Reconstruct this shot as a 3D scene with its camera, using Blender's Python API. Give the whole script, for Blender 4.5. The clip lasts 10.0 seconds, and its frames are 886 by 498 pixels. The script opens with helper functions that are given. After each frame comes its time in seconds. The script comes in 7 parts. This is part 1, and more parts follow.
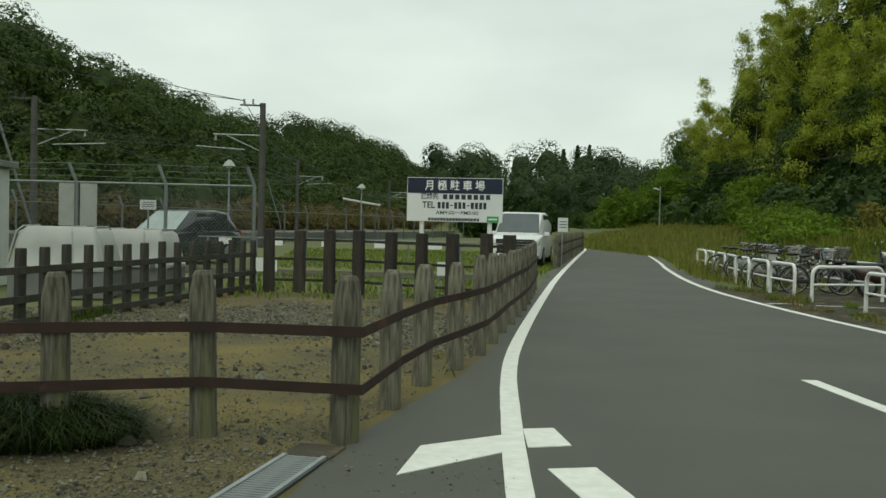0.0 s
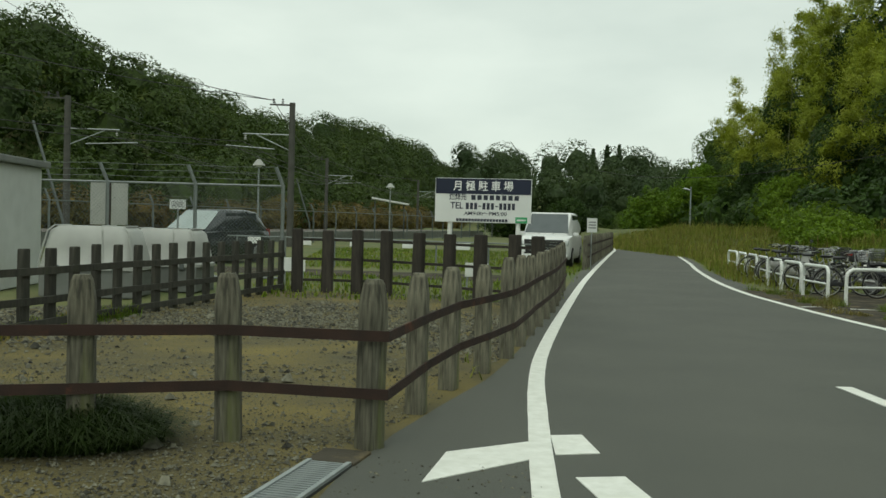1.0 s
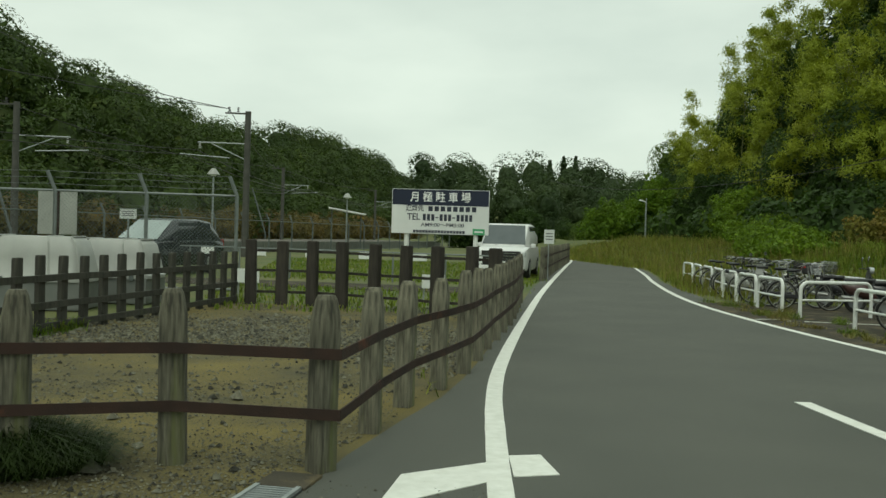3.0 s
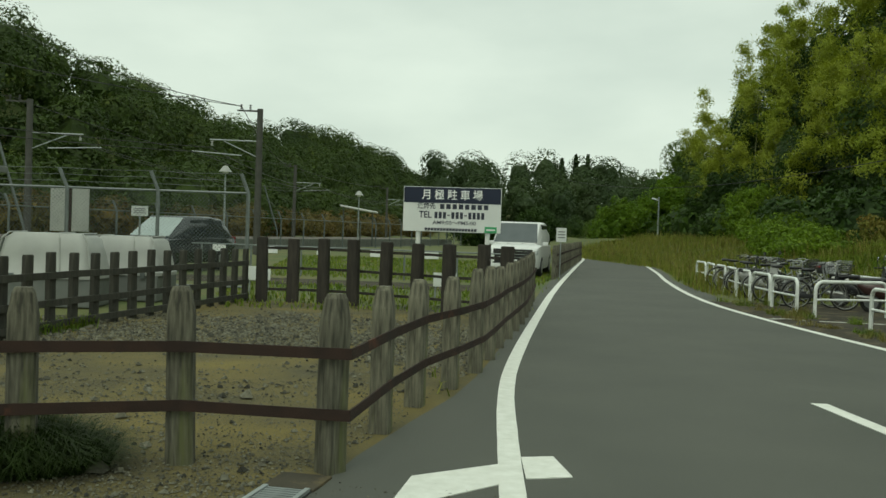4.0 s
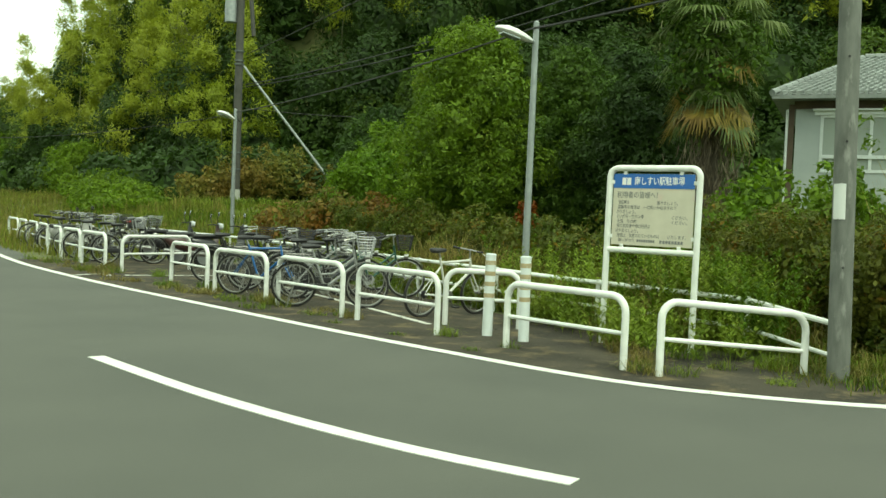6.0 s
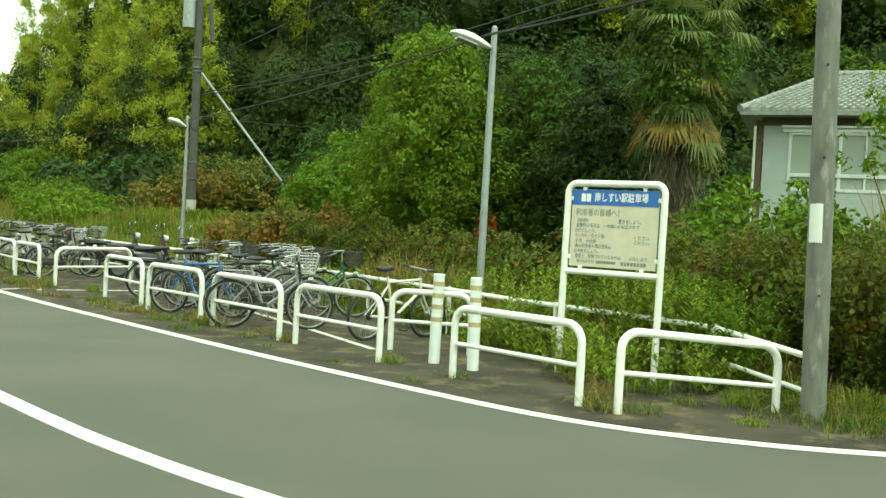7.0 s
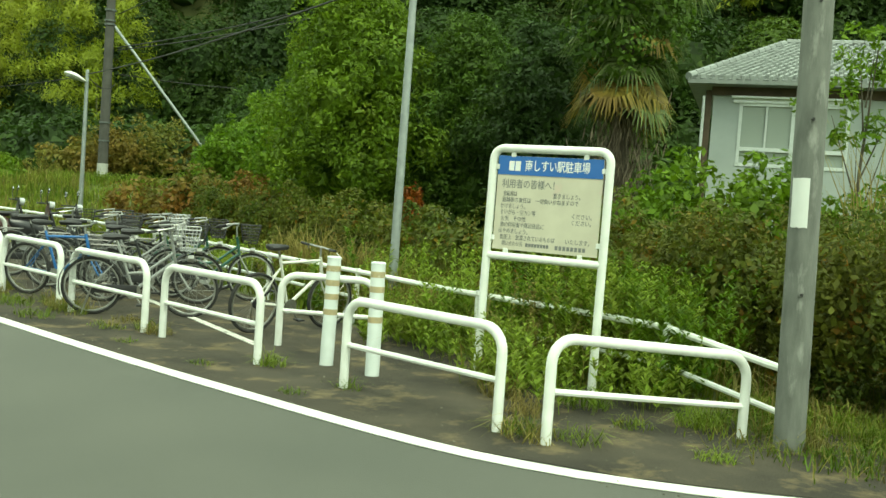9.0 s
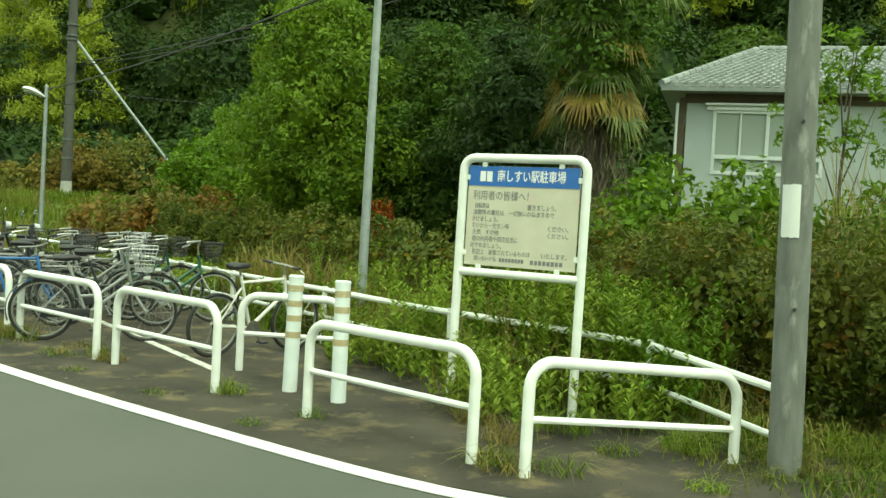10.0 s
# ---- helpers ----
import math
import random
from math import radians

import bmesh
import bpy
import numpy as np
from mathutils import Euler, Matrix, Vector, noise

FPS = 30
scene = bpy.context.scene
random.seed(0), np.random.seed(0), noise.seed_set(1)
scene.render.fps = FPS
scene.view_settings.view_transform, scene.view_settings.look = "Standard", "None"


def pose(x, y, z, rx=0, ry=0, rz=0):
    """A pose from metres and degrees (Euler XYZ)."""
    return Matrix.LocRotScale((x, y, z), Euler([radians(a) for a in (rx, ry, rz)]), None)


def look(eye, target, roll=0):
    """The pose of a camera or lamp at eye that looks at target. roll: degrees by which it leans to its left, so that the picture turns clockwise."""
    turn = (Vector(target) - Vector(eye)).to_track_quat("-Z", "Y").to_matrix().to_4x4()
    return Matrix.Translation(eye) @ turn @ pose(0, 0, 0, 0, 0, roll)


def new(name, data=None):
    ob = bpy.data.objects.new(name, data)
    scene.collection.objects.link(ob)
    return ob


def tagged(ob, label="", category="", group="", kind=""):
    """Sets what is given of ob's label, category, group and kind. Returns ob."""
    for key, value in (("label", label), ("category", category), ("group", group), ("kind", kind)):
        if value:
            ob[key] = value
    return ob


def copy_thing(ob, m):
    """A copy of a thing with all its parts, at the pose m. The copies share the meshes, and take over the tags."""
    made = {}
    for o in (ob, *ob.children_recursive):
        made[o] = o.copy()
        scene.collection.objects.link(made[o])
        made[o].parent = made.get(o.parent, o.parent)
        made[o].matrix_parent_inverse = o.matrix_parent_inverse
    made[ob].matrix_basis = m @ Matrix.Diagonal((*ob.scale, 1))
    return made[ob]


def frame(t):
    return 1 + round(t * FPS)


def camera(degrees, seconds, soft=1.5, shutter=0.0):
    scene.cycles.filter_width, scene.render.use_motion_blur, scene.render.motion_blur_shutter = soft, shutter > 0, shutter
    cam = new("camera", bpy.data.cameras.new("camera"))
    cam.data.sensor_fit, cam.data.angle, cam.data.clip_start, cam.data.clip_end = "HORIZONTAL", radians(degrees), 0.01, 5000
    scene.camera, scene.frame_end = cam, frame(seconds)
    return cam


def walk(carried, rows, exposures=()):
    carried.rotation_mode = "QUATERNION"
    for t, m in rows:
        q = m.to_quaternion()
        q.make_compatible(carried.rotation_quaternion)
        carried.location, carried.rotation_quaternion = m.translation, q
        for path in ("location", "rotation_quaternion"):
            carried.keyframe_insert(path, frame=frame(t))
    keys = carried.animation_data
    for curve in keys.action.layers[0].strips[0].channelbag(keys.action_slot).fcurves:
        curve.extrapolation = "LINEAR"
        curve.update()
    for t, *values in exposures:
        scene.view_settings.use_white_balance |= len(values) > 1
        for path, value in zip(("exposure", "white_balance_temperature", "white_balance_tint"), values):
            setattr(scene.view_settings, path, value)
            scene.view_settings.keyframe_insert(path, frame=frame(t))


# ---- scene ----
cam = camera(50.1, 10.0)

PATH = [
    (0, (-0.602, -1.624, 1.438), (-0.402, 0.365, 1.385), 1.3),
    (0.5, (-0.587, -1.54, 1.455), (-0.417, 0.452, 1.402), 1.4),
    (1, (-0.585, -1.546, 1.465), (-0.445, 0.448, 1.409), 1.5),
    (1.5, (-0.575, -1.55, 1.475), (-0.42, 0.443, 1.416), 1.5),
    (2, (-0.571, -1.543, 1.477), (-0.374, 0.446, 1.42), 1.6),
    (2.5, (-0.567, -1.446, 1.488), (-0.335, 0.54, 1.458), 1.8),
    (4, (-0.55, -1.25, 1.488), (-0.345, 0.739, 1.451), 1.9),
    (4.5, (-0.56, -1.21, 1.485), (-0.377, 0.781, 1.453), 2.4),
    (5, (-0.448, -1.112, 1.475), (0.066, 0.821, 1.444), 2.8),
    (5.2, (-0.34, -1.17, 1.47), (0.406, 0.686, 1.437), 2.8),
    (5.5, (-0.236, -1.241, 1.486), (0.809, 0.464, 1.438), 2.5),
    (5.8, (-0.15, -1.405, 1.485), (1.152, 0.111, 1.412), 2.1),
    (6, (-0.04, -1.36, 1.472), (1.366, 0.06, 1.395), 2.3),
    (6.2, (0.16, -1.22, 1.462), (1.62, 0.146, 1.39), 2.6),
    (7.3, (0.948, -0.8, 1.535), (2.379, 0.597, 1.513), 3.6),
    (7.5, (1.05, -0.7, 1.513), (2.449, 0.729, 1.5), 3.8),
    (8, (1.43, -0.314, 1.52), (2.807, 1.134, 1.454), 4.1),
    (8.5, (2.022, -0.109, 1.551), (3.482, 1.252, 1.431), 4.4),
    (9, (2.446, 0.132, 1.56), (3.983, 1.407, 1.461), 4.1),
    (9.5, (2.707, 0.307, 1.564), (4.27, 1.551, 1.477), 3.4),
    (10, (2.848, 0.407, 1.57), (4.419, 1.642, 1.501), 3.2),
]
walk(cam, [(t, look(eye, target, roll)) for t, eye, target, roll in PATH],
     exposures=[(0.0, -0.04, 6700, 1), (2.5, 0.0, 6800, -3), (4.0, -0.06, 6850, -5), (4.5, -0.1, 6850, -6), (5.0, -0.32, 6950, -7), (5.3, -0.08, 7000, -9), (5.8, 0.68, 7200, -12), (6.2, 1.08, 7300, -14), (7.3, 1.3, 7400, -16), (10.0, 1.2, 7450, -18)])

# ---- world and sun: a bright overcast sky ----
world = bpy.data.worlds.new("overcast_sky")
scene.world = world
world.use_nodes = True
wn, wl = world.node_tree.nodes, world.node_tree.links
wn.clear()
SUN_EL, SUN_AZ = radians(58), radians(200)
w_out = wn.new("ShaderNodeOutputWorld")
w_bg = wn.new("ShaderNodeBackground")
w_sky = wn.new("ShaderNodeTexSky")
w_sky.sky_type = 'NISHITA'
w_sky.sun_disc = False
w_sky.sun_elevation, w_sky.sun_rotation = SUN_EL, SUN_AZ
w_dim = wn.new("ShaderNodeMix")
w_dim.data_type, w_dim.blend_type = 'RGBA', 'MULTIPLY'
w_dim.inputs[0].default_value = 1.0
w_dim.inputs[7].default_value = (0.1, 0.1, 0.1, 1)
w_co = wn.new("ShaderNodeTexCoord")
w_map = wn.new("ShaderNodeMapping")
w_map.inputs["Scale"].default_value = (1.6, 1.6, 4.5)
w_noise = wn.new("ShaderNodeTexNoise")
w_noise.inputs["Scale"].default_value = 1.8
w_noise.inputs["Detail"].default_value = 5
w_ramp = wn.new("ShaderNodeValToRGB")
w_ramp.color_ramp.elements[0].position, w_ramp.color_ramp.elements[0].color = 0.3, (0.66, 0.725, 0.70, 1)
w_ramp.color_ramp.elements[1].position, w_ramp.color_ramp.elements[1].color = 0.72, (0.875, 0.935, 0.895, 1)
w_mix = wn.new("ShaderNodeMix")
w_mix.data_type = 'RGBA'
w_mix.inputs[0].default_value = 0.9
wl.new(w_sky.outputs[0], w_dim.inputs[6])
wl.new(w_co.outputs["Generated"], w_map.inputs[0])
wl.new(w_map.outputs[0], w_noise.inputs["Vector"])
wl.new(w_noise.outputs["Fac"], w_ramp.inputs[0])
wl.new(w_dim.outputs[2], w_mix.inputs[6])
wl.new(w_ramp.outputs[0], w_mix.inputs[7])
wl.new(w_mix.outputs[2], w_bg.inputs[0])
w_bg.inputs[1].default_value = 1.05
wl.new(w_bg.outputs[0], w_out.inputs[0])
sun = new("sun", bpy.data.lights.new("sun", 'SUN'))
sun.data.energy, sun.data.angle, sun.data.color = 0.9, radians(25), (1.0, 0.97, 0.92)
sun.matrix_world = look((0, 0, 60), (math.sin(SUN_AZ) * -60 / math.tan(SUN_EL), math.cos(SUN_AZ) * -60 / math.tan(SUN_EL), 0))


# ---- materials ----
def mat(name, col, col2=None, rough=0.7, metal=0.0, scale=6.0, detail=6.0, bump=0.0, bump_scale=60.0, spot=None, spot_scale=3.0,
        spot_amount=0.5, stretch=(1, 1, 1), island=0.0, rand=0.0, translucent=0.0, spec=0.5, saturate=1.0):
    """A surface: two colours mixed by noise, a second stain noise, fine relief, and variation by piece or by object."""
    m = bpy.data.materials.new(name)
    m.use_nodes = True
    n, l = m.node_tree.nodes, m.node_tree.links
    b = n["Principled BSDF"]
    b.inputs["Roughness"].default_value, b.inputs["Metallic"].default_value = rough, metal
    b.inputs["Specular IOR Level"].default_value = spec
    co = n.new("ShaderNodeTexCoord")
    mp = n.new("ShaderNodeMapping")
    mp.inputs["Scale"].default_value = stretch
    l.new(co.outputs["Object"], mp.inputs[0])
    col2 = col2 or tuple(c * 0.8 for c in col)
    t = n.new("ShaderNodeTexNoise")
    t.inputs["Scale"].default_value, t.inputs["Detail"].default_value = scale, detail
    l.new(mp.outputs[0], t.inputs["Vector"])
    r = n.new("ShaderNodeValToRGB")
    r.color_ramp.elements[0].position, r.color_ramp.elements[0].color = 0.33, (*col, 1)
    r.color_ramp.elements[1].position, r.color_ramp.elements[1].color = 0.68, (*col2, 1)
    l.new(t.outputs["Fac"], r.inputs[0])
    out = r.outputs[0]
    if spot:
        s = n.new("ShaderNodeTexNoise")
        s.inputs["Scale"].default_value, s.inputs["Detail"].default_value, s.inputs["Roughness"].default_value = spot_scale, 8, 0.65
        l.new(mp.outputs[0], s.inputs["Vector"])
        sr = n.new("ShaderNodeValToRGB")
        sr.color_ramp.elements[0].position, sr.color_ramp.elements[0].color = 1 - spot_amount, (0, 0, 0, 1)
        sr.color_ramp.elements[1].position, sr.color_ramp.elements[1].color = min(1.0, 1.12 - spot_amount), (1, 1, 1, 1)
        l.new(s.outputs["Fac"], sr.inputs[0])
        x = n.new("ShaderNodeMix")
        x.data_type = 'RGBA'
        l.new(sr.outputs[0], x.inputs[0])
        l.new(out, x.inputs[6])
        x.inputs[7].default_value = (*spot, 1)
        out = x.outputs[2]
    for amount, node, socket in ((island, "ShaderNodeNewGeometry", "Random Per Island"), (rand, "ShaderNodeObjectInfo", "Random")):
        if amount:
            g = n.new(node)
            v = n.new("ShaderNodeMapRange")
            v.inputs["To Min"].default_value, v.inputs["To Max"].default_value = 1 - amount, 1 + amount
            l.new(g.outputs[socket], v.inputs[0])
            h = n.new("ShaderNodeHueSaturation")
            h.inputs["Saturation"].default_value = saturate if node == "ShaderNodeNewGeometry" else 1.0
            l.new(v.outputs[0], h.inputs["Value"])
            l.new(out, h.inputs["Color"])
            out = h.outputs[0]
    l.new(out, b.inputs["Base Color"])
    if bump:
        bt = n.new("ShaderNodeTexNoise")
        bt.inputs["Scale"].default_value, bt.inputs["Detail"].default_value = bump_scale, 4
        l.new(mp.outputs[0], bt.inputs["Vector"])
        bn = n.new("ShaderNodeBump")
        bn.inputs["Strength"].default_value, bn.inputs["Distance"].default_value = bump, 0.01
        l.new(bt.outputs["Fac"], bn.inputs["Height"])
        l.new(bn.outputs[0], b.inputs["Normal"])
    if translucent:
        tr = n.new("ShaderNodeBsdfTranslucent")
        l.new(out, tr.inputs["Color"])
        mx = n.new("ShaderNodeMixShader")
        mx.inputs[0].default_value = translucent
        l.new(b.outputs[0], mx.inputs[1])
        l.new(tr.outputs[0], mx.inputs[2])
        l.new(mx.outputs[0], n["Material Output"].inputs["Surface"])
    return m


def leafmat(name, c1, c2, c3=None, var=0.35, scale=0.35, amount=0.42):
    return mat(name, c1, c2, rough=0.6, scale=scale, detail=3, saturate=1.15, spot=c3, spot_scale=scale * 2.3, spot_amount=amount, island=var, rand=0.12, translucent=0.35, spec=0.3)


ASPHALT = mat("asphalt", (0.076, 0.080, 0.068), (0.094, 0.097, 0.082), rough=0.85, scale=0.6, spot=(0.125, 0.125, 0.11), spot_scale=90, spot_amount=0.36, bump=0.5, bump_scale=150)
OLD_ASPHALT = mat("old_asphalt", (0.042, 0.039, 0.032), (0.082, 0.073, 0.055), rough=0.95, spec=0.15, scale=1.4, spot=(0.15, 0.122, 0.072), spot_scale=2.3, spot_amount=0.47, bump=0.7, bump_scale=120)
PAINT = mat("road_paint", (0.78, 0.79, 0.74), (0.66, 0.67, 0.61), rough=0.7, scale=9, spot=(0.36, 0.36, 0.32), spot_scale=26, spot_amount=0.34, bump=0.3, bump_scale=120)
WORN_PAINT = mat("worn_paint", (0.66, 0.66, 0.6), (0.5, 0.5, 0.45), rough=0.75, scale=8, spot=(0.13, 0.12, 0.1), spot_scale=14, spot_amount=0.47)
DIRT = mat("packed_earth", (0.172, 0.134, 0.034), (0.070, 0.064, 0.031), rough=0.95, scale=0.8, detail=10, spot=(0.045, 0.041, 0.029), spot_scale=75, spot_amount=0.47, bump=1.0, bump_scale=60)
STONE = mat("gravel_stone", (0.125, 0.122, 0.088), (0.066, 0.064, 0.046), rough=0.9, scale=30, island=0.8)
MEADOW = mat("meadow_ground", (0.075, 0.105, 0.028), (0.13, 0.13, 0.045), rough=0.95, scale=0.25, spot=(0.15, 0.115, 0.06), spot_scale=0.5, spot_amount=0.4, bump=0.8, bump_scale=20)
GRASS = leafmat("grass_blade", (0.12, 0.185, 0.038), (0.20, 0.245, 0.055), (0.30, 0.26, 0.10), var=0.4, scale=0.8, amount=0.45)
BANK_GRASS = leafmat("bank_grass_blade", (0.165, 0.21, 0.05), (0.25, 0.265, 0.075), (0.33, 0.28, 0.115), var=0.4, scale=0.6, amount=0.47)
DRY = leafmat("dry_grass", (0.30, 0.25, 0.11), (0.22, 0.22, 0.07), None, var=0.4)
TUFT = leafmat("dark_tuft_grass", (0.026, 0.045, 0.011), (0.044, 0.066, 0.016), None, var=0.4)
WEED = leafmat("weed_leaf", (0.18, 0.26, 0.056), (0.275, 0.33, 0.085), None, var=0.4, scale=1.2)
LEAF_HILL = leafmat("hill_leaf", (0.034, 0.056, 0.016), (0.06, 0.088, 0.023), (0.10, 0.125, 0.03), var=0.3, scale=0.12)
LEAF_FAR = leafmat("far_leaf", (0.045, 0.072, 0.030), (0.070, 0.100, 0.036), None, var=0.14, scale=0.1)
LEAF_SCRUB = leafmat("scrub_leaf", (0.17, 0.125, 0.048), (0.11, 0.10, 0.034), (0.21, 0.14, 0.055), scale=0.2)
LEAF_TREE = leafmat("tree_leaf", (0.10, 0.16, 0.029), (0.145, 0.21, 0.038), (0.215, 0.265, 0.058), scale=0.7)
# dark green leaves; the colour also holds the shade inside the wood
LEAF_DARK_SHADE = leafmat("dark_and_shaded_leaf", (0.030, 0.056, 0.015), (0.048, 0.082, 0.019), (0.075, 0.115, 0.025), scale=0.3)
LEAF_MID = leafmat("mid_leaf", (0.052, 0.094, 0.02), (0.078, 0.125, 0.026), (0.11, 0.16, 0.034), scale=0.5)
LEAF_BAMBOO = leafmat("bamboo_leaf", (0.22, 0.265, 0.052), (0.29, 0.32, 0.07), (0.15, 0.20, 0.042), var=0.14, scale=0.16)
LEAF_HEDGE = leafmat("hedge_leaf", (0.072, 0.104, 0.023), (0.125, 0.13, 0.031), (0.25, 0.135, 0.042), scale=1.3, amount=0.44)
LEAF_LIGHT = leafmat("light_leaf", (0.095, 0.165, 0.028), (0.145, 0.215, 0.04), None, scale=0.8)
PALM_LEAF = leafmat("palm_leaf", (0.085, 0.125, 0.04), (0.17, 0.205, 0.09), None, scale=1.5)
PALM_DRY = leafmat("dry_palm_leaf", (0.25, 0.22, 0.06), (0.17, 0.12, 0.045), None, scale=1.5)
CULM = mat("bamboo_culm", (0.20, 0.20, 0.09), (0.13, 0.14, 0.06), rough=0.5, scale=5, stretch=(1, 1, 0.3))
BARK = mat("bark", (0.10, 0.085, 0.062), (0.055, 0.048, 0.036), rough=0.95, scale=9, stretch=(1, 1, 0.25), bump=0.8, bump_scale=25)
POST_WOOD = mat("weathered_post_wood", (0.18, 0.172, 0.125), (0.05, 0.048, 0.035), rough=0.92, scale=42, stretch=(1, 1, 0.1), spot=(0.13, 0.14, 0.058), spot_scale=4.5, spot_amount=0.46, bump=1.0, bump_scale=40, rand=0.22)
DARK_WOOD = mat("dark_wet_wood", (0.022, 0.019, 0.015), (0.045, 0.038, 0.029), rough=0.85, scale=14, stretch=(1, 1, 0.16), bump=0.8, bump_scale=30, rand=0.2)
GREY_WOOD = mat("grey_fence_wood", (0.034, 0.034, 0.027), (0.062, 0.06, 0.047), rough=0.9, scale=14, stretch=(1, 1, 0.2), spot=(0.05, 0.06, 0.026), spot_scale=3, spot_amount=0.45, bump=0.8, bump_scale=30, rand=0.2)
RUST = mat("rusted_steel", (0.042, 0.021, 0.014), (0.022, 0.013, 0.010), rough=0.85, metal=0.15, scale=5, spot=(0.12, 0.042, 0.02), spot_scale=2.2, spot_amount=0.42, bump=0.4, bump_scale=80)
WHITE_PIPE = mat("white_pipe_paint", (0.80, 0.82, 0.79), (0.70, 0.72, 0.68), rough=0.42, scale=7, spot=(0.33, 0.27, 0.19), spot_scale=16, spot_amount=0.30, rand=0.06)
WHITE_PLASTIC = mat("white_plastic", (0.38, 0.39, 0.365), (0.31, 0.32, 0.30), rough=0.5, scale=2.2, spot=(0.36, 0.36, 0.32), spot_scale=4, spot_amount=0.36)
GREY_PLASTIC = mat("grey_plastic", (0.17, 0.18, 0.17), (0.13, 0.14, 0.13), rough=0.6, scale=3)
BOLLARD = mat("bollard_white", (0.74, 0.79, 0.79), (0.65, 0.70, 0.69), rough=0.45, scale=6, spot=(0.4, 0.38, 0.32), spot_scale=14, spot_amount=0.30)
TAPE = mat("faded_reflective_tape", (0.46, 0.37, 0.21), (0.36, 0.32, 0.20), rough=0.4, scale=18, spot=(0.72, 0.66, 0.5), spot_scale=22, spot_amount=0.42)
GALV = mat("galvanised_steel", (0.34, 0.37, 0.37), (0.27, 0.30, 0.30), rough=0.5, metal=0.45, scale=9)
WORN_GALV = mat("weathered_galvanised_steel", (0.215, 0.24, 0.235), (0.165, 0.185, 0.18), rough=0.6, metal=0.4, scale=9)
PALE_SLEEVE = mat("pale_sleeve", (0.46, 0.47, 0.43), (0.37, 0.38, 0.34), rough=0.8, scale=7)
GALV_DARK = mat("dull_galvanised_wire", (0.15, 0.17, 0.165), (0.11, 0.125, 0.12), rough=0.6, metal=0.4, scale=9)
CONCRETE = mat("concrete_pole", (0.185, 0.195, 0.175), (0.11, 0.117, 0.104), rough=0.9, scale=11, stretch=(1, 1, 0.3), spot=(0.28, 0.29, 0.265), spot_scale=9, spot_amount=0.44, bump=0.4, bump_scale=70)
DARK_CONCRETE = mat("dark_concrete_mast", (0.085, 0.085, 0.075), (0.06, 0.06, 0.053), rough=0.9, scale=3)
PAVING = mat("concrete_slab", (0.30, 0.28, 0.23), (0.22, 0.20, 0.16), rough=0.92, scale=5, bump=0.5, bump_scale=60)
WIRE = mat("black_cable", (0.02, 0.02, 0.02), (0.03, 0.03, 0.03), rough=0.6)
NAVY = mat("navy_panel", (0.006, 0.011, 0.034), (0.008, 0.014, 0.04), rough=0.4, scale=3)
PANEL_WHITE = mat("sign_white", (0.74, 0.76, 0.74), (0.68, 0.70, 0.68), rough=0.4, scale=3)
INK = mat("sign_ink", (0.02, 0.025, 0.045), (0.025, 0.03, 0.05), rough=0.5)
GREEN_INK = mat("sign_green", (0.05, 0.33, 0.13), (0.06, 0.36, 0.15), rough=0.5)
BLUE_PANEL = mat("blue_panel", (0.028, 0.125, 0.42), (0.034, 0.145, 0.46), rough=0.42, scale=4)
CREAM_PANEL = mat("faded_cream_panel", (0.60, 0.57, 0.46), (0.54, 0.51, 0.41), rough=0.5, scale=5, spot=(0.60, 0.49, 0.42), spot_scale=5, spot_amount=0.40)
FADED_INK = mat("faded_ink", (0.16, 0.17, 0.17), (0.22, 0.22, 0.21), rough=0.6, scale=30)
LETTER_WHITE = mat("white_letter", (0.82, 0.83, 0.81), (0.78, 0.79, 0.77), rough=0.45)
PLASTER = mat("pale_wall_plaster", (0.37, 0.41, 0.405), (0.32, 0.36, 0.355), rough=0.8, scale=1.5, spot=(0.42, 0.46, 0.45), spot_scale=1.5, spot_amount=0.36)
ROOF_TILE = mat("grey_roof_tile", (0.235, 0.26, 0.245), (0.17, 0.19, 0.18), rough=0.5, scale=5, spot=(0.32, 0.35, 0.33), spot_scale=8, spot_amount=0.38, island=0.2)
BROWN_BOARD = mat("brown_board", (0.10, 0.075, 0.05), (0.07, 0.05, 0.035), rough=0.85, scale=4)
ALU = mat("aluminium_frame", (0.62, 0.66, 0.66), (0.55, 0.59, 0.59), rough=0.4, metal=0.3)


def glass(name, col, rough=0.03):
    m = mat(name, col, col, rough=rough, spec=0.5)
    return m


DARK_GLASS = glass("tinted_glass", (0.045, 0.054, 0.056))
DIM_GLASS = mat("dim_windscreen_glass", (0.10, 0.115, 0.12), (0.08, 0.095, 0.1), rough=0.08, metal=0.1, scale=2)
# pale half-metallic base: the sky's reflection is put into the glass colour
PALE_GLASS = mat("sky_pale_glass", (0.42, 0.48, 0.47), (0.36, 0.42, 0.41), rough=0.06, metal=0.45, scale=2)


# ---- mesh helpers ----
def part(name, bm, material, parent=None, label="", smooth=False):
    """Links a bmesh as one mesh object, under a thing or a part if given."""
    me = bpy.data.meshes.new(name)
    bm.normal_update()
    bm.to_mesh(me)
    bm.free()
    me.materials.append(material)
    if smooth:
        me.polygons.foreach_set("use_smooth", [True] * len(me.polygons))
        me.set_sharp_from_angle(angle=radians(40))
    ob = new(name, me)
    if parent:
        ob.parent = parent
    if label:
        ob["label"] = label
    return ob


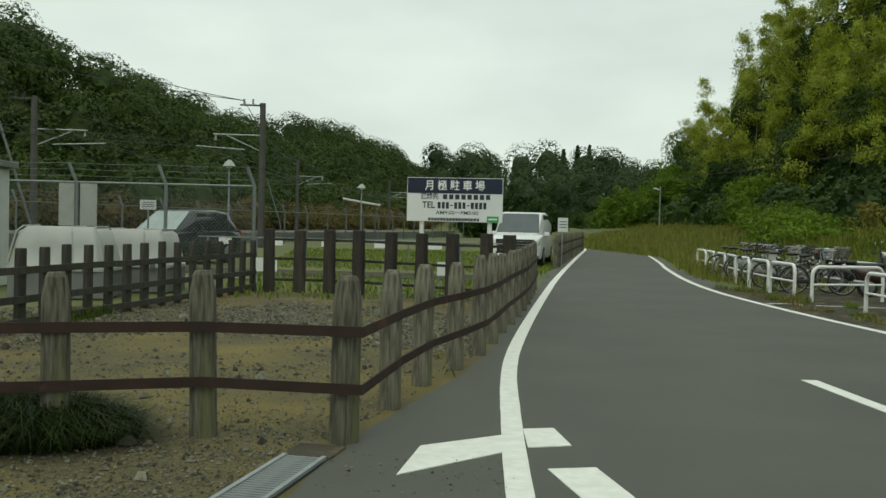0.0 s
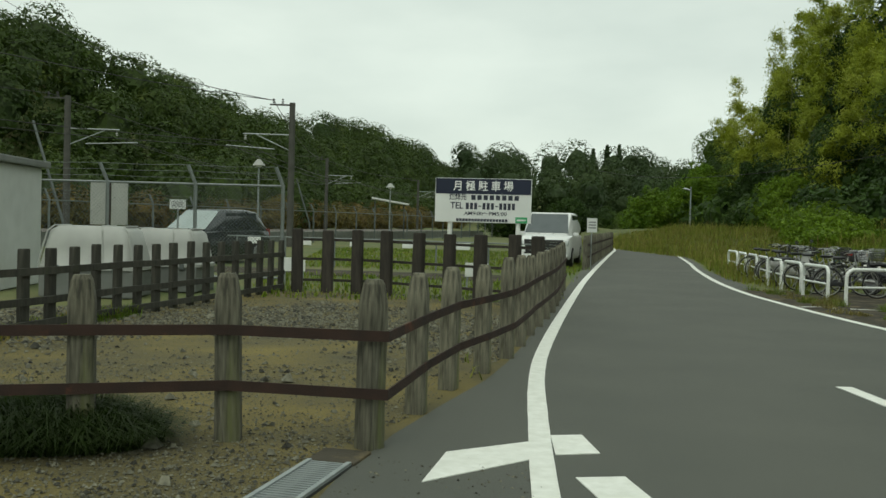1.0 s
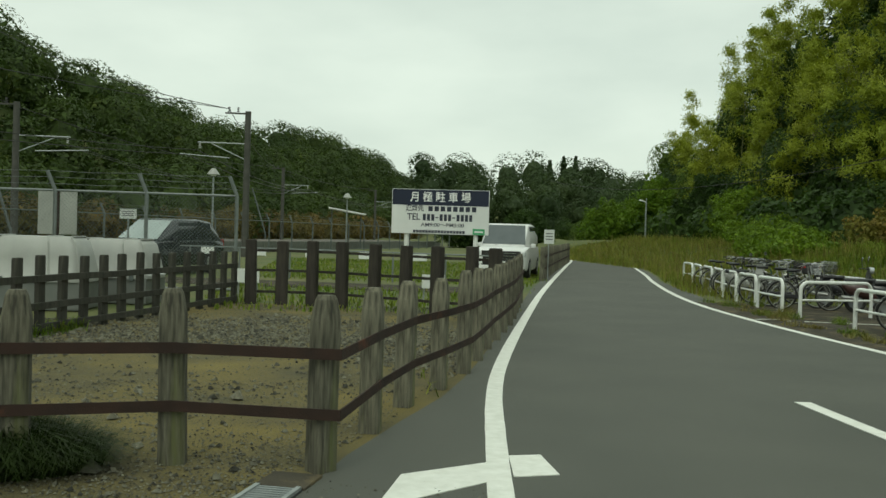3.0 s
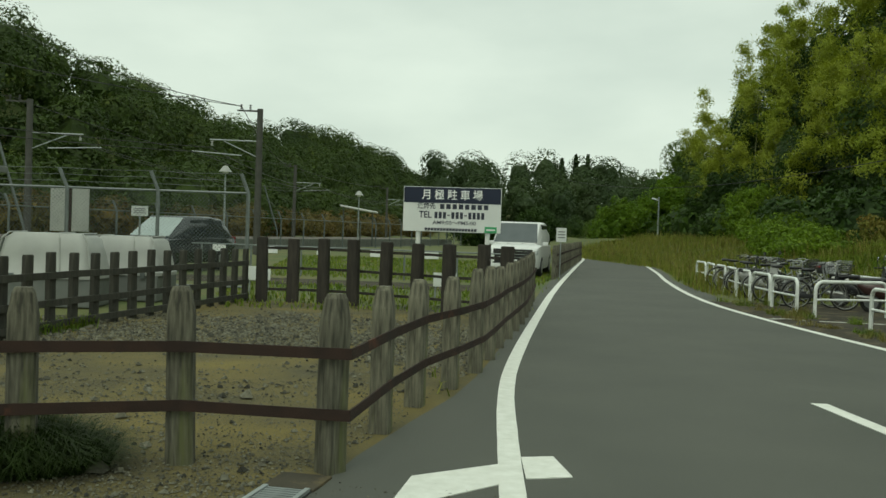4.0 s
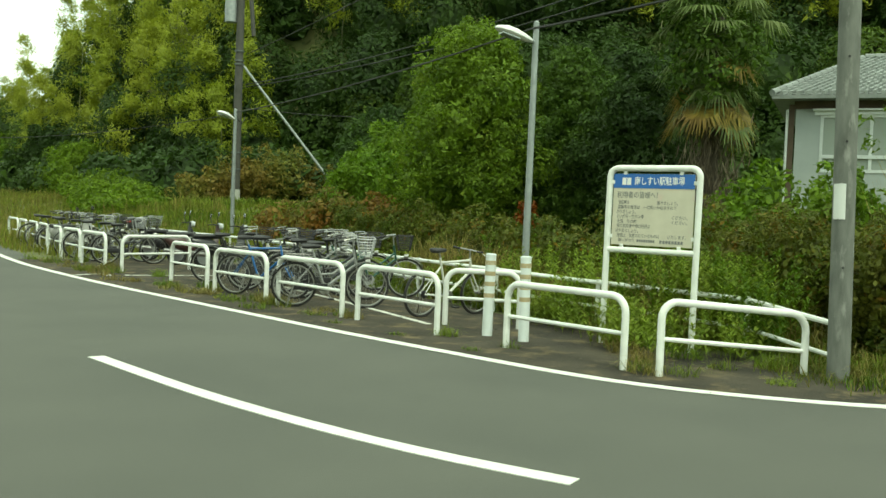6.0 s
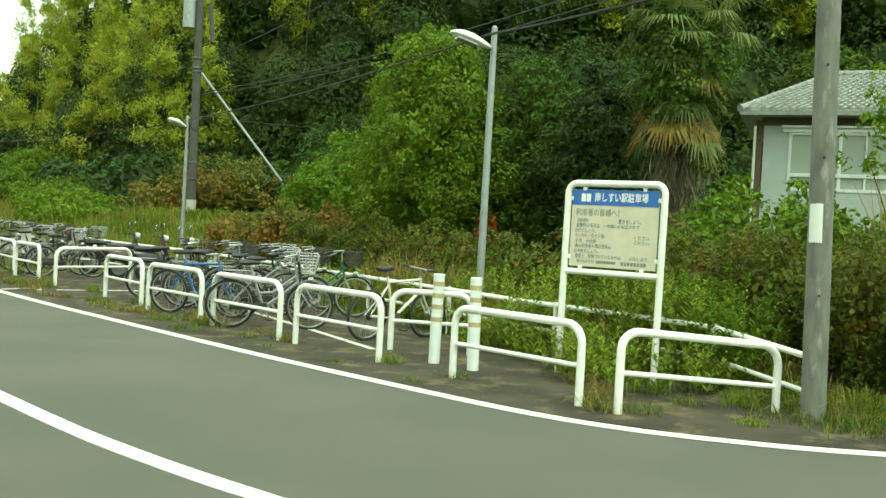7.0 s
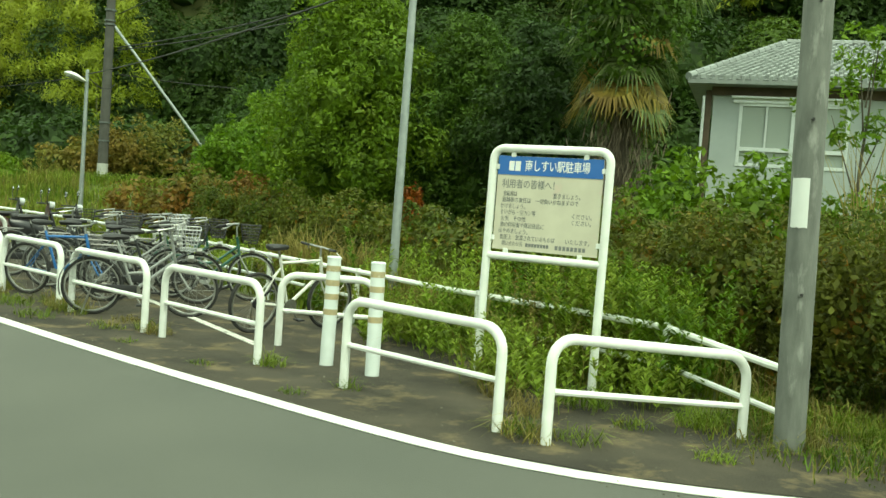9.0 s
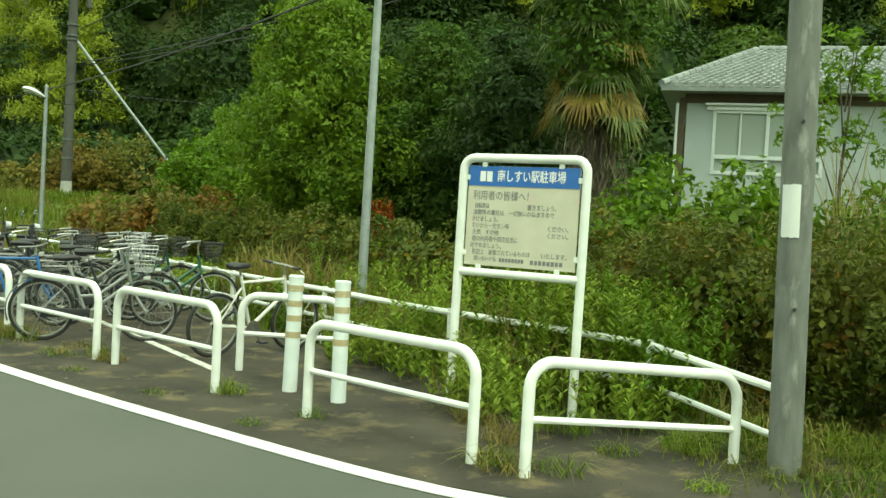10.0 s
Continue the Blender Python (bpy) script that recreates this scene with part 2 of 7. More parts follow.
def meshpart(name, verts, faces, material, parent=None, label=""):
    me = bpy.data.meshes.new(name)
    me.from_pydata([tuple(v) for v in verts], [], faces)
    me.materials.append(material)
    me.update()
    ob = new(name, me)
    if parent:
        ob.parent = parent
    if label:
        ob["label"] = label
    return ob


def thing(name, label, category, m=None, group="", kind=""):
    ob = new(name)
    ob.empty_display_size = 0.1
    if m is not None:
        ob.matrix_basis = m
    return tagged(ob, label, category, group, kind)


def box(bm, sx, sy, sz, m=None, bevel=0.0):
    g = bmesh.ops.create_cube(bm, size=1.0)
    vs = g["verts"]
    bmesh.ops.scale(bm, vec=(sx, sy, sz), verts=vs)
    if bevel:
        es = list({e for v in vs for e in v.link_edges})
        r = bmesh.ops.bevel(bm, geom=es, offset=bevel, segments=2, affect='EDGES', profile=0.6)
        vs = list({v for f in r["faces"] for v in f.verts} | {v for v in vs if v.is_valid})
    if m is not None:
        bmesh.ops.transform(bm, matrix=m, verts=[v for v in vs if v.is_valid])


def cyl(bm, p, q, r0, r1=None, seg=12, caps=True):
    p, q = Vector(p), Vector(q)
    d = q - p
    m = Matrix.Translation((p + q) / 2) @ d.to_track_quat('Z', 'Y').to_matrix().to_4x4()
    bmesh.ops.create_cone(bm, cap_ends=caps, segments=seg, radius1=r0, radius2=r0 if r1 is None else r1, depth=d.length, matrix=m)


def tube(bm, pts, r, seg=8, closed=False):
    """A round tube along a line of points."""
    pts = [Vector(p) for p in pts]
    n = len(pts)
    rings = []
    up = None
    for i, p in enumerate(pts):
        a = pts[(i - 1) % n] if (closed or i) else p
        b = pts[(i + 1) % n] if (closed or i < n - 1) else p
        d = (b - a).normalized()
        if up is None:
            up = Vector((0, 0, 1)) if abs(d.z) < 0.9 else Vector((1, 0, 0))
        s = d.cross(up).normalized()
        up = s.cross(d).normalized()
        rings.append([bm.verts.new(p + r * (math.cos(k) * s + math.sin(k) * up)) for k in (2 * math.pi * j / seg for j in range(seg))])
    for i in range(n if closed else n - 1):
        A, B = rings[i], rings[(i + 1) % n]
        for j in range(seg):
            bm.faces.new((A[j], A[(j + 1) % seg], B[(j + 1) % seg], B[j]))
    if not closed:
        bm.faces.new(rings[0][::-1])
        bm.faces.new(rings[-1])
    bmesh.ops.recalc_face_normals(bm, faces=bm.faces)


def arc(c, r, a0, a1, n, u, v):
    """Points on an arc in the plane of u and v."""
    c, u, v = Vector(c), Vector(u), Vector(v)
    return [c + r * (math.cos(radians(a0 + (a1 - a0) * i / n)) * u + math.sin(radians(a0 + (a1 - a0) * i / n)) * v) for i in range(n + 1)]


def quadmesh(name, co, material, parent=None, per=4):
    """A mesh of separate faces with per corners each, from an array of corners."""
    k = len(co) // per
    me = bpy.data.meshes.new(name)
    me.vertices.add(len(co))
    me.vertices.foreach_set("co", np.asarray(co, dtype=np.float32).ravel())
    me.loops.add(k * per)
    me.loops.foreach_set("vertex_index", np.arange(k * per, dtype=np.int32))
    me.polygons.add(k)
    me.polygons.foreach_set("loop_start", np.arange(0, k * per, per, dtype=np.int32))
    me.polygons.foreach_set("loop_total", np.full(k, per, dtype=np.int32))
    me.update(calc_edges=True)
    me.materials.append(material)
    ob = new(name, me)
    if parent:
        ob.parent = parent
    return ob


RNG = np.random.default_rng(7)


def unit(a):
    return a / np.maximum(np.linalg.norm(a, axis=1, keepdims=True), 1e-6)


def leaf_quads(P, N, size, aspect=0.45, droop=0.0):
    """Rhombic leaves at the points P, facing roughly along N."""
    n = len(P)
    N = unit(N + RNG.normal(0, 0.55, (n, 3)))
    T = unit(np.cross(N, RNG.normal(0, 1, (n, 3))))
    if droop:
        T = unit(T + np.array([0, 0, -droop]))
    B = unit(np.cross(N, T))
    s = (size * RNG.uniform(0.6, 1.35, n))[:, None]
    out = np.empty((n, 4, 3))
    out[:, 0], out[:, 1], out[:, 2], out[:, 3] = P - T * s, P + B * s * aspect, P + T * s, P - B * s * aspect
    return out.reshape(-1, 3)


def crown_points(c, rad, clumps, n, tight=0.33, low=-0.55):
    """Points and outward directions of leaves in clumps on an uneven crown."""
    c, rad = np.array(c, float), np.array(rad, float)
    D = unit(RNG.normal(0, 1, (clumps * 3, 3)))
    D = D[D[:, 2] > low][:clumps]
    C = D * RNG.uniform(0.55, 1.0, (len(D), 1))
    k = RNG.integers(0, len(C), n)
    sub = unit(RNG.normal(0, 1, (n, 3)) + np.array([0, 0, 0.35]) + D[k] * 0.6)
    R = tight * RNG.uniform(0.6, 1.25, len(C))[k][:, None] * RNG.uniform(0.75, 1.05, (n, 1))
    P = (C[k] + sub * R) * rad + c
    return P, sub


def leaf_tris(P, N, size, aspect=0.45, droop=0.0):
    """Small pointed leaves of one triangle each, for foliage further off."""
    n = len(P)
    N = unit(N + RNG.normal(0, 0.55, (n, 3)))
    T = unit(np.cross(N, RNG.normal(0, 1, (n, 3))))
    if droop:
        T = unit(T + np.array([0, 0, -droop]))
    B = unit(np.cross(N, T))
    s = (size * RNG.uniform(0.6, 1.35, n))[:, None]
    out = np.empty((n, 3, 3))
    out[:, 0], out[:, 1], out[:, 2] = P - B * s * aspect - T * s * 0.7, P + B * s * aspect - T * s * 0.7, P + T * s * 1.3
    return out.reshape(-1, 3)


def inner_points(c, rad, k):
    """Points inside a crown, for the leaves that close it."""
    D = unit(RNG.normal(0, 1, (k, 3)))
    return D * np.array(rad) * RNG.uniform(0.45, 0.8, (k, 1)) + np.array(c), D


def ball_faces(cuts):
    bm = bmesh.new()
    bmesh.ops.create_icosphere(bm, subdivisions=cuts, radius=1.0)
    V = np.array([v.co[:] for v in bm.verts])
    F = np.array([[v.index for v in f.verts] for f in bm.faces])
    bm.free()
    return V, F


HEART = ball_faces(2)


def heart(c, rad, k=0.5):
    """The dense uneven inside of a crown, which closes it to the light."""
    V, F = HEART
    W = V * (k * RNG.uniform(0.78, 1.12, (len(V), 1))) * np.array(rad) + np.array(c)
    return W[F].reshape(-1, 3)


def domed(c, rad, n, size, bumps=16, droop=0.0, aspect=0.5):
    """A crown of overlapping leaves laid like shingles over many small domes, with creases between them."""
    D = unit(RNG.normal(0, 1, (n, 3)) + np.array([0, 0, 0.25]))
    B = unit(RNG.normal(0, 1, (bumps, 3)) + np.array([0, 0, 0.3]))
    near = (D @ B.T).max(1)
    lift = np.clip((near - 0.72) / 0.28, 0, 1) ** 0.6
    k = (0.79 + 0.21 * lift) * RNG.uniform(0.94, 1.03, n)
    P = D * k[:, None] * np.array(rad) + np.array(c)
    return leaf_tris(P, D * 1.2 + np.array([0, 0, 0.3]), size, aspect, droop)


def crown(c, rad, clumps, n, size, aspect=0.5, droop=0.0, tight=0.33, low=-0.55, fill=1.5):
    """Rhombic leaves in clumps, closed by leaves inside."""
    P, N = crown_points(c, rad, clumps, n, tight, low)
    q = leaf_quads(P, N, size, aspect, droop)
    return np.concatenate([q, leaf_quads(*inner_points(c, rad, int(n * 0.32)), size * fill, 0.6)]) if fill else q


def crown_tris(c, rad, clumps, n, size, aspect=0.5, droop=0.0, tight=0.33, low=-0.55, fill=1.6):
    """The same with leaves of one triangle."""
    P, N = crown_points(c, rad, clumps, n, tight, low)
    q = leaf_tris(P, N, size, aspect, droop)
    return np.concatenate([q, leaf_tris(*inner_points(c, rad, int(n * 0.32)), size * fill, 0.6)]) if fill else q


def blades(P, height, lean=0.35, width=0.012):
    """Grass blades as thin bent triangles pairs: each a quad that tapers to its tip."""
    n = len(P)
    a = RNG.uniform(0, 2 * np.pi, n)
    d = np.stack([np.cos(a), np.sin(a), np.zeros(n)], 1)
    w = np.stack([-np.sin(a), np.cos(a), np.zeros(n)], 1) * np.reshape(width, (-1, 1))
    h = (height * RNG.uniform(0.45, 1.2, n))[:, None]
    ln = RNG.uniform(0.2, 1.3, (n, 1)) * lean
    mid = P + d * h * ln * 0.35 + np.array([0, 0, 1]) * h * 0.6
    tip = P + d * h * ln + np.array([0, 0, 1]) * h * (1 - 0.35 * ln)
    out = np.empty((n, 4, 3))
    out[:, 0], out[:, 1], out[:, 2], out[:, 3] = P - w, mid - w * 0.8, tip, mid + w * 0.8
    b = np.empty((n, 4, 3))
    b[:, 0], b[:, 1], b[:, 2], b[:, 3] = P - w, P + w, mid + w * 0.8, mid - w * 0.8
    return np.concatenate([out.reshape(-1, 3), b.reshape(-1, 3)])


def lerp_line(pts, n=None, step=None):
    """Even points along a line of points."""
    pts = np.array(pts, float)
    seg = np.linalg.norm(np.diff(pts, axis=0), axis=1)
    s = np.concatenate([[0], np.cumsum(seg)])
    if n is None:
        n = max(2, int(round(s[-1] / step)) + 1)
    t = np.linspace(0, s[-1], n)
    return np.stack([np.interp(t, s, pts[:, i]) for i in range(pts.shape[1])], 1)


def smooth_line(pts, it=2):
    for _ in range(it):
        q = [pts[0]]
        for a, b in zip(pts[:-1], pts[1:]):
            q += [tuple(0.75 * x + 0.25 * y for x, y in zip(a, b)), tuple(0.25 * x + 0.75 * y for x, y in zip(a, b))]
        pts = q + [pts[-1]]
    return pts


def sstep(a, b, x):
    t = np.clip((x - a) / (b - a), 0, 1)
    return t * t * (3 - 2 * t)


# ---- lie of the land ----
LEFT_LINE = [(-0.5, -6.0), (0.03, 1.0), (0.345, 3.39), (0.555, 4.82), (1.0, 7.65), (1.55, 10.12), (2.93, 15.6), (5.45, 25.3), (12.2, 49.5), (15.2, 60), (16.5, 68), (15, 80)]
RIGHT_LINE = [(14.0, -3.5), (10.3, -0.7), (8.9, 0.7), (7.95, 1.75), (7.58, 2.36), (7.24, 3.06), (7.03, 3.95), (7.0, 5.6), (7.0, 7.5), (7.1, 10), (7.35, 15.3), (8.15, 21.5), (10.95, 32.1), (12.45, 36.9), (18.0, 57.4), (20.3, 68), (20.0, 80)]
RAIL_LINE = [(9.3, 2.5), (9.87, 3.76), (10.05, 4.57), (10.3, 6.58), (10.7, 8.08), (11.34, 10.96), (12.2, 14.3), (13.2, 19.6), (13.6, 24.0), (14.6, 29.1)]
HILL_FOOT = [(-75, 25), (-45, 55), (-16, 112), (4, 165), (28, 238), (60, 400)]


AZ = [14, 16, 20, 25, 30, 45, 60, 85]
RAD = [135, 112, 82, 60, 50, 40, 40, 42]
TOP_AZ = [13, 16, 19, 21, 22.6, 23.6, 26, 28, 32, 40, 60, 90, 100]
TOP_Z = [3, 8.2, 11.6, 14.6, 16.2, 17.9, 21.0, 23.3, 25, 26, 26, 26, 20]

HILL_Y = [0, 100, 120, 138, 165, 185, 197, 230, 260, 290, 330]
HILL_H = [20.5, 20.5, 19.6, 17, 13.4, 13.4, 14.0, 10.8, 5.0, -3.0, -6.0]


def line_x(pts, y):
    p = sorted((b, a) for a, b in pts)
    return np.interp(y, [a for a, b in p], [b for a, b in p])


def side_of(pts, x, y):
    """Distance to the left of a line that runs away from the viewer."""
    return line_x(pts, y) - x


def gz(x, y):
    x, y = np.asarray(x, float), np.asarray(y, float)
    z = np.full(np.broadcast(x, y).shape, -0.016)
    edge = line_x(RAIL_LINE, y) + 0.7
    edge = edge + (np.minimum(edge, line_x(RIGHT_LINE, y) + 1.0) - edge) * sstep(23, 34, y)
    z = z + sstep(0, 9.0, x - edge) * (0.35 + 1.05 * sstep(9, 20, y)) * (1 - 0.6 * sstep(80, 130, y))
    az, r = np.degrees(np.arctan2(x, np.maximum(y + 1.0, 1e-3))), np.hypot(x, y + 1.0)
    rise = np.maximum(np.interp(az, TOP_AZ, TOP_Z) - 8.0, 0)
    z = z + sstep(0, 20, r - np.interp(az, AZ, RAD) * 1.06) * rise * (y > -40)
    z = z + sstep(0, 30, side_of(HILL_FOOT, x, y)) * np.interp(y, HILL_Y, HILL_H)
    z = z + sstep(175, 235, y) * 7
    return z


def make_ground():
    xs = np.concatenate([-np.geomspace(60, 1500, 14)[::-1], np.linspace(-56, 70, 64), np.geomspace(75, 1500, 14)])
    ys = np.concatenate([-np.geomspace(20, 1500, 10)[::-1], np.linspace(-16, 90, 60), np.geomspace(94, 1500, 20)])
    X, Y = np.meshgrid(xs, ys)
    Z = gz(X, Y)
    Z = Z + np.where((np.abs(X) > 90) | (Y > 120), RNG.uniform(-0.5, 0.8, X.shape), 0)
    nx, ny = len(xs), len(ys)
    V = np.stack([X, Y, Z], 2).reshape(-1, 3)
    F = [(j * nx + i, j * nx + i + 1, (j + 1) * nx + i + 1, (j + 1) * nx + i) for j in range(ny - 1) for i in range(nx - 1)]
    g = meshpart("ground", V, F, MEADOW)
    tagged(g, "grassy earth ground running to the wooded hills", "ground", kind="structure")


def sheet(name, left, right, z, material, label, category, under=0.25, step=1.2):
    """A surface between two lines with a thickness below."""
    n = max(len(left), int(max(np.linalg.norm(np.diff(np.array(left), axis=0), axis=1).sum(), 1) / step))
    L, R = lerp_line(left, n), lerp_line(right, n)
    k = 5
    V, F = [], []
    for i in range(n):
        for j in range(k):
            p = L[i] + (R[i] - L[i]) * j / (k - 1)
            V.append((p[0], p[1], z))
    for i in range(n - 1):
        for j in range(k - 1):
            F.append((i * k + j, i * k + j + 1, (i + 1) * k + j + 1, (i + 1) * k + j))
    base = len(V)
    ring = [i * k for i in range(n)] + [(n - 1) * k + j for j in range(1, k)] + [i * k + k - 1 for i in range(n - 2, -1, -1)] + [j for j in range(k - 2, 0, -1)]
    for r in ring:
        V.append((V[r][0], V[r][1], z - under))
    for a in range(len(ring)):
        b = (a + 1) % len(ring)
        F.append((ring[a], ring[b], base + b, base + a))
    ob = meshpart(name, V, F, material)
    return tagged(ob, label, category, kind="structure")


def stripe(name, pts, w, z, material, label, parent=None):
    """A painted line: a thin slab along a line of points."""
    P = lerp_line(smooth_line(pts), step=0.35)
    T = np.gradient(P, axis=0)
    T /= np.linalg.norm(T, axis=1, keepdims=True)
    N = np.stack([-T[:, 1], T[:, 0]], 1) * w / 2
    V, F = [], []
    for p, q in zip(P, N):
        wob = 1 + 0.05 * noise.noise((p[0] * 3, p[1] * 3, 1))
        V += [(*(p + q * wob), z), (*(p - q * wob), z), (*(p - q * wob), z - 0.006), (*(p + q * wob), z - 0.006)]
    for i in range(len(P) - 1):
        a, b = i * 4, i * 4 + 4
        F += [(a + j, a + (j + 1) % 4, b + (j + 1) % 4, b + j) for j in range(4)]
    F += [(0, 3, 2, 1), tuple(len(V) - 4 + j for j in range(4))]
    ob = meshpart(name, V, F, material)
    return tagged(ob, label, "road marking", kind="structure")


def slab(name, corners, z, material, label, category="road marking"):
    n = len(corners)
    V = [(x, y, z) for x, y in corners] + [(x, y, z - 0.006) for x, y in corners]
    F = [tuple(range(n)), tuple(range(2 * n - 1, n - 1, -1))] + [(i, n + i, n + (i + 1) % n, (i + 1) % n) for i in range(n)]
    return tagged(meshpart(name, V, F, material), label, category, kind="structure")


make_ground()
FENCE_LINE = [(-0.6, 4.56), (-0.25, 5.72), (0.08, 6.78), (0.48, 7.7), (0.87, 8.75), (1.17, 9.8), (1.47, 10.95), (1.77, 12.0), (2.07, 13.1), (2.37, 14.2), (2.68, 15.5), (2.98, 16.8), (3.28, 18.1), (3.6, 19.5)]
ROAD_L = [(-1.6, -6), (-1.05, 2.5), (-0.72, 4.1), (-0.62, 4.5), (-0.15, 5.65), (0.17, 6.6), (0.56, 7.45), (1.05, 9.2), (1.5, 10.95), (2.3, 14.2), (3.4, 18.5), (5.1, 25.3), (11.8, 49.5), (14.8, 60), (16.1, 68), (14.6, 80)]
ROAD_R = [(16.0, -6.0), (13.0, -1.4), (10.6, -0.1), (9.3, 1.3), (8.35, 2.3), (8.1, 3.0), (8.0, 4), (8.0, 7.5), (8.1, 10), (8.3, 15.3), (8.8, 21.0), (11.3, 32.1), (12.8, 36.9), (18.35, 57.4), (20.7, 68), (20.4, 80)]
sheet("road", ROAD_L, ROAD_R, 0.0, ASPHALT, "dark grey asphalt lane with worn patches", "road")
sheet("pavement", [(10.05, -0.3), (8.2, 1.62), (7.4, 2.9), (7.12, 3.95), (7.08, 5.6), (7.09, 7.5), (7.2, 10), (7.45, 15.3), (8.2, 21.0)], [(11.3, 0.9), (9.7, 2.3), (9.6, 4), (10.3, 7.5), (11.0, 10), (12.2, 15.3), (13.0, 20.6)], 0.006, OLD_ASPHALT, "stained old asphalt of the bicycle parking strip", "pavement")
sheet("gravel_lot", [(-9, -3), (-9, 4), (-7, 12), (-5.5, 13.6), (-4.2, 14.2), (-2.9, 18.2), (-2.0, 17.9)], [(-1.35, -3), (-0.95, 2.6), (-0.55, 4.45), (0.0, 5.65), (0.68, 7.5), (1.18, 9.2), (2.6, 15.4)], -0.005, DIRT, "ochre packed earth lot strewn with grey gravel", "gravel lot")
sheet("lane_beyond", [(-7, 24.5), (3.2, 22.5)], [(-6.6, 27.2), (4.2, 25.0)], 0.0, OLD_ASPHALT, "pale gravelled lane behind the dark fence", "lane")
stripe("edge_line", LEFT_LINE, 0.155, 0.007, PAINT, "white painted edge line on the asphalt")
stripe("edge_line", RIGHT_LINE, 0.15, 0.0105, PAINT, "white painted edge line on the asphalt")
stripe("centre_dash", [(3.87, 7.12), (3.79, 5.6), (3.78, 4.7), (3.85, 3.45), (3.99, 2.55), (4.19, 1.8)], 0.15, 0.007, PAINT, "white curved centre line dash on asphalt")
slab("junction_mark", [(-0.3, 3.74), (0.41, 4.27), (0.48, 4.75), (-0.11, 4.44)], 0.0062, PAINT, "white painted block beside the edge line")
slab("junction_mark", [(0.585, 4.39), (0.885, 4.44), (0.88, 4.97), (0.655, 4.94)], 0.0062, PAINT, "white painted block beside the edge line")
slab("junction_mark", [(0.60, 3.85), (0.66, 3.2), (0.95, 3.2), (0.90, 3.88)], 0.0062, PAINT, "white painted block beside the edge line")


# ---- fences ----
def post_mesh(w, d, h, pointed):
    bm = bmesh.new()
    hx, hy = w / 2, d / 2
    levels = [(-0.25, 1.02), (0.25, 1.0), (h - 0.16, 0.97), (h - 0.03, 0.72), (h, 0.55)] if pointed else [(-0.25, 1.0), (h * 0.5, 0.98), (h - 0.02, 0.96), (h, 0.86)]
    rings = []
    c = 0.72
    for z, k in levels:
        ring = [(hx, hy * c), (hx * c, hy), (-hx * c, hy), (-hx, hy * c), (-hx, -hy * c), (-hx * c, -hy), (hx * c, -hy), (hx, -hy * c)]
        rings.append([bm.verts.new((x * k + 0.006 * noise.noise((x * 9, y * 9, z * 3)), y * k + 0.006 * noise.noise((y * 9, z * 4, x * 7)), z)) for x, y in ring])
    for a, b in zip(rings[:-1], rings[1:]):
        for j in range(8):
            bm.faces.new((a[j], a[(j + 1) % 8], b[(j + 1) % 8], b[j]))
    bm.faces.new(rings[0][::-1])
    bm.faces.new(rings[-1])
    return bm


def strap(bm, pts, h, t):
    """A flat bar standing on edge along a line of points."""
    for p, q in zip(pts[:-1], pts[1:]):
        p, q = Vector(p), Vector(q)
        d = q - p
        m = Matrix.Translation((p + q) / 2) @ Matrix.Rotation(math.atan2(d.y, d.x), 4, 'Z') @ Matrix.Rotation(-math.asin(d.z / d.length), 4, 'Y')
        box(bm, d.length + 0.01, t, h, m)


def wood_fence(name, label, pts, w, d, h, pointed, material, rails, rail_mat, rail_h, rail_t, rail_side, rail_label):
    f = thing(name, label, "fence")
    proto = None
    for i, (x, y) in enumerate(pts):
        a = pts[max(i - 1, 0)]
        b = pts[min(i + 1, len(pts) - 1)]
        rz = math.degrees(math.atan2(b[1] - a[1], b[0] - a[0]))
        hh = 1 + 0.035 * noise.noise((x * 3.1, y * 2.7, 4))
        if proto is None:
            ob = proto = part("post", post_mesh(w, d, h, pointed), material, f)
        else:
            ob = new("post", proto.data)
            ob.parent = f
        ob.matrix_basis = pose(x, y, 0, 1.6 * noise.noise((x, y, 1)), 1.6 * noise.noise((x, y, 9)), rz + 7 * noise.noise((x, y, 5))) @ Matrix.Diagonal((1 + 0.12 * noise.noise((x * 5, y, 3)), 1, hh, 1))
    for z in rails:
        bm = bmesh.new()
        line = []
        for i, (x, y) in enumerate(pts):
            a = Vector(pts[max(i - 1, 0)])
            b = Vector(pts[min(i + 1, len(pts) - 1)])
            t = (b - a).normalized()
            u, v = Vector(pts[i]) - a, b - Vector(pts[i])
            k = rail_side / max(math.cos(u.angle(v) / 2), 0.5) * (1.4 if u.angle(v) > 0.7 else 1) if u.length and v.length else rail_side
            line.append((x + t.y * k, y - t.x * k, z + 0.012 * noise.noise((x, y, z))))
        bm.free()
        for p, q in zip(line[:-1], line[1:]):
            bm = bmesh.new()
            strap(bm, [p, q], rail_h, rail_t)
            part("rail", bm, rail_mat, f, rail_label)
    return f


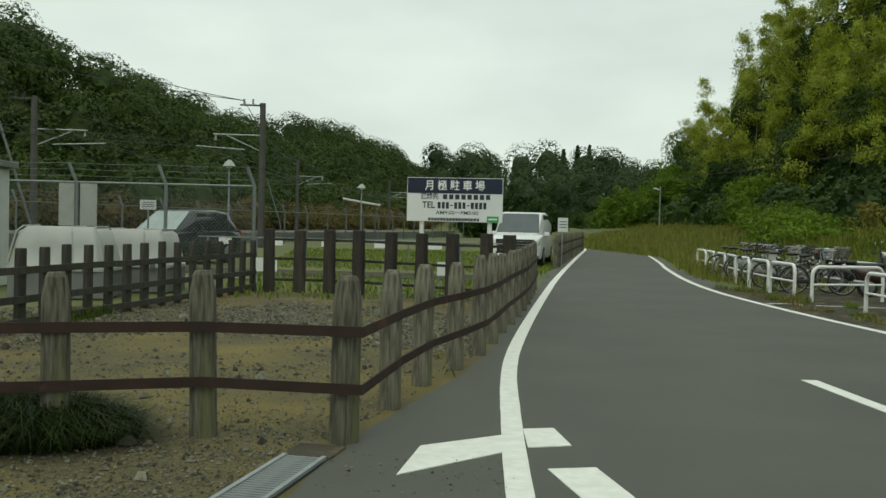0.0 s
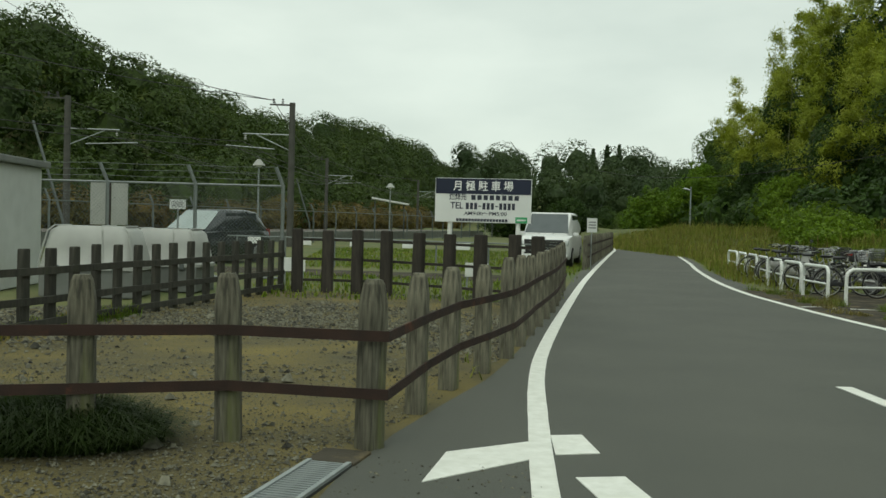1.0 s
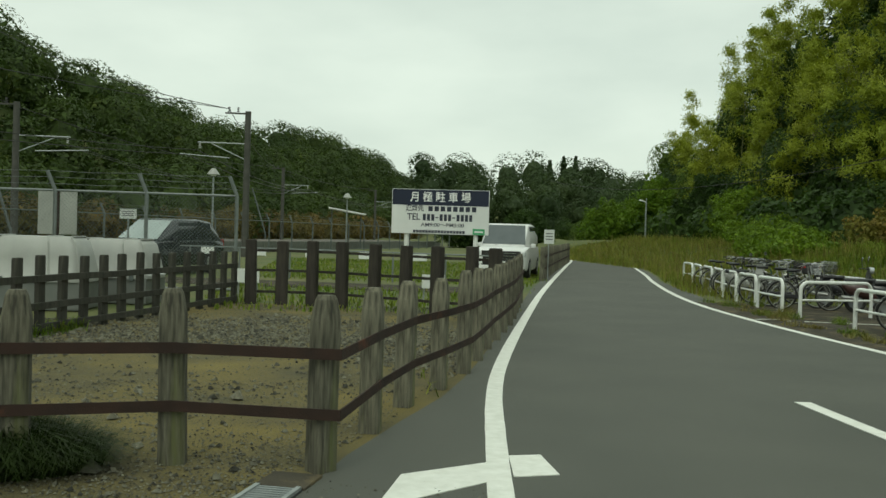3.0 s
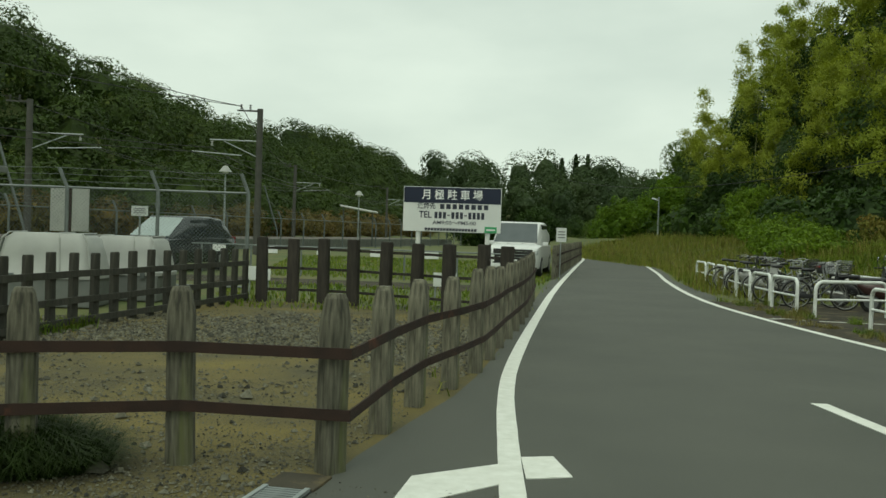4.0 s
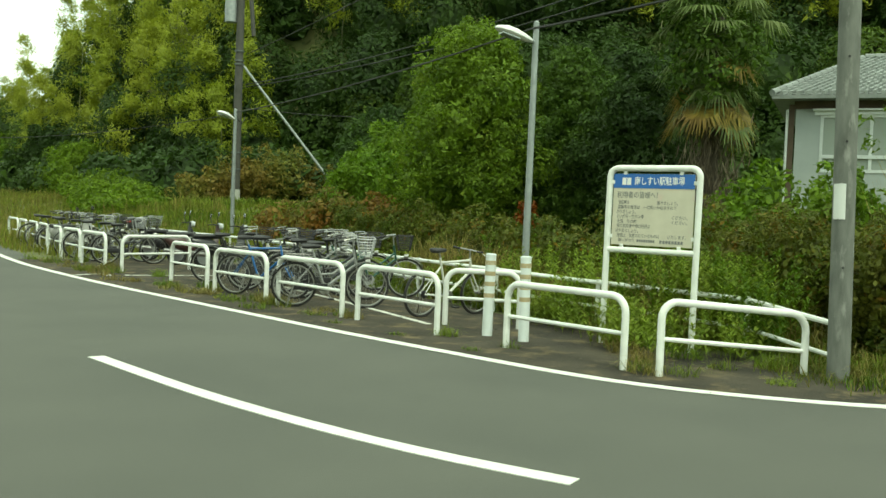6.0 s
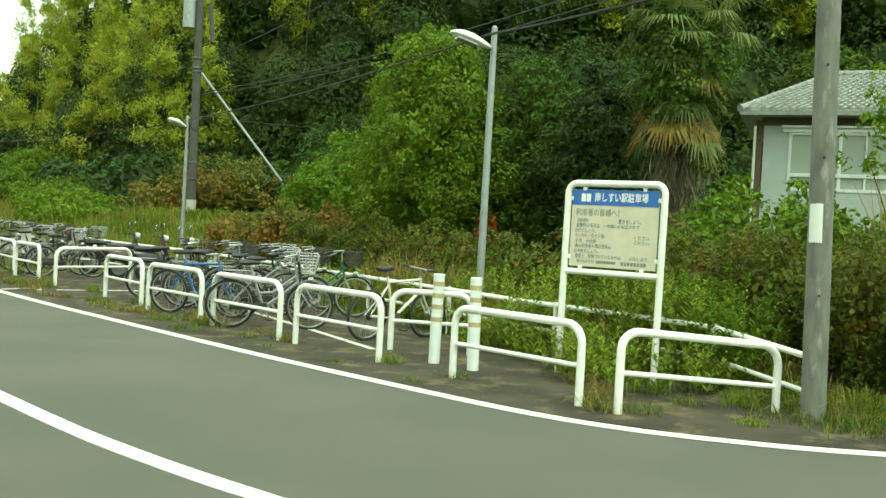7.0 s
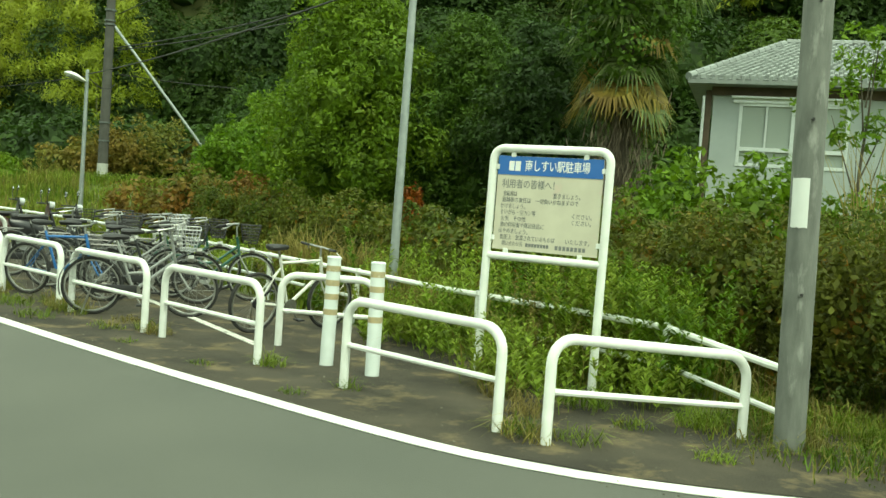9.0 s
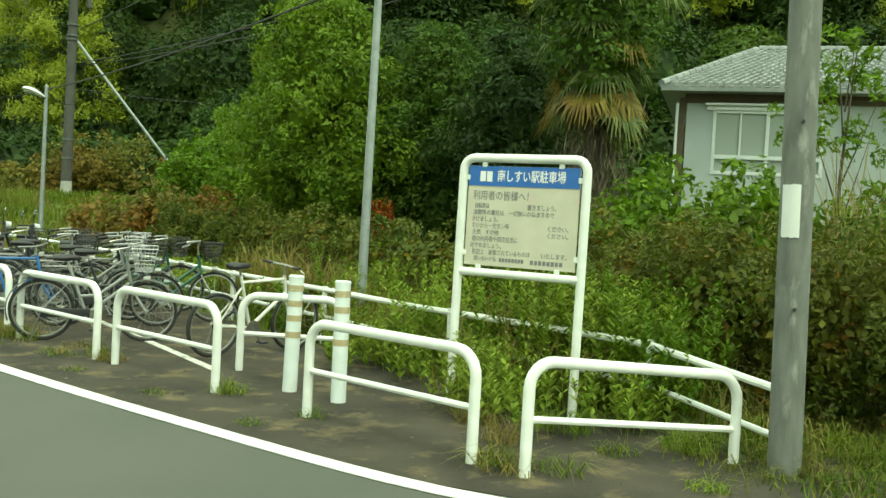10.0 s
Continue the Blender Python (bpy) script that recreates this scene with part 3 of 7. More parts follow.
FRONT = [(-5.2, 4.1), (-4.25, 4.25), (-3.3, 4.4), (-2.42, 4.55), (-1.53, 4.75)] + FENCE_LINE
wood_fence("wooden_fence", "weathered round-topped wooden posts with two rusted steel rails", FRONT, 0.17, 0.15, 1.08, True, POST_WOOD, (0.735, 0.37), RUST, 0.068, 0.012, 0.092, "rust-brown flat steel rail")
wood_fence("wooden_fence", "weathered wooden posts and rusted rails along the lane", [(6.5 + i * 0.35, 30.3 + i * 1.22) for i in range(22)], 0.2, 0.16, 1.15, True, POST_WOOD, (0.82, 0.42), RUST, 0.07, 0.012, 0.09, "rust-brown flat steel rail")
BACK = [(-2.16, 17.62), (-1.56, 17.62), (-0.96, 17.42), (-0.38, 17.17), (0.22, 16.72), (0.78, 16.22), (1.32, 15.72), (1.88, 15.22), (2.23, 14.82)]
wood_fence("dark_fence", "dark wet timber post fence with thin dark rails", BACK, 0.225, 0.17, 1.27, False, DARK_WOOD, (1.05, 0.66, 0.24), DARK_WOOD, 0.05, 0.03, -0.1, "thin dark timber rail")
SIDE = lerp_line([(-5.6, 7.6), (-4.75, 10.3), (-4.3, 12.0), (-3.75, 13.8), (-3.05, 15.9), (-2.5, 17.75)], 21)
wood_fence("low_fence", "low grey weathered timber paling fence with three rails", [tuple(p) for p in SIDE], 0.155, 0.09, 1.03, False, GREY_WOOD, (0.74, 0.38, 0.1), GREY_WOOD, 0.09, 0.04, 0.06, "grey timber rail")


# ---- pipe barriers, bollards, back rail ----
def hoop(l, r, h=0.76, rad=0.037, low=0.36, sink=0.0, name="pipe_barrier", label="white painted steel pipe barrier with rust specks", group="barriers along the lane"):
    """A hoop of bent pipe with one lower rail; its second leg may have sunk."""
    l, r = Vector((*l, 0)), Vector((*r, -sink))
    d = (r - l).normalized()
    up = Vector((0, 0, 1))
    th = thing(name, label, "barrier", Matrix.Translation(l), group)
    n = (r - l).length
    k = 0.17
    bm = bmesh.new()
    pts = [Vector((0, 0, -0.2))] + arc(d * k + up * (h - k - rad), k, 180, 90, 6, d, up) + arc(d * (n - k) + up * (h - k - rad), k, 90, 0, 6, d, up) + [d * n - up * 0.2]
    tube(bm, pts, rad, 10)
    part("hoop", bm, WHITE_PIPE, th, smooth=True)
    bm = bmesh.new()
    tube(bm, [up * low, d * n + up * low], rad * 0.62, 8)
    part("lower_rail", bm, WHITE_PIPE, th, smooth=True)
    return th


hoop((7.725, 3.51), (9.12, 2.74), sink=0.12)
for l, r in (((7.83, 5.54), (7.73, 3.92)), ((7.97, 8.29), (7.87, 6.68)), ((8.06, 10.24), (7.98, 8.63)), ((8.24, 12.29), (8.15, 10.68)),
             ((8.72, 14.6), (8.53, 13.02)), ((8.92, 17.0), (10.6, 17.25)), ((9.25, 19.65), (9.07, 18.08)), ((9.65, 21.6), (9.38, 20.05)), ((10.1, 23.6), (9.75, 22.0)),
             ((10.6, 25.5), (10.2, 23.95)), ((11.1, 27.5), (10.7, 25.9)), ((11.6, 29.6), (11.2, 28.0)), ((12.0, 31.6), (11.7, 30.0)), ((8.72, 7.4), (9.27, 6.6))):
    hoop(l, r)


def bollard(x, y, lean):
    th = thing("bollard", "white plastic lane bollard with faded reflective bands", "bollard", pose(x, y, 0, *lean), "pair of bollards")
    bm = bmesh.new()
    cyl(bm, (0, 0, -0.05), (0, 0, 0.985), 0.063, 0.063, 20)
    part("body", bm, BOLLARD, th, smooth=True)
    bm = bmesh.new()
    cyl(bm, (0, 0, 0.98), (0, 0, 0.99), 0.0665, 0.0665, 20)
    cyl(bm, (0, 0, 0.99), (0, 0, 1.0), 0.0665, 0.055, 20)
    part("cap", bm, BOLLARD, th)
    for z in (0.47, 0.61, 0.735, 0.865):
        bm = bmesh.new()
        cyl(bm, (0, 0, z), (0, 0, z + 0.052), 0.0655, 0.0655, 20)
        part("reflective_band", bm, TAPE, th, "faded tan reflective band", smooth=True)


bollard(8.41, 6.36, (0.6, 0.4, 0))
bollard(8.42, 5.79, (-0.5, 1.0, 40))


def back_rail():
    th = thing("back_rail", "low white two-pipe rail half hidden in weeds", "railing")
    line = RAIL_LINE
    for z, r in ((0.63, 0.03), (0.31, 0.024)):
        bm = bmesh.new()
        tube(bm, [(x, y, z - 0.11 * float(sstep(3.8, 2.5, y))) for x, y in line], r, 8)
        part("rail", bm, WHITE_PIPE, th, smooth=True)
    for x, y in lerp_line(line[1:], 12):
        bm = bmesh.new()
        cyl(bm, (x, y, -0.2), (x, y, 0.67), 0.03, 0.03, 8)
        part("post", bm, WHITE_PIPE, th, smooth=True)


back_rail()


# ---- poles, lamps, wires ----
def street_lamp(x, y, h, arm, base_z, r=0.06, side=(-0.72, 0.05), lean=(0, 0)):
    th = thing("street_lamp", "grey steel lamp post with a white cobra-head lamp", "street lamp", pose(x, y, base_z, lean[0], lean[1]), "lamps along the lane")
    H = h - base_z
    bm = bmesh.new()
    cyl(bm, (0, 0, -0.3), (0, 0, H), r, r * 0.72, 12)
    cyl(bm, (0, 0, H), (0, 0, H + 0.03), r * 0.72, r * 0.3, 12)
    part("pole", bm, GALV, th, smooth=True)
    d = Vector((side[0], side[1], 0)).normalized()
    bm = bmesh.new()
    tube(bm, [(0, 0, H - 0.30), d * 0.14 + Vector((0, 0, H - 0.27))], 0.035, 8)
    part("arm", bm, GALV, th, smooth=True)
    bm = bmesh.new()
    a = math.atan2(d.y, d.x)
    secs = [(0.0, 0.05, 0.06), (0.1, 0.085, 0.10), (0.26, 0.13, 0.14), (0.42, 0.14, 0.13), (0.54, 0.10, 0.08), (0.6, 0.03, 0.03)]
    rings = []
    for s, w, t in secs:
        rings.append([bm.verts.new((s, w * math.cos(k), t * (0.75 if math.sin(k) > 0 else 0.35) * math.sin(k) + 0.25 * s)) for k in (2 * math.pi * j / 12 for j in range(12))])
    for A, B in zip(rings[:-1], rings[1:]):
        for j in range(12):
            bm.faces.new((A[j], A[(j + 1) % 12], B[(j + 1) % 12], B[j]))
    bm.faces.new(rings[0])
    bm.faces.new(rings[-1])
    bmesh.ops.recalc_face_normals(bm, faces=bm.faces)
    bmesh.ops.transform(bm, matrix=Matrix.Translation(d * 0.07 + Vector((0, 0, H - 0.29))) @ Matrix.Rotation(a, 4, 'Z'), verts=bm.verts)
    head = part("lamp_head", bm, PANEL_WHITE, th, "white rounded lamp head", smooth=True)
    bm = bmesh.new()
    box(bm, 0.3, 0.17, 0.03, Matrix.Translation(d * 0.43 + Vector((0, 0, H - 0.245))) @ Matrix.Rotation(a, 4, 'Z') @ pose(0, 0, 0, 0, -14, 0), 0.008)
    part("lens", bm, PALE_GLASS, head)
    return th


street_lamp(11.11, 8.1, 4.42, 0.8, 0.0, 0.062, (-0.72, 0.35), (0, 0.4))
street_lamp(15.36, 23.17, 4.28, 0.8, 0.9, 0.06, (-0.75, -0.1))
street_lamp(26.5, 79.1, 5.1, 0.9, 0.9, 0.08, (-0.8, 0.0))


def utility_pole_near():
    th = thing("utility_pole", "grey weathered concrete utility pole with a torn white label", "utility pole", pose(9.13, 2.4, 0, -0.9, -1.0, 0))
    bm = bmesh.new()
    cyl(bm, (0, 0, -0.4), (0, 0, 9.5), 0.108, 0.09, 24)
    part("pole", bm, CONCRETE, th, smooth=True)
    bm = bmesh.new()
    for i in range(7):
        a = radians(148 + i * 9)
        b = radians(148 + (i + 1) * 9)
        R = 0.1095
        vs = [bm.verts.new((R * math.cos(q), R * math.sin(q), z + 0.01 * noise.noise((i * 1.7, z, k)))) for k, (q, z) in enumerate(((a, 1.56), (b, 1.56), (b, 1.9), (a, 1.9)))]
        bm.faces.new(vs)
    bmesh.ops.remove_doubles(bm, verts=bm.verts, dist=0.012)
    bmesh.ops.solidify(bm, geom=bm.faces, thickness=-0.004)
    part("label_plate", bm, PANEL_WHITE, th, "torn blank white label")
    for z in (1.1, 2.3, 3.1):
        bm = bmesh.new()
        cyl(bm, (-0.088, -0.045, z), (-0.108, -0.055, z), 0.012, 0.012, 8)
        part("bolt_hole", bm, WIRE, th)


utility_pole_near()


def utility_pole_far():
    x, y, z0 = 22.2, 33.9, 1.05
    th = thing("utility_pole", "tall concrete utility pole with a grey transformer", "utility pole", pose(x, y, z0))
    bm = bmesh.new()
    cyl(bm, (0, 0, -0.4), (0, 0, 12.5), 0.2, 0.14, 16)
    part("pole", bm, DARK_CONCRETE, th, smooth=True)
    bm = bmesh.new()
    cyl(bm, (0, 0, -0.05), (0, 0, 1.05), 0.212, 0.207, 16)
    part("sleeve", bm, PALE_SLEEVE, th, "pale sleeve round the foot", smooth=True)
    bm = bmesh.new()
    cyl(bm, (-0.3, 0.28, 8.15), (-0.3, 0.28, 9.3), 0.26, 0.26, 16)
    cyl(bm, (-0.3, 0.28, 9.3), (-0.3, 0.28, 9.38), 0.26, 0.16, 16)
    tr = part("transformer", bm, GALV, th, "pale grey drum transformer", smooth=True)
    for dx in (-0.12, 0.0, 0.12):
        bm = bmesh.new()
        cyl(bm, (-0.3 + dx, 0.28, 9.38), (-0.3 + dx, 0.28, 9.6), 0.035, 0.025, 8)
        part("bushing", bm, WHITE_PLASTIC, tr)
    for z, n in ((11.6, 0.9), (10.4, 0.8), (9.5, 0.6)):
        bm = bmesh.new()
        box(bm, n * 2, 0.08, 0.08, Matrix.Translation((-0.35, 0.3, z)) @ Matrix.Rotation(radians(-45), 4, 'Z'), 0.005)
        arm = part("crossarm", bm, GALV_DARK, th)
        for i in range(3):
            bm = bmesh.new()
            q = -n + 0.15 + i * 0.45
            cyl(bm, (-0.35 + q * 0.7, 0.3 - q * 0.7, z), (-0.35 + q * 0.7, 0.3 - q * 0.7, z + 0.2), 0.05, 0.035, 8)
            part("insulator", bm, WHITE_PLASTIC, arm)
    bm = bmesh.new()
    cyl(bm, (0.42, -0.4, 7.6), (0.3, -0.3, 9.2), 0.09, 0.09, 8)
    part("cable_cover", bm, DARK_CONCRETE, th)
    for z in (1.9, 2.6, 6.35, 6.5, 6.9):
        bm = bmesh.new()
        cyl(bm, (0, 0, z), (0, 0, z + 0.06), 0.215, 0.215, 16)
        part("band", bm, GALV_DARK, th)
    bm = bmesh.new()
    cyl(bm, (0.05, 0, 6.5), (2.85, -2.75, 1.7), 0.055, 0.055, 8)
    part("stay", bm, GALV, th, "slanted grey stay tube")


utility_pole_far()


def wire(a, b, sag, r=0.014, name="overhead_wire", label="thin black overhead wire between poles"):
    a, b = Vector(a), Vector(b)
    bm = bmesh.new()
    tube(bm, [a.lerp(b, i / 14) - Vector((0, 0, sag * 4 * (i / 14) * (1 - i / 14))) for i in range(15)], r, 5)
    return tagged(part(name, bm, WIRE), label, "overhead wire")


wire((9.25, 2.42, 4.2), (11.05, 8.1, 4.32), 0.06, 0.02)
wire((11.05, 8.1, 4.32), (15.36, 23.1, 4.2), 0.12, 0.016)
wire((15.4, 23.2, 4.15), (22.5, 33.8, 5.2), 0.25, 0.014)
wire((22.5, 33.8, 6.6), (23.5, 9.0, 9.6), 0.5, 0.022)
wire((22.5, 33.8, 6.5), (24.5, 9.0, 9.5), 0.55, 0.022)
wire((22.5, 33.8, 7.9), (17.5, 4.0, 11.8), 0.5, 0.018)
wire((22.5, 33.8, 5.6), (33, 24, 6.4), 0.5, 0.014)
wire((15.4, 23.2, 4.15), (13.5, 60, 5.2), 0.8, 0.012)


# ---- boards ----
def lettering(txt, size, m, material, parent, name="lettering", width=None, bold=0.0):
    cu = bpy.data.curves.new(name, 'FONT')
    cu.body, cu.size, cu.align_x, cu.align_y = txt, size, 'CENTER', 'CENTER'
    cu.extrude, cu.offset, cu.resolution_u = 0.0012, bold, 3
    tmp = bpy.data.objects.new(name, cu)
    scene.collection.objects.link(tmp)
    bpy.context.view_layer.update()
    me = bpy.data.meshes.new_from_object(tmp.evaluated_get(bpy.context.evaluated_depsgraph_get()))
    bpy.data.objects.remove(tmp)
    me.materials.clear()
    me.materials.append(material)
    ob = new(name, me)
    ob.parent = parent
    sx = 1.0
    if width and len(me.vertices):
        xs = [v.co.x for v in me.vertices]
        sx = width / max(max(xs) - min(xs), 1e-3)
    ob.matrix_basis = m @ Matrix.Diagonal((sx, 1, 1, 1))
    return ob


def bar_mark(w, h, m, material, parent, name="mark"):
    bm = bmesh.new()
    box(bm, w, h, 0.003, m)
    return part(name, bm, material, parent)


def parking_sign():
    W, H = 1.80, 0.82
    th = thing("parking_sign", "navy and white parking lot notice board on two posts", "sign board", pose(1.37, 16.0, 0, 0, 0, -13))
    z = 2.30 - H / 2
    bm = bmesh.new()
    box(bm, W, 0.035, H, Matrix.Translation((0, 0, z)), 0.006)
    pan = part("panel", bm, PANEL_WHITE, th)
    bm = bmesh.new()
    box(bm, W - 0.02, 0.004, 0.285, Matrix.Translation((0, -0.021, z + H / 2 - 0.15)))
    part("header", bm, NAVY, pan, "navy blue header band")
    F = lambda x, zz: Matrix.Translation((x, -0.0205, z + zz)) @ Matrix.Rotation(radians(90), 4, 'X')
    FH = lambda x, zz: Matrix.Translation((x, -0.0245, z + zz)) @ Matrix.Rotation(radians(90), 4, 'X')
    lettering("月 極 駐 車 場", 0.2, FH(0.0, H / 2 - 0.155), LETTER_WHITE, pan, width=1.12, bold=0.003)
    lettering("連絡先", 0.125, F(-0.47, 0.055), INK, pan, width=0.33, bold=0.002)
    for i in range(8):
        bar_mark(0.08, 0.09, F(-0.18 + i * 0.115, 0.055), INK, pan, "name_bar")
    lettering("TEL", 0.17, F(-0.49, -0.105), INK, pan, width=0.24, bold=0.003)
    for i in range(12):
        bar_mark(0.055, 0.12 if i not in (3, 7) else 0.02, F(-0.29 + i * 0.078, -0.105), INK, pan, "number_bar")
    lettering("AM9:00～PM5:00", 0.095, F(0.05, -0.245), INK, pan, width=0.80, bold=0.001)
    for i in range(17):
        bar_mark(0.045, 0.05, F(-0.47 + i * 0.057, -0.365), INK, pan, "small_text_bar")
    bar_mark(0.22, 0.11, F(0.72, -0.35), GREEN_INK, pan, "green_stamp")
    bar_mark(0.16, 0.03, Matrix.Translation((0.72, -0.0235, z - 0.35)) @ Matrix.Rotation(radians(90), 4, 'X'), PANEL_WHITE, pan, "stamp_bar")
    for x in (-0.62, 0.66):
        bm = bmesh.new()
        cyl(bm, (x, 0.05, -0.3), (x, 0.05, z + 0.3), 0.045, 0.045, 10)
        part("post", bm, WHITE_PIPE, th, smooth=True)


parking_sign()


def station_board():
    """The board faces the lane; its local x runs along it, and -y is its face."""
    a, b = Vector((9.21, 5.24, 0)), Vector((9.41, 4.18, 0))
    d = (b - a).normalized()
    mid = (a + b) / 2
    th = thing("notice_board", "cream notice board with blue header in a white pipe frame", "notice board",
               Matrix.Translation(mid) @ Matrix.Rotation(math.atan2(d.y, d.x), 4, 'Z') @ pose(0, 0, 0, -1.0, 0, 0))
    half, top, k = 0.545, 2.075, 0.1
    bm = bmesh.new()
    U, V = Vector((1, 0, 0)), Vector((0, 0, 1))
    pts = [(-half, 0, -0.3)] + arc((-half + k, 0, top - k), k, 180, 90, 6, U, V) + arc((half - k, 0, top - k), k, 90, 0, 6, U, V) + [(half, 0, -0.3)]
    tube(bm, pts, 0.037, 12)
    part("frame", bm, WHITE_PIPE, th, smooth=True)
    bm = bmesh.new()
    tube(bm, [(-half, 0, 1.12), (half, 0, 1.12)], 0.034, 12)
    part("crossbar", bm, WHITE_PIPE, th, smooth=True)
    W, z0, z1 = 0.985, 1.18, 2.01
    zc = (z0 + z1) / 2
    bm = bmesh.new()
    box(bm, W, 0.012, z1 - z0, Matrix.Translation((0, 0, zc)), 0.003)
    pan = part("panel", bm, CREAM_PANEL, th)
    bm = bmesh.new()
    box(bm, W - 0.004, 0.004, 0.165, Matrix.Translation((0, -0.0085, z1 - 0.084)))
    part("header", bm, BLUE_PANEL, pan, "blue header band")
    F = lambda x, zz, y=-0.0068: Matrix.Translation((x, y, zz)) @ Matrix.Rotation(radians(90), 4, 'X')
    zh = z1 - 0.088
    for i in range(2):
        bar_mark(0.05, 0.085, F(-0.36 + i * 0.06, zh, -0.011), LETTER_WHITE, pan, "logo_bar")
    lettering("南しすい駅駐車場", 0.105, F(0.07, zh, -0.0115), LETTER_WHITE, pan, width=0.60, bold=0.0012)
    lettering("利用者の皆様へ！", 0.085, F(-0.17, z1 - 0.25), FADED_INK, pan, width=0.50, bold=0.0006)
    rows = ((("自転車は", -0.355, 0.13), ("置きましょう。", 0.19, 0.25)), (("盗難等の責任は　一切負いかねますので", -0.07, 0.72),), (("かけましょう。", -0.31, 0.24),),
            (("すいがら・空カン等", -0.27, 0.34), ("ください。", 0.34, 0.18)), (("火気　その他", -0.31, 0.24), ("ください。", 0.34, 0.18)),
            (("他の利用者や周辺住民に", -0.22, 0.42),), (("はやめましょう。", -0.29, 0.28),), (("防犯上　放置されているものは", -0.16, 0.52), ("いたします。", 0.32, 0.22)))
    for i, row in enumerate(rows):
        for txt, x, w in row:
            lettering(txt, 0.05, F(x, z1 - 0.335 - i * 0.055), FADED_INK, pan, width=w, bold=0.0003)
    lettering("問い合わせ先", 0.045, F(-0.30, z0 + 0.055), FADED_INK, pan, width=0.2)
    for i in range(8):
        bar_mark(0.022, 0.03, F(-0.16 + i * 0.028, z0 + 0.055), FADED_INK, pan, "name_bar")
    for i in range(8):
        bar_mark(0.026, 0.036, F(0.12 + i * 0.036, z0 + 0.052), FADED_INK, pan, "number_bar")
    for x, z in ((-0.35, z1 + 0.012), (0.33, z1 + 0.012), (-0.36, z0 - 0.012), (0.34, z0 - 0.012), (-0.5, z1 - 0.1), (0.5, z1 - 0.1), (-0.5, z0 + 0.1), (0.5, z0 + 0.1)):
        bm = bmesh.new()
        box(bm, 0.045, 0.02, 0.045, Matrix.Translation((x, -0.004, z)), 0.006)
        part("clip", bm, WHITE_PIPE, th)


station_board()


# ---- woods ----
def wood_mass(name, items, material, label, n, size, bumps=16, inner=0.5):
    """Many crowns as one mass of leaves, an outer shell over a closer inner one; items: x, y, z, rx, ry, rz."""
    co = []
    for i in items:
        rad = np.array(i[3:])
        co += [heart(i[:3], rad, 0.5), domed(i[:3], rad * 0.84, int(n * inner), size * 1.75, bumps, 0.0, 0.6), domed(i[:3], rad, n, size, bumps)]
    ob = quadmesh(name, np.concatenate(co), material, per=3)
    return tagged(ob, label, "trees", kind="stuff")


def hill_items(foot, rows, gap, r0, r1, start, end, slope_in):
    items = []
    line = lerp_line(foot, step=gap)
    for k in range(rows):
        for x, y in line:
            if not (start <= y <= end):
                continue
            xx, yy = x - k * slope_in + RNG.normal(0, gap * 0.22), y + RNG.normal(0, gap * 0.3) + (k % 2) * gap * 0.5
            r = RNG.uniform(r0, r1)
            z = float(gz(xx, yy)) + r * 0.7
            items.append((xx, yy, z, r, r, r * RNG.uniform(0.85, 1.3)))
    return items


EYE = (0.0, -1.0)


def polar(az, r):
    return EYE[0] + r * math.sin(radians(az)), EYE[1] + r * math.cos(radians(az))


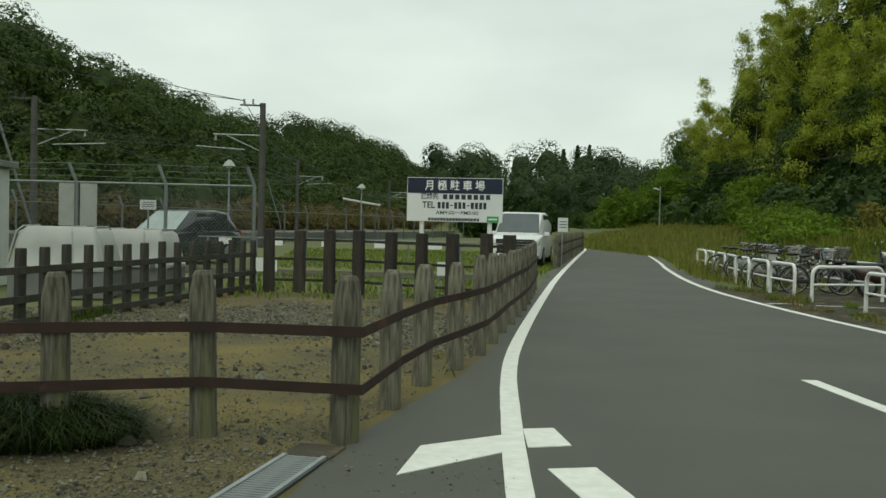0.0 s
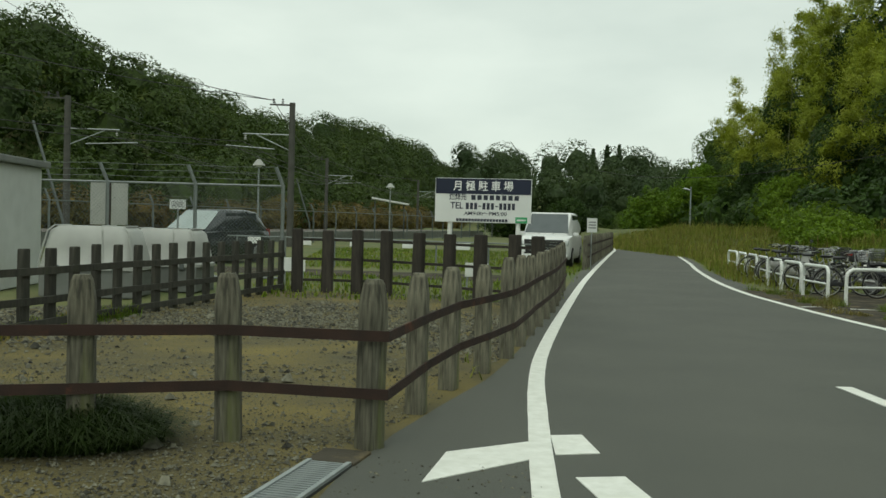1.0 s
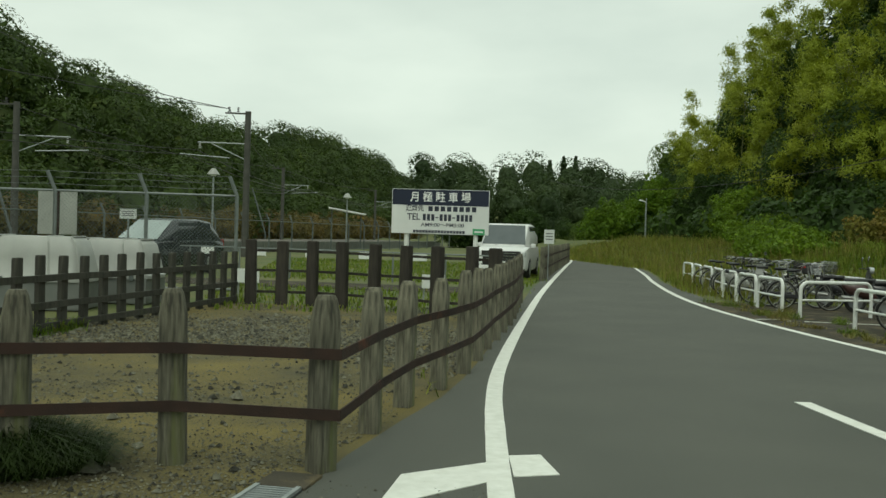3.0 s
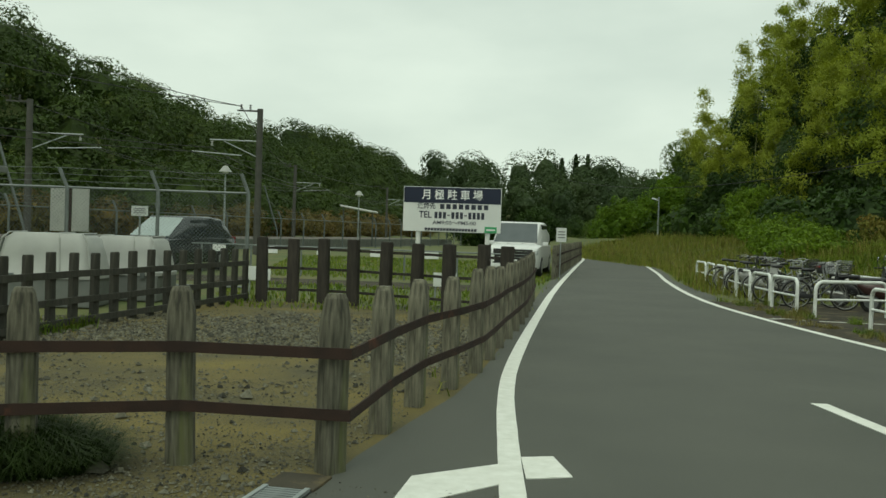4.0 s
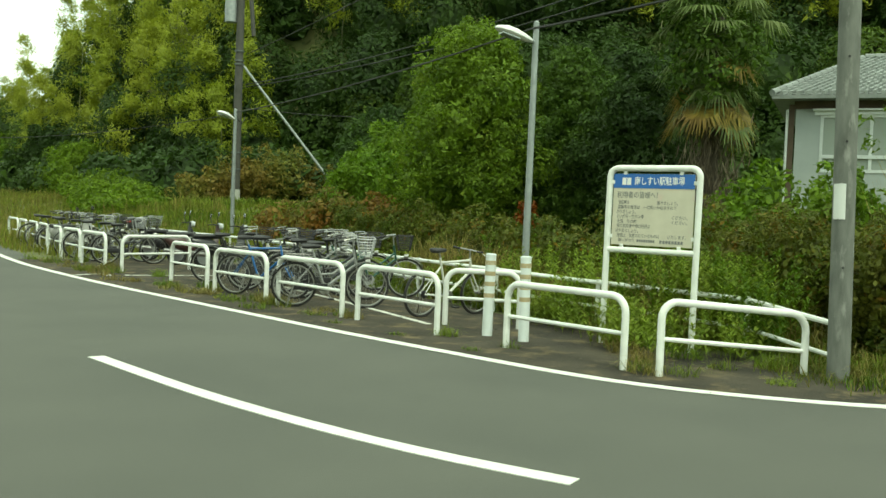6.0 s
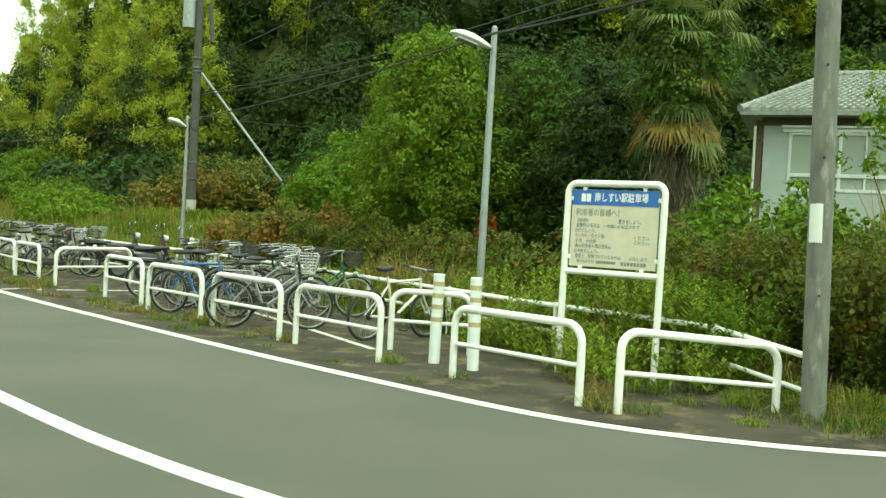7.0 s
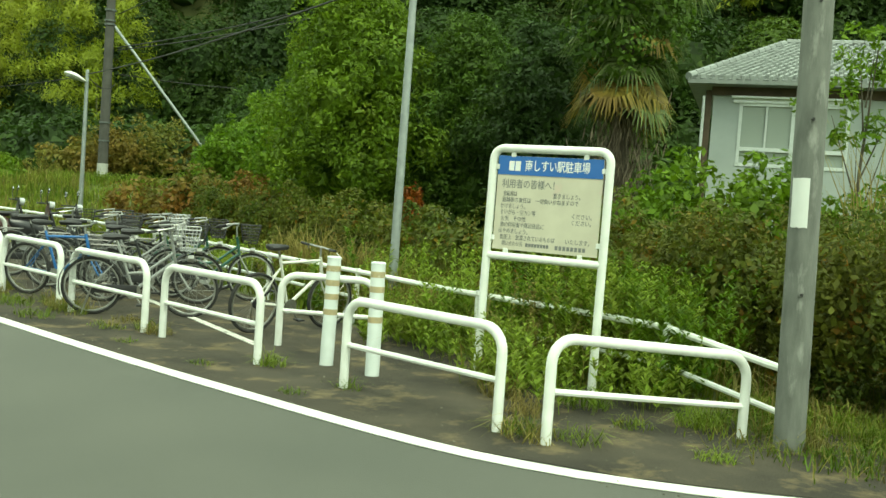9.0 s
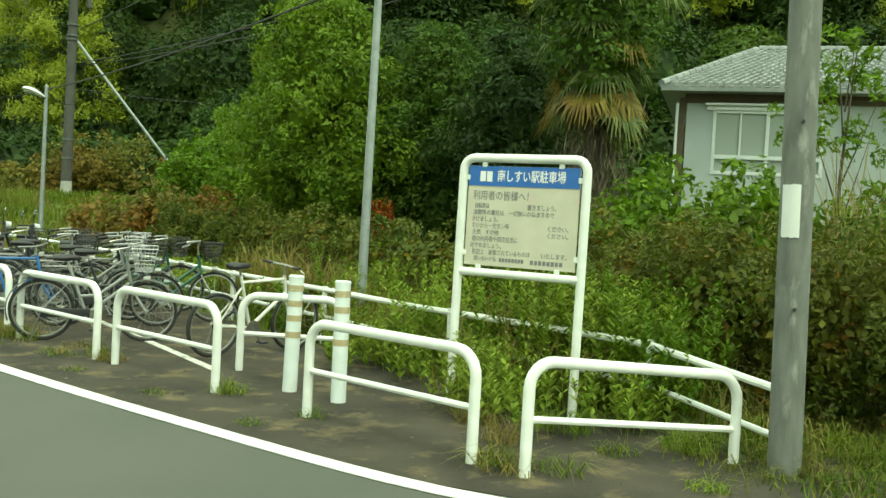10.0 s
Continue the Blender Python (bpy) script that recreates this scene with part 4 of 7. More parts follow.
def hill_woods():
    wood_mass("hillside_wood", hill_items(HILL_FOOT, 9, 6.6, 3.0, 4.8, 30, 290, 3.5), LEAF_HILL, "dense dark green broadleaf wood on the hillside", 640, 0.2, 22, 0.45)
    scrub = []
    for x, y in lerp_line(HILL_FOOT, step=3.4):
        if 30 < y < 230:
            for k in range(2):
                r = RNG.uniform(1.5, 2.6)
                xx, yy = x + 3 + RNG.normal(0, 1.5) + k * 2.2, y + RNG.normal(0, 1.2)
                scrub.append((xx, yy, float(gz(xx, yy)) + r * 0.7, r, r, r * RNG.uniform(0.8, 1.2)))
    wood_mass("hill_foot_scrub", scrub, LEAF_SCRUB, "brownish green scrub along the foot of the hill", 360, 0.17)
    far = []
    for k in range(4):
        for x in np.arange(-20, 92, 5.0):
            r = RNG.uniform(3.2, 5.4)
            xx, yy = x + RNG.normal(0, 1.5), 190 + k * 13 + RNG.normal(0, 3) + (x - 30) * 0.1
            top = (5.5, 8.5, 12, 15.0)[k] + 2.5 * noise.noise((x * 0.09, k, 3)) - 5 * float(sstep(62, 90, x)) - (3.0 + 2.6 * k) * float(sstep(21, 11, x))
            top += 1.5
            far.append((xx, yy, top, r, r, r * RNG.uniform(0.9, 1.3)))
            far.append((xx, yy, top - r * 1.3, r * 0.9, r * 0.9, r))
    wood_mass("far_wood", far, LEAF_FAR, "far dark green wood closing the valley", 450, 0.24, 20, 0.45)
    for x, h in ((52, 20.5), (55.5, 21.5), (58.5, 21.6), (64.5, 17.5), (20, 16.5), (30, 18.8), (40, 18.0)):
        th = thing("conifer", "tall dark pointed conifer on the far ridge", "tree", pose(x, 229, 6), "far conifers")
        bm = bmesh.new()
        cyl(bm, (0, 0, -1), (0, 0, h - 7), 0.3, 0.06, 8)
        part("trunk", bm, BARK, th)
        n = 900
        zz = RNG.uniform(0.1, 1, n)
        a = RNG.uniform(0, 2 * np.pi, n)
        rr = (1 - zz) * 2.3 * RNG.uniform(0.6, 1.1, n) + 0.12
        P = np.stack([np.cos(a) * rr, np.sin(a) * rr, zz * (h - 6)], 1)
        quadmesh("crown", leaf_quads(P, unit(P * np.array([1, 1, 0]) + np.array([0, 0, 0.3])), 0.45, 0.5, 0.4), LEAF_FAR, th)


hill_woods()

def bamboo_plume(x, y, g, top, bend, n):
    """One bamboo stem's foliage: branchlets of narrow hanging leaves along an arching stem."""
    h = top - g
    az = RNG.uniform(0, 2 * np.pi)
    d = np.array([math.cos(az), math.sin(az), 0.0])
    m = 30
    sn = RNG.uniform(0.36, 1.0, m) ** 0.85
    node = np.array([x, y, g]) + np.outer(sn * h, (0, 0, 1)) + np.outer(bend * sn ** 3, d) - np.outer(0.14 * bend * sn ** 8 * 4, (0, 0, 1))
    reach = 0.22 + 1.05 * np.minimum(1, (1.03 - sn) / 0.45) ** 0.7
    b = RNG.uniform(0, 2 * np.pi, m)
    out = np.stack([np.cos(b), np.sin(b), RNG.uniform(-0.1, 0.5, m)], 1)
    k = RNG.integers(0, m, n)
    f = RNG.uniform(0.1, 1.0, n) ** 0.7 * reach[k]
    P = node[k] + out[k] * f[:, None] + RNG.normal(0, 0.2, (n, 3))
    P[:, 2] -= 0.3 * f ** 2
    return leaf_tris(P, out[k] + np.array([0, 0, 0.9]), 0.125, 0.28, 0.7)


def right_woods():
    """The wooded slope beside the lane: a lower edge coloured dark for shade, mixed crowns above, and plumes of bamboo.
    """
    dark, mid, plumes, stems = [], [], [], []
    az = 14.0
    while az < 80:
        R = float(np.interp(az, AZ, RAD))
        T = float(np.interp(az, TOP_AZ, TOP_Z))
        step = math.degrees(3.0 / R)
        for k in range(6):
            r = R * (1 + 0.085 * k) + RNG.normal(0, 0.8)
            a = az + RNG.normal(0, step * 0.3) + (k % 2) * step * 0.5
            x, y = polar(a, r)
            g = float(gz(x, y))
            bamboo = a > 20.3 and k >= 2 and (a < 27 or noise.noise((a * 0.16, k * 0.4, 2.0)) > -0.28)
            zt = g + 2.2 + (T - g - 2.2) * (k / 5.0) ** 0.85 + RNG.normal(0, 0.5)
            zt -= 4.5 if bamboo else 0.0
            cr = RNG.uniform(1.7, 2.6)
            z = zt - cr
            first = True
            while z > g - 0.5 and (first or zt - z < 6.5):
                item = (x, y, z, cr, cr, cr * RNG.uniform(0.9, 1.3))
                # low front crowns and those under bamboo get the shade-coloured leaves
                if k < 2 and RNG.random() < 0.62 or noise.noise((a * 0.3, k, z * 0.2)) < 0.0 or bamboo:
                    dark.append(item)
                else:
                    mid.append(item)
                z -= cr * 1.35
                first = False
        az += step
    az = 20.6
    while az < 79:
        R = float(np.interp(az, AZ, RAD))
        T = float(np.interp(az, TOP_AZ, TOP_Z))
        step = math.degrees(1.75 / R)
        for k in range(8):
            f = 0.22 + 0.78 * k / 7
            a = az + RNG.normal(0, step * 0.4)
            if noise.noise((a * 0.16, f * 2, 2.0)) < (-0.9 if a < 27 else -0.35 if a < 34 else -0.12 if a < 43 else 0.02) or (a > 34 and k < 3):
                continue
            x, y = polar(a, R * (1 + 0.425 * f) + RNG.normal(0, 0.6))
            g = float(gz(x, y))
            zt = g + 2.2 + (T - g - 2.2) * f ** 0.85 + RNG.normal(0.5, 0.9)
            base = min(g, zt - 7.5)
            plumes.append(bamboo_plume(x, y, base, zt, RNG.uniform(0.5, 1.9), 2300))
            stems.append((x, y, base, zt))
        az += step
    wood_mass("slope_wood_dark", dark, LEAF_DARK_SHADE, "green broadleaf thicket on the slope with canopy shade put into its leaf colour", 1350, 0.10, 26, 0.35)
    wood_mass("slope_wood", mid, leafmat("slope_leaf", (0.060, 0.098, 0.022), (0.088, 0.13, 0.029), (0.125, 0.165, 0.036), scale=0.25), "green broadleaf wood on the slope", 1900, 0.095, 28, 0.35)
    floor = []
    for a in np.arange(16, 78, 2.4):
        R = float(np.interp(a, AZ, RAD))
        for k in range(9):
            r = R * (0.985 + 0.06 * k) + RNG.normal(0, 0.6)
            x, y = polar(a + RNG.normal(0, 0.6), r)
            floor.append((x, y, float(gz(x, y)) + 0.9, 2.4, 2.4, 2.1))
    # undergrowth in the same leaves, its shade under the crowns painted in
    wood_mass("wood_floor", floor, LEAF_DARK_SHADE, "undergrowth covering the wooded slope, coloured dark for the shade under trees", 200, 0.17, 16, 0.6)
    grove = quadmesh("bamboo_grove", np.concatenate(plumes), LEAF_BAMBOO, per=3)
    tagged(grove, "feathery yellow-green bamboo plumes above the wood", "bamboo", kind="stuff")
    for i, (x, y, base, top) in enumerate(stems[::9]):
        th = thing("bamboo", "slender bamboo stem standing before the dark wood", "bamboo", pose(x, y, base, RNG.normal(0, 1.5), RNG.normal(0, 1.5), 0), "bamboo stems")
        bm = bmesh.new()
        cyl(bm, (0, 0, -0.2), (0, 0, (top - base) * 0.85), 0.05, 0.02, 8)
        part("stem", bm, CULM, th)


right_woods()


def tree(x, y, z0, top, rx, material, label, n=5200, size=0.11, lobes=7, seed=1, low=0.18, clumps=26):
    """A tapered trunk with limbs and a crown of lobes of leaves."""
    r = random.Random(seed)
    th = thing("tree", label, "tree", pose(x, y, z0, 0, 0, r.uniform(0, 360)))
    H = top - z0
    bm = bmesh.new()
    k = 0.3 if n < 2000 else 1.0
    cyl(bm, (0, 0, -0.3), (0.05, 0, H * 0.45), k * (0.05 + H * 0.018), k * (0.03 + H * 0.010), 10)
    cyl(bm, (0.05, 0, H * 0.45), (0, 0.1, H * 0.85), k * (0.03 + H * 0.010), k * 0.02, 8)
    part("trunk", bm, BARK, th, smooth=True)
    co = []
    for i in range(lobes):
        a = i * 2.4 + r.uniform(-0.4, 0.4)
        f = i / max(lobes - 1, 1)
        zc = H * (low + 0.17 + (0.86 - low - 0.2) * f)
        d = rx * (0.55 * math.sin(math.pi * (0.25 + 0.7 * f)))
        c = (d * math.cos(a), d * math.sin(a), zc)
        bm = bmesh.new()
        cyl(bm, (0, 0, H * (0.2 + 0.45 * f)), c, 0.045 * k, 0.012 * k, 6)
        part("limb", bm, BARK, th)
        rr = rx * r.uniform(0.52, 0.68) * (1.05 - 0.35 * f)
        rad = (rr, rr, rr * r.uniform(0.95, 1.25))
        if n > 2000:
            co.append(heart(c, rad, 0.42))
        co.append(crown_tris(c, rad, clumps, int(n * 1.5) // lobes, size * 0.85, 0.42, 0.25, fill=0 if n < 2000 else 1.4))
    quadmesh("crown", np.concatenate(co), material, th, per=3)
    return th


# trees standing before the slope
tree(17.1, 14.9, 0.6, 6.4, 2.0, LEAF_TREE, "rounded bright green broadleaf tree behind the hedge", 30000, 0.062, 14, 3, 0.03, 34)
tree(18.8, 13.2, 0.6, 5.6, 1.9, LEAF_MID, "mid green broadleaf tree behind the hedge", 19000, 0.064, 11, 5, 0.05, 30)
# the dark-leaved trees here paint the shaded gaps around the bright round tree
tree(17.8, 10.6, 0.6, 4.9, 1.6, LEAF_DARK_SHADE, "green tree beside the palm with shade put into its dark leaf colour", 14000, 0.066, 9, 6, 0.02)
tree(21.0, 18.5, 0.8, 5.0, 2.0, LEAF_DARK_SHADE, "green tree behind the hedge with shade put into its dark leaf colour", 9000, 0.09, 8, 8, 0.05)
tree(21.2, 22.9, 1.1, 4.3, 1.45, LEAF_LIGHT, "young light green tree beside the utility pole stay", 9000, 0.075, 9, 9, 0.02)
tree(18.6, 20.8, 1.0, 3.1, 1.5, LEAF_LIGHT, "young light green tree behind the hedge", 7000, 0.075, 8, 10, 0.02)
tree(24.5, 27.0, 1.0, 5.6, 2.2, LEAF_DARK_SHADE, "green tree at the edge of the wood, leaves coloured dark for shade", 9000, 0.10, 8, 11, 0.0)
tree(21.5, 13.0, 0.6, 6.3, 2.0, LEAF_DARK_SHADE, "green tree at the edge of the wood, leaves coloured dark for shade", 9000, 0.10, 8, 12, 0.0)
tree(27, 60, 1.2, 4.6, 3.0, LEAF_TREE, "light green tree beside the lane", 9000, 0.13, 9, 14, 0.0)
tree(29, 70, 1.2, 6.4, 3.4, LEAF_DARK_SHADE, "dark green tree beside the lane", 9000, 0.15, 9, 15, 0.0)
tree(31, 88, 1.0, 7.0, 4.0, LEAF_LIGHT, "light green tree beside the lane", 9000, 0.16, 9, 16, 0.0)
tree(27, 92, 0.6, 4.4, 3.2, LEAF_LIGHT, "light green tree closing the lane", 7000, 0.17, 9, 17, 0.0)
tree(20, 100, 0.2, 3.6, 3.0, LEAF_DARK_SHADE, "dark green tree closing the lane", 6000, 0.18, 9, 18, 0.0)
tree(14, 104, 0.2, 3.6, 3.0, LEAF_DARK_SHADE, "dark green tree closing the lane", 6000, 0.18, 9, 19, 0.0)


def bushes(name, line, width, h0, h1, material, label, category, gap, n, size, seed=0, kind="stuff", gap_h=0.0, aspect=0.5):
    co = []
    for x, y, h in lerp_line(line, step=gap):
        for k in range(max(1, int(width / gap))):
            xx = x + (k - (width / gap - 1) / 2) * gap + RNG.normal(0, gap * 0.15)
            yy = y + RNG.normal(0, gap * 0.2)
            g = float(gz(xx, yy))
            hh = h * RNG.uniform(h0, h1)
            r = gap * RNG.uniform(0.75, 0.95)
            co.append(crown((xx, yy, g + hh * 0.5), (r, r, hh * 0.5), 18, int(n * 1.2), size * 0.88, aspect, 0.0, 0.34, -0.9, 1.4))
    ob = quadmesh(name, np.concatenate(co), material)
    return tagged(ob, label, category, kind=kind)


bushes("near_hedge", [(11.4, -0.6, 1.66), (11.4, 0.5, 1.66), (11.7, 3.0, 1.64), (12.1, 4.4, 1.55), (12.7, 5.8, 1.25)], 1.9, 0.95, 1.08, LEAF_HEDGE, "clipped photinia hedge with dark and reddish leaves", "hedge", 0.62, 2000, 0.036, aspect=0.4)
bushes("long_hedge", [(12.9, 5.0, 1.6), (13.4, 7.0, 1.6), (14.0, 9.5, 1.5), (15.0, 13.5, 1.5), (16.3, 17.5, 1.45), (18.0, 21.5, 1.4)], 1.5, 0.92, 1.1, LEAF_HEDGE, "overgrown hedge with bronze leaf tips", "hedge", 0.8, 1250, 0.048, aspect=0.42)
bushes("red_shrubs", [(16.3, 21.6, 1.55), (16.7, 20.5, 1.75), (17.2, 19.4, 1.6), (17.6, 18.4, 1.35)], 1.4, 0.9, 1.15, leafmat("red_leaf", (0.25, 0.135, 0.05), (0.15, 0.15, 0.045), (0.11, 0.15, 0.038), scale=0.9), "reddish brown shrubs beside the pole", "shrubs", 0.9, 520, 0.075)
bushes("mound_shrubs", [(22.3, 36.6, 1.6), (23.4, 35.7, 2.3), (24.4, 35.0, 2.6), (25.6, 34.0, 2.3), (26.6, 33.0, 1.9)], 2.2, 0.9, 1.15, leafmat("mound_leaf", (0.15, 0.165, 0.045), (0.21, 0.155, 0.052), (0.12, 0.15, 0.036), scale=0.5), "brownish green mound of shrubs round the utility pole", "shrubs", 1.1, 620, 0.085)
bushes("pole_shrubs", [(22.6, 24.5, 1.5), (21.8, 22.5, 1.6), (20.8, 20.0, 1.7), (20, 17.5, 1.8)], 2.0, 0.9, 1.2, LEAF_LIGHT, "light green shrubs under the trees", "shrubs", 1.0, 560, 0.085)
bushes("house_shrubs", [(15.2, 6.8, 2.0), (15.6, 5.4, 2.1), (16.2, 3.4, 1.6)], 1.6, 0.9, 1.2, LEAF_LIGHT, "light green shrubs before the house", "shrubs", 0.8, 620, 0.075)
bushes("bank_shrubs", [(18.0, 35, 0.9), (19.6, 39, 1.1), (21.5, 44, 1.3), (24.0, 51, 1.4), (27, 62, 1.6)], 3.0, 0.8, 1.3, LEAF_TREE, "green shrubs along the grassy bank", "shrubs", 1.3, 480, 0.1)


def palm():
    x, y, z0 = 16.42, 8.08, 0.5
    th = thing("palm_tree", "shaggy windmill palm overgrown with creeper", "palm tree", pose(x, y, z0))
    bm = bmesh.new()
    cyl(bm, (0, 0, -0.2), (0.05, 0, 4.9), 0.17, 0.13, 12)
    part("trunk", bm, BARK, th, "fibrous brown trunk", smooth=True)

    def fan(base, az, tilt, r, material, stalk=0.75):
        """A fan of narrow folded blades whose outer thirds hang."""
        d = Vector((math.cos(az) * math.cos(tilt), math.sin(az) * math.cos(tilt), math.sin(tilt)))
        side = d.cross(Vector((0, 0, 1))).normalized()
        c = Vector(base) + d * stalk
        co = []
        for i in range(34):
            a = radians(-120 + 240 * i / 33 + random.uniform(-3, 3))
            u = (d * math.cos(a) + side * math.sin(a)).normalized()
            w = u.cross(d.cross(side)).normalized() * 0.021
            q = c + u * r * 0.62
            tip = c + u * r * random.uniform(0.86, 1.05) + Vector((0, 0, -r * random.uniform(0.12, 0.5)))
            co += [c, c + (q - c) * 0.6 + w, q + w, q - w] + [q + w, tip + w * 0.2, tip - w * 0.2, q - w]
        f = quadmesh("fan_leaf", np.array([tuple(p) for p in co]), material, th)
        bm2 = bmesh.new()
        tube(bm2, [base, Vector(base) + d * stalk * 0.5 + Vector((0, 0, 0.03)), c], 0.012, 5)
        part("leaf_stalk", bm2, material, f)

    random.seed(5)
    for i in range(22):
        fan((0.05, 0, 4.9), i * 2.4 + random.uniform(-0.3, 0.3), radians(78 - i * 4.6), random.uniform(0.5, 0.68), PALM_LEAF, random.uniform(0.6, 0.95))
    for i in range(14):
        fan((0.03, 0, 4.5 - 0.06 * i), i * 2.4 + 1, radians(-15 - 3 * i), random.uniform(0.5, 0.65), PALM_LEAF if i % 4 else PALM_DRY, random.uniform(0.5, 0.85))
    for i in range(12):
        fan((0.02, 0, 3.7 - 0.04 * i), math.pi + (i - 5.5) * 0.45, radians(-32 - 4 * (i % 6)), random.uniform(0.5, 0.66), PALM_LEAF if i % 4 == 0 else PALM_DRY, random.uniform(0.45, 0.8))
    P = np.stack([RNG.normal(0, 0.26, 2600), RNG.normal(0, 0.26, 2600), RNG.uniform(0.6, 3.0, 2600)], 1)
    quadmesh("dead_skirt", leaf_quads(P, unit(P * np.array([1, 1, 0])), 0.13, 0.08, 2.5), mat("dead_palm", (0.16, 0.13, 0.09), (0.10, 0.08, 0.055), rough=0.95, island=0.4), th)
    quadmesh("creeper", np.concatenate([crown((-0.3, -0.1, 3.9), (0.85, 0.95, 1.2), 30, 2600, 0.05), crown((-0.2, 0.4, 4.9), (0.5, 0.6, 0.6), 20, 900, 0.05)]), LEAF_MID, th)


palm()


# ---- house behind the hedge ----
def house():
    az = radians(68)
    o = Vector((22.81, 8.41, 0))
    u = Vector((math.cos(az), -math.sin(az), 0))
    n = Vector((math.sin(az), math.cos(az), 0))
    m = Matrix(((u.x, n.x, 0, o.x), (u.y, n.y, 0, o.y), (0, 0, 1, 0.6), (0, 0, 0, 1)))
    m = m @ Matrix.Diagonal((0.83, 0.83, 0.83, 1))
    th = thing("house", "pale plastered house with a grey tiled hip roof", "house", m)
    L, Rr, D, E = -1.1, 8.0, 6.5, 4.85
    bm = bmesh.new()
    wx0, wx1, wz0, wz1 = -0.38, 2.3, 2.72, 4.32
    t = 0.18
    for x0, x1, z0, z1 in ((L, wx0, -0.4, E), (wx1, Rr, -0.4, E), (wx0, wx1, -0.4, wz0), (wx0, wx1, wz1, E)):
        bm = bmesh.new()
        box(bm, x1 - x0, t, z1 - z0, Matrix.Translation(((x0 + x1) / 2, t / 2, (z0 + z1) / 2)))
        part("front_wall", bm, PLASTER, th)
    bm = bmesh.new()
    box(bm, t, D - t, E + 0.4, Matrix.Translation((L + t / 2, (D + t) / 2, (E - 0.4) / 2)))
    part("side_wall", bm, PLASTER, th)
    bm = bmesh.new()
    box(bm, Rr - L, t, E + 0.4, Matrix.Translation(((L + Rr) / 2, D, (E - 0.4) / 2)))
    part("back_wall", bm, PLASTER, th)
    bm = bmesh.new()
    box(bm, Rr - L + 0.1, 0.06, 0.42, Matrix.Translation(((L + Rr) / 2, -0.035, E - 0.12)))
    part("fascia", bm, BROWN_BOARD, th, "brown weathered eaves board")
    bm = bmesh.new()
    box(bm, 0.16, 0.1, E + 0.2, Matrix.Translation((L - 0.12, 0.05, (E - 0.6) / 2)), 0.01)
    part("corner_board", bm, BROWN_BOARD, th)
    bm = bmesh.new()
    tube(bm, [(L - 0.24, -0.05, E - 0.35), (L - 0.24, -0.05, -0.3)], 0.04, 8)
    part("downpipe", bm, ALU, th)
    bm = bmesh.new()
    tube(bm, [(5.1, -0.05, E), (5.1, -0.05, -0.3)], 0.04, 8)
    part("downpipe", bm, mat("copper_brown_pipe", (0.28, 0.16, 0.09), rough=0.5), th)
    win = new("window")
    win.parent = th
    bm = bmesh.new()
    for x0, x1, z0, z1 in ((wx0 - 0.04, wx1 + 0.04, wz1 - 0.05, wz1 + 0.03), (wx0 - 0.04, wx1 + 0.04, wz0 - 0.05, wz0 + 0.04), (wx0 - 0.03, wx0 + 0.05, wz0, wz1), (wx1 - 0.05, wx1 + 0.03, wz0, wz1), (wx0, wx1, wz0 + 0.36, wz0 + 0.46)):
        box(bm, x1 - x0, 0.09, z1 - z0, Matrix.Translation(((x0 + x1) / 2, 0.02, (z0 + z1) / 2)))
    for i in range(1, 4):
        x = wx0 + (wx1 - wx0) * i / 4
        box(bm, 0.05 if i != 2 else 0.09, 0.07, wz1 - wz0, Matrix.Translation((x, 0.03, (wz0 + wz1) / 2)))
    part("frame", bm, ALU, win)
    for i in range(4):
        x = wx0 + (wx1 - wx0) * (i + 0.5) / 4
        bm = bmesh.new()
        box(bm, 0.6, 0.006, wz1 - wz0 - 0.08, Matrix.Translation((x, 0.06, (wz0 + wz1) / 2)))
        part("pane", bm, glass("frosted_pane", (0.30, 0.34, 0.31), 0.25), win)
    bm = bmesh.new()
    box(bm, wx1 - wx0 + 0.5, 0.22, 0.06, Matrix.Translation(((wx0 + wx1) / 2, -0.1, wz1 + 0.16)), 0.01)
    box(bm, wx1 - wx0 + 0.4, 0.1, 0.13, Matrix.Translation(((wx0 + wx1) / 2, -0.03, wz1 + 0.08)), 0.01)
    part("hood", bm, ALU, win)
    # roof: rows of tiles on the front and side slopes of a hip roof
    ov = 0.75
    x0, x1, y0, y1, rise = L - ov + 0.1, Rr + ov, -ov + 0.1, D + ov, 1.62
    run = (y1 - y0) / 2
    bm = bmesh.new()
    A, B, C, Dd = (x0, y0, E), (x1, y0, E), (x1, y1, E), (x0, y1, E)
    r0, r1 = (x0 + run * 0.62, (y0 + y1) / 2, E + rise), (x1 - run * 0.62, (y0 + y1) / 2, E + rise)
    v = [bm.verts.new(p) for p in (A, B, C, Dd, r0, r1)] + [bm.verts.new((p[0], p[1], p[2] - 0.1)) for p in (A, B, C, Dd)]
    for f in ((0, 1, 5, 4), (1, 2, 5), (2, 3, 4, 5), (3, 0, 4), (6, 9, 8, 7), (0, 6, 7, 1), (1, 7, 8, 2), (2, 8, 9, 3), (3, 9, 6, 0)):
        bm.faces.new([v[i] for i in f])
    roof = part("roof", bm, ROOF_TILE, th, "grey glazed tile roof")
    co = []
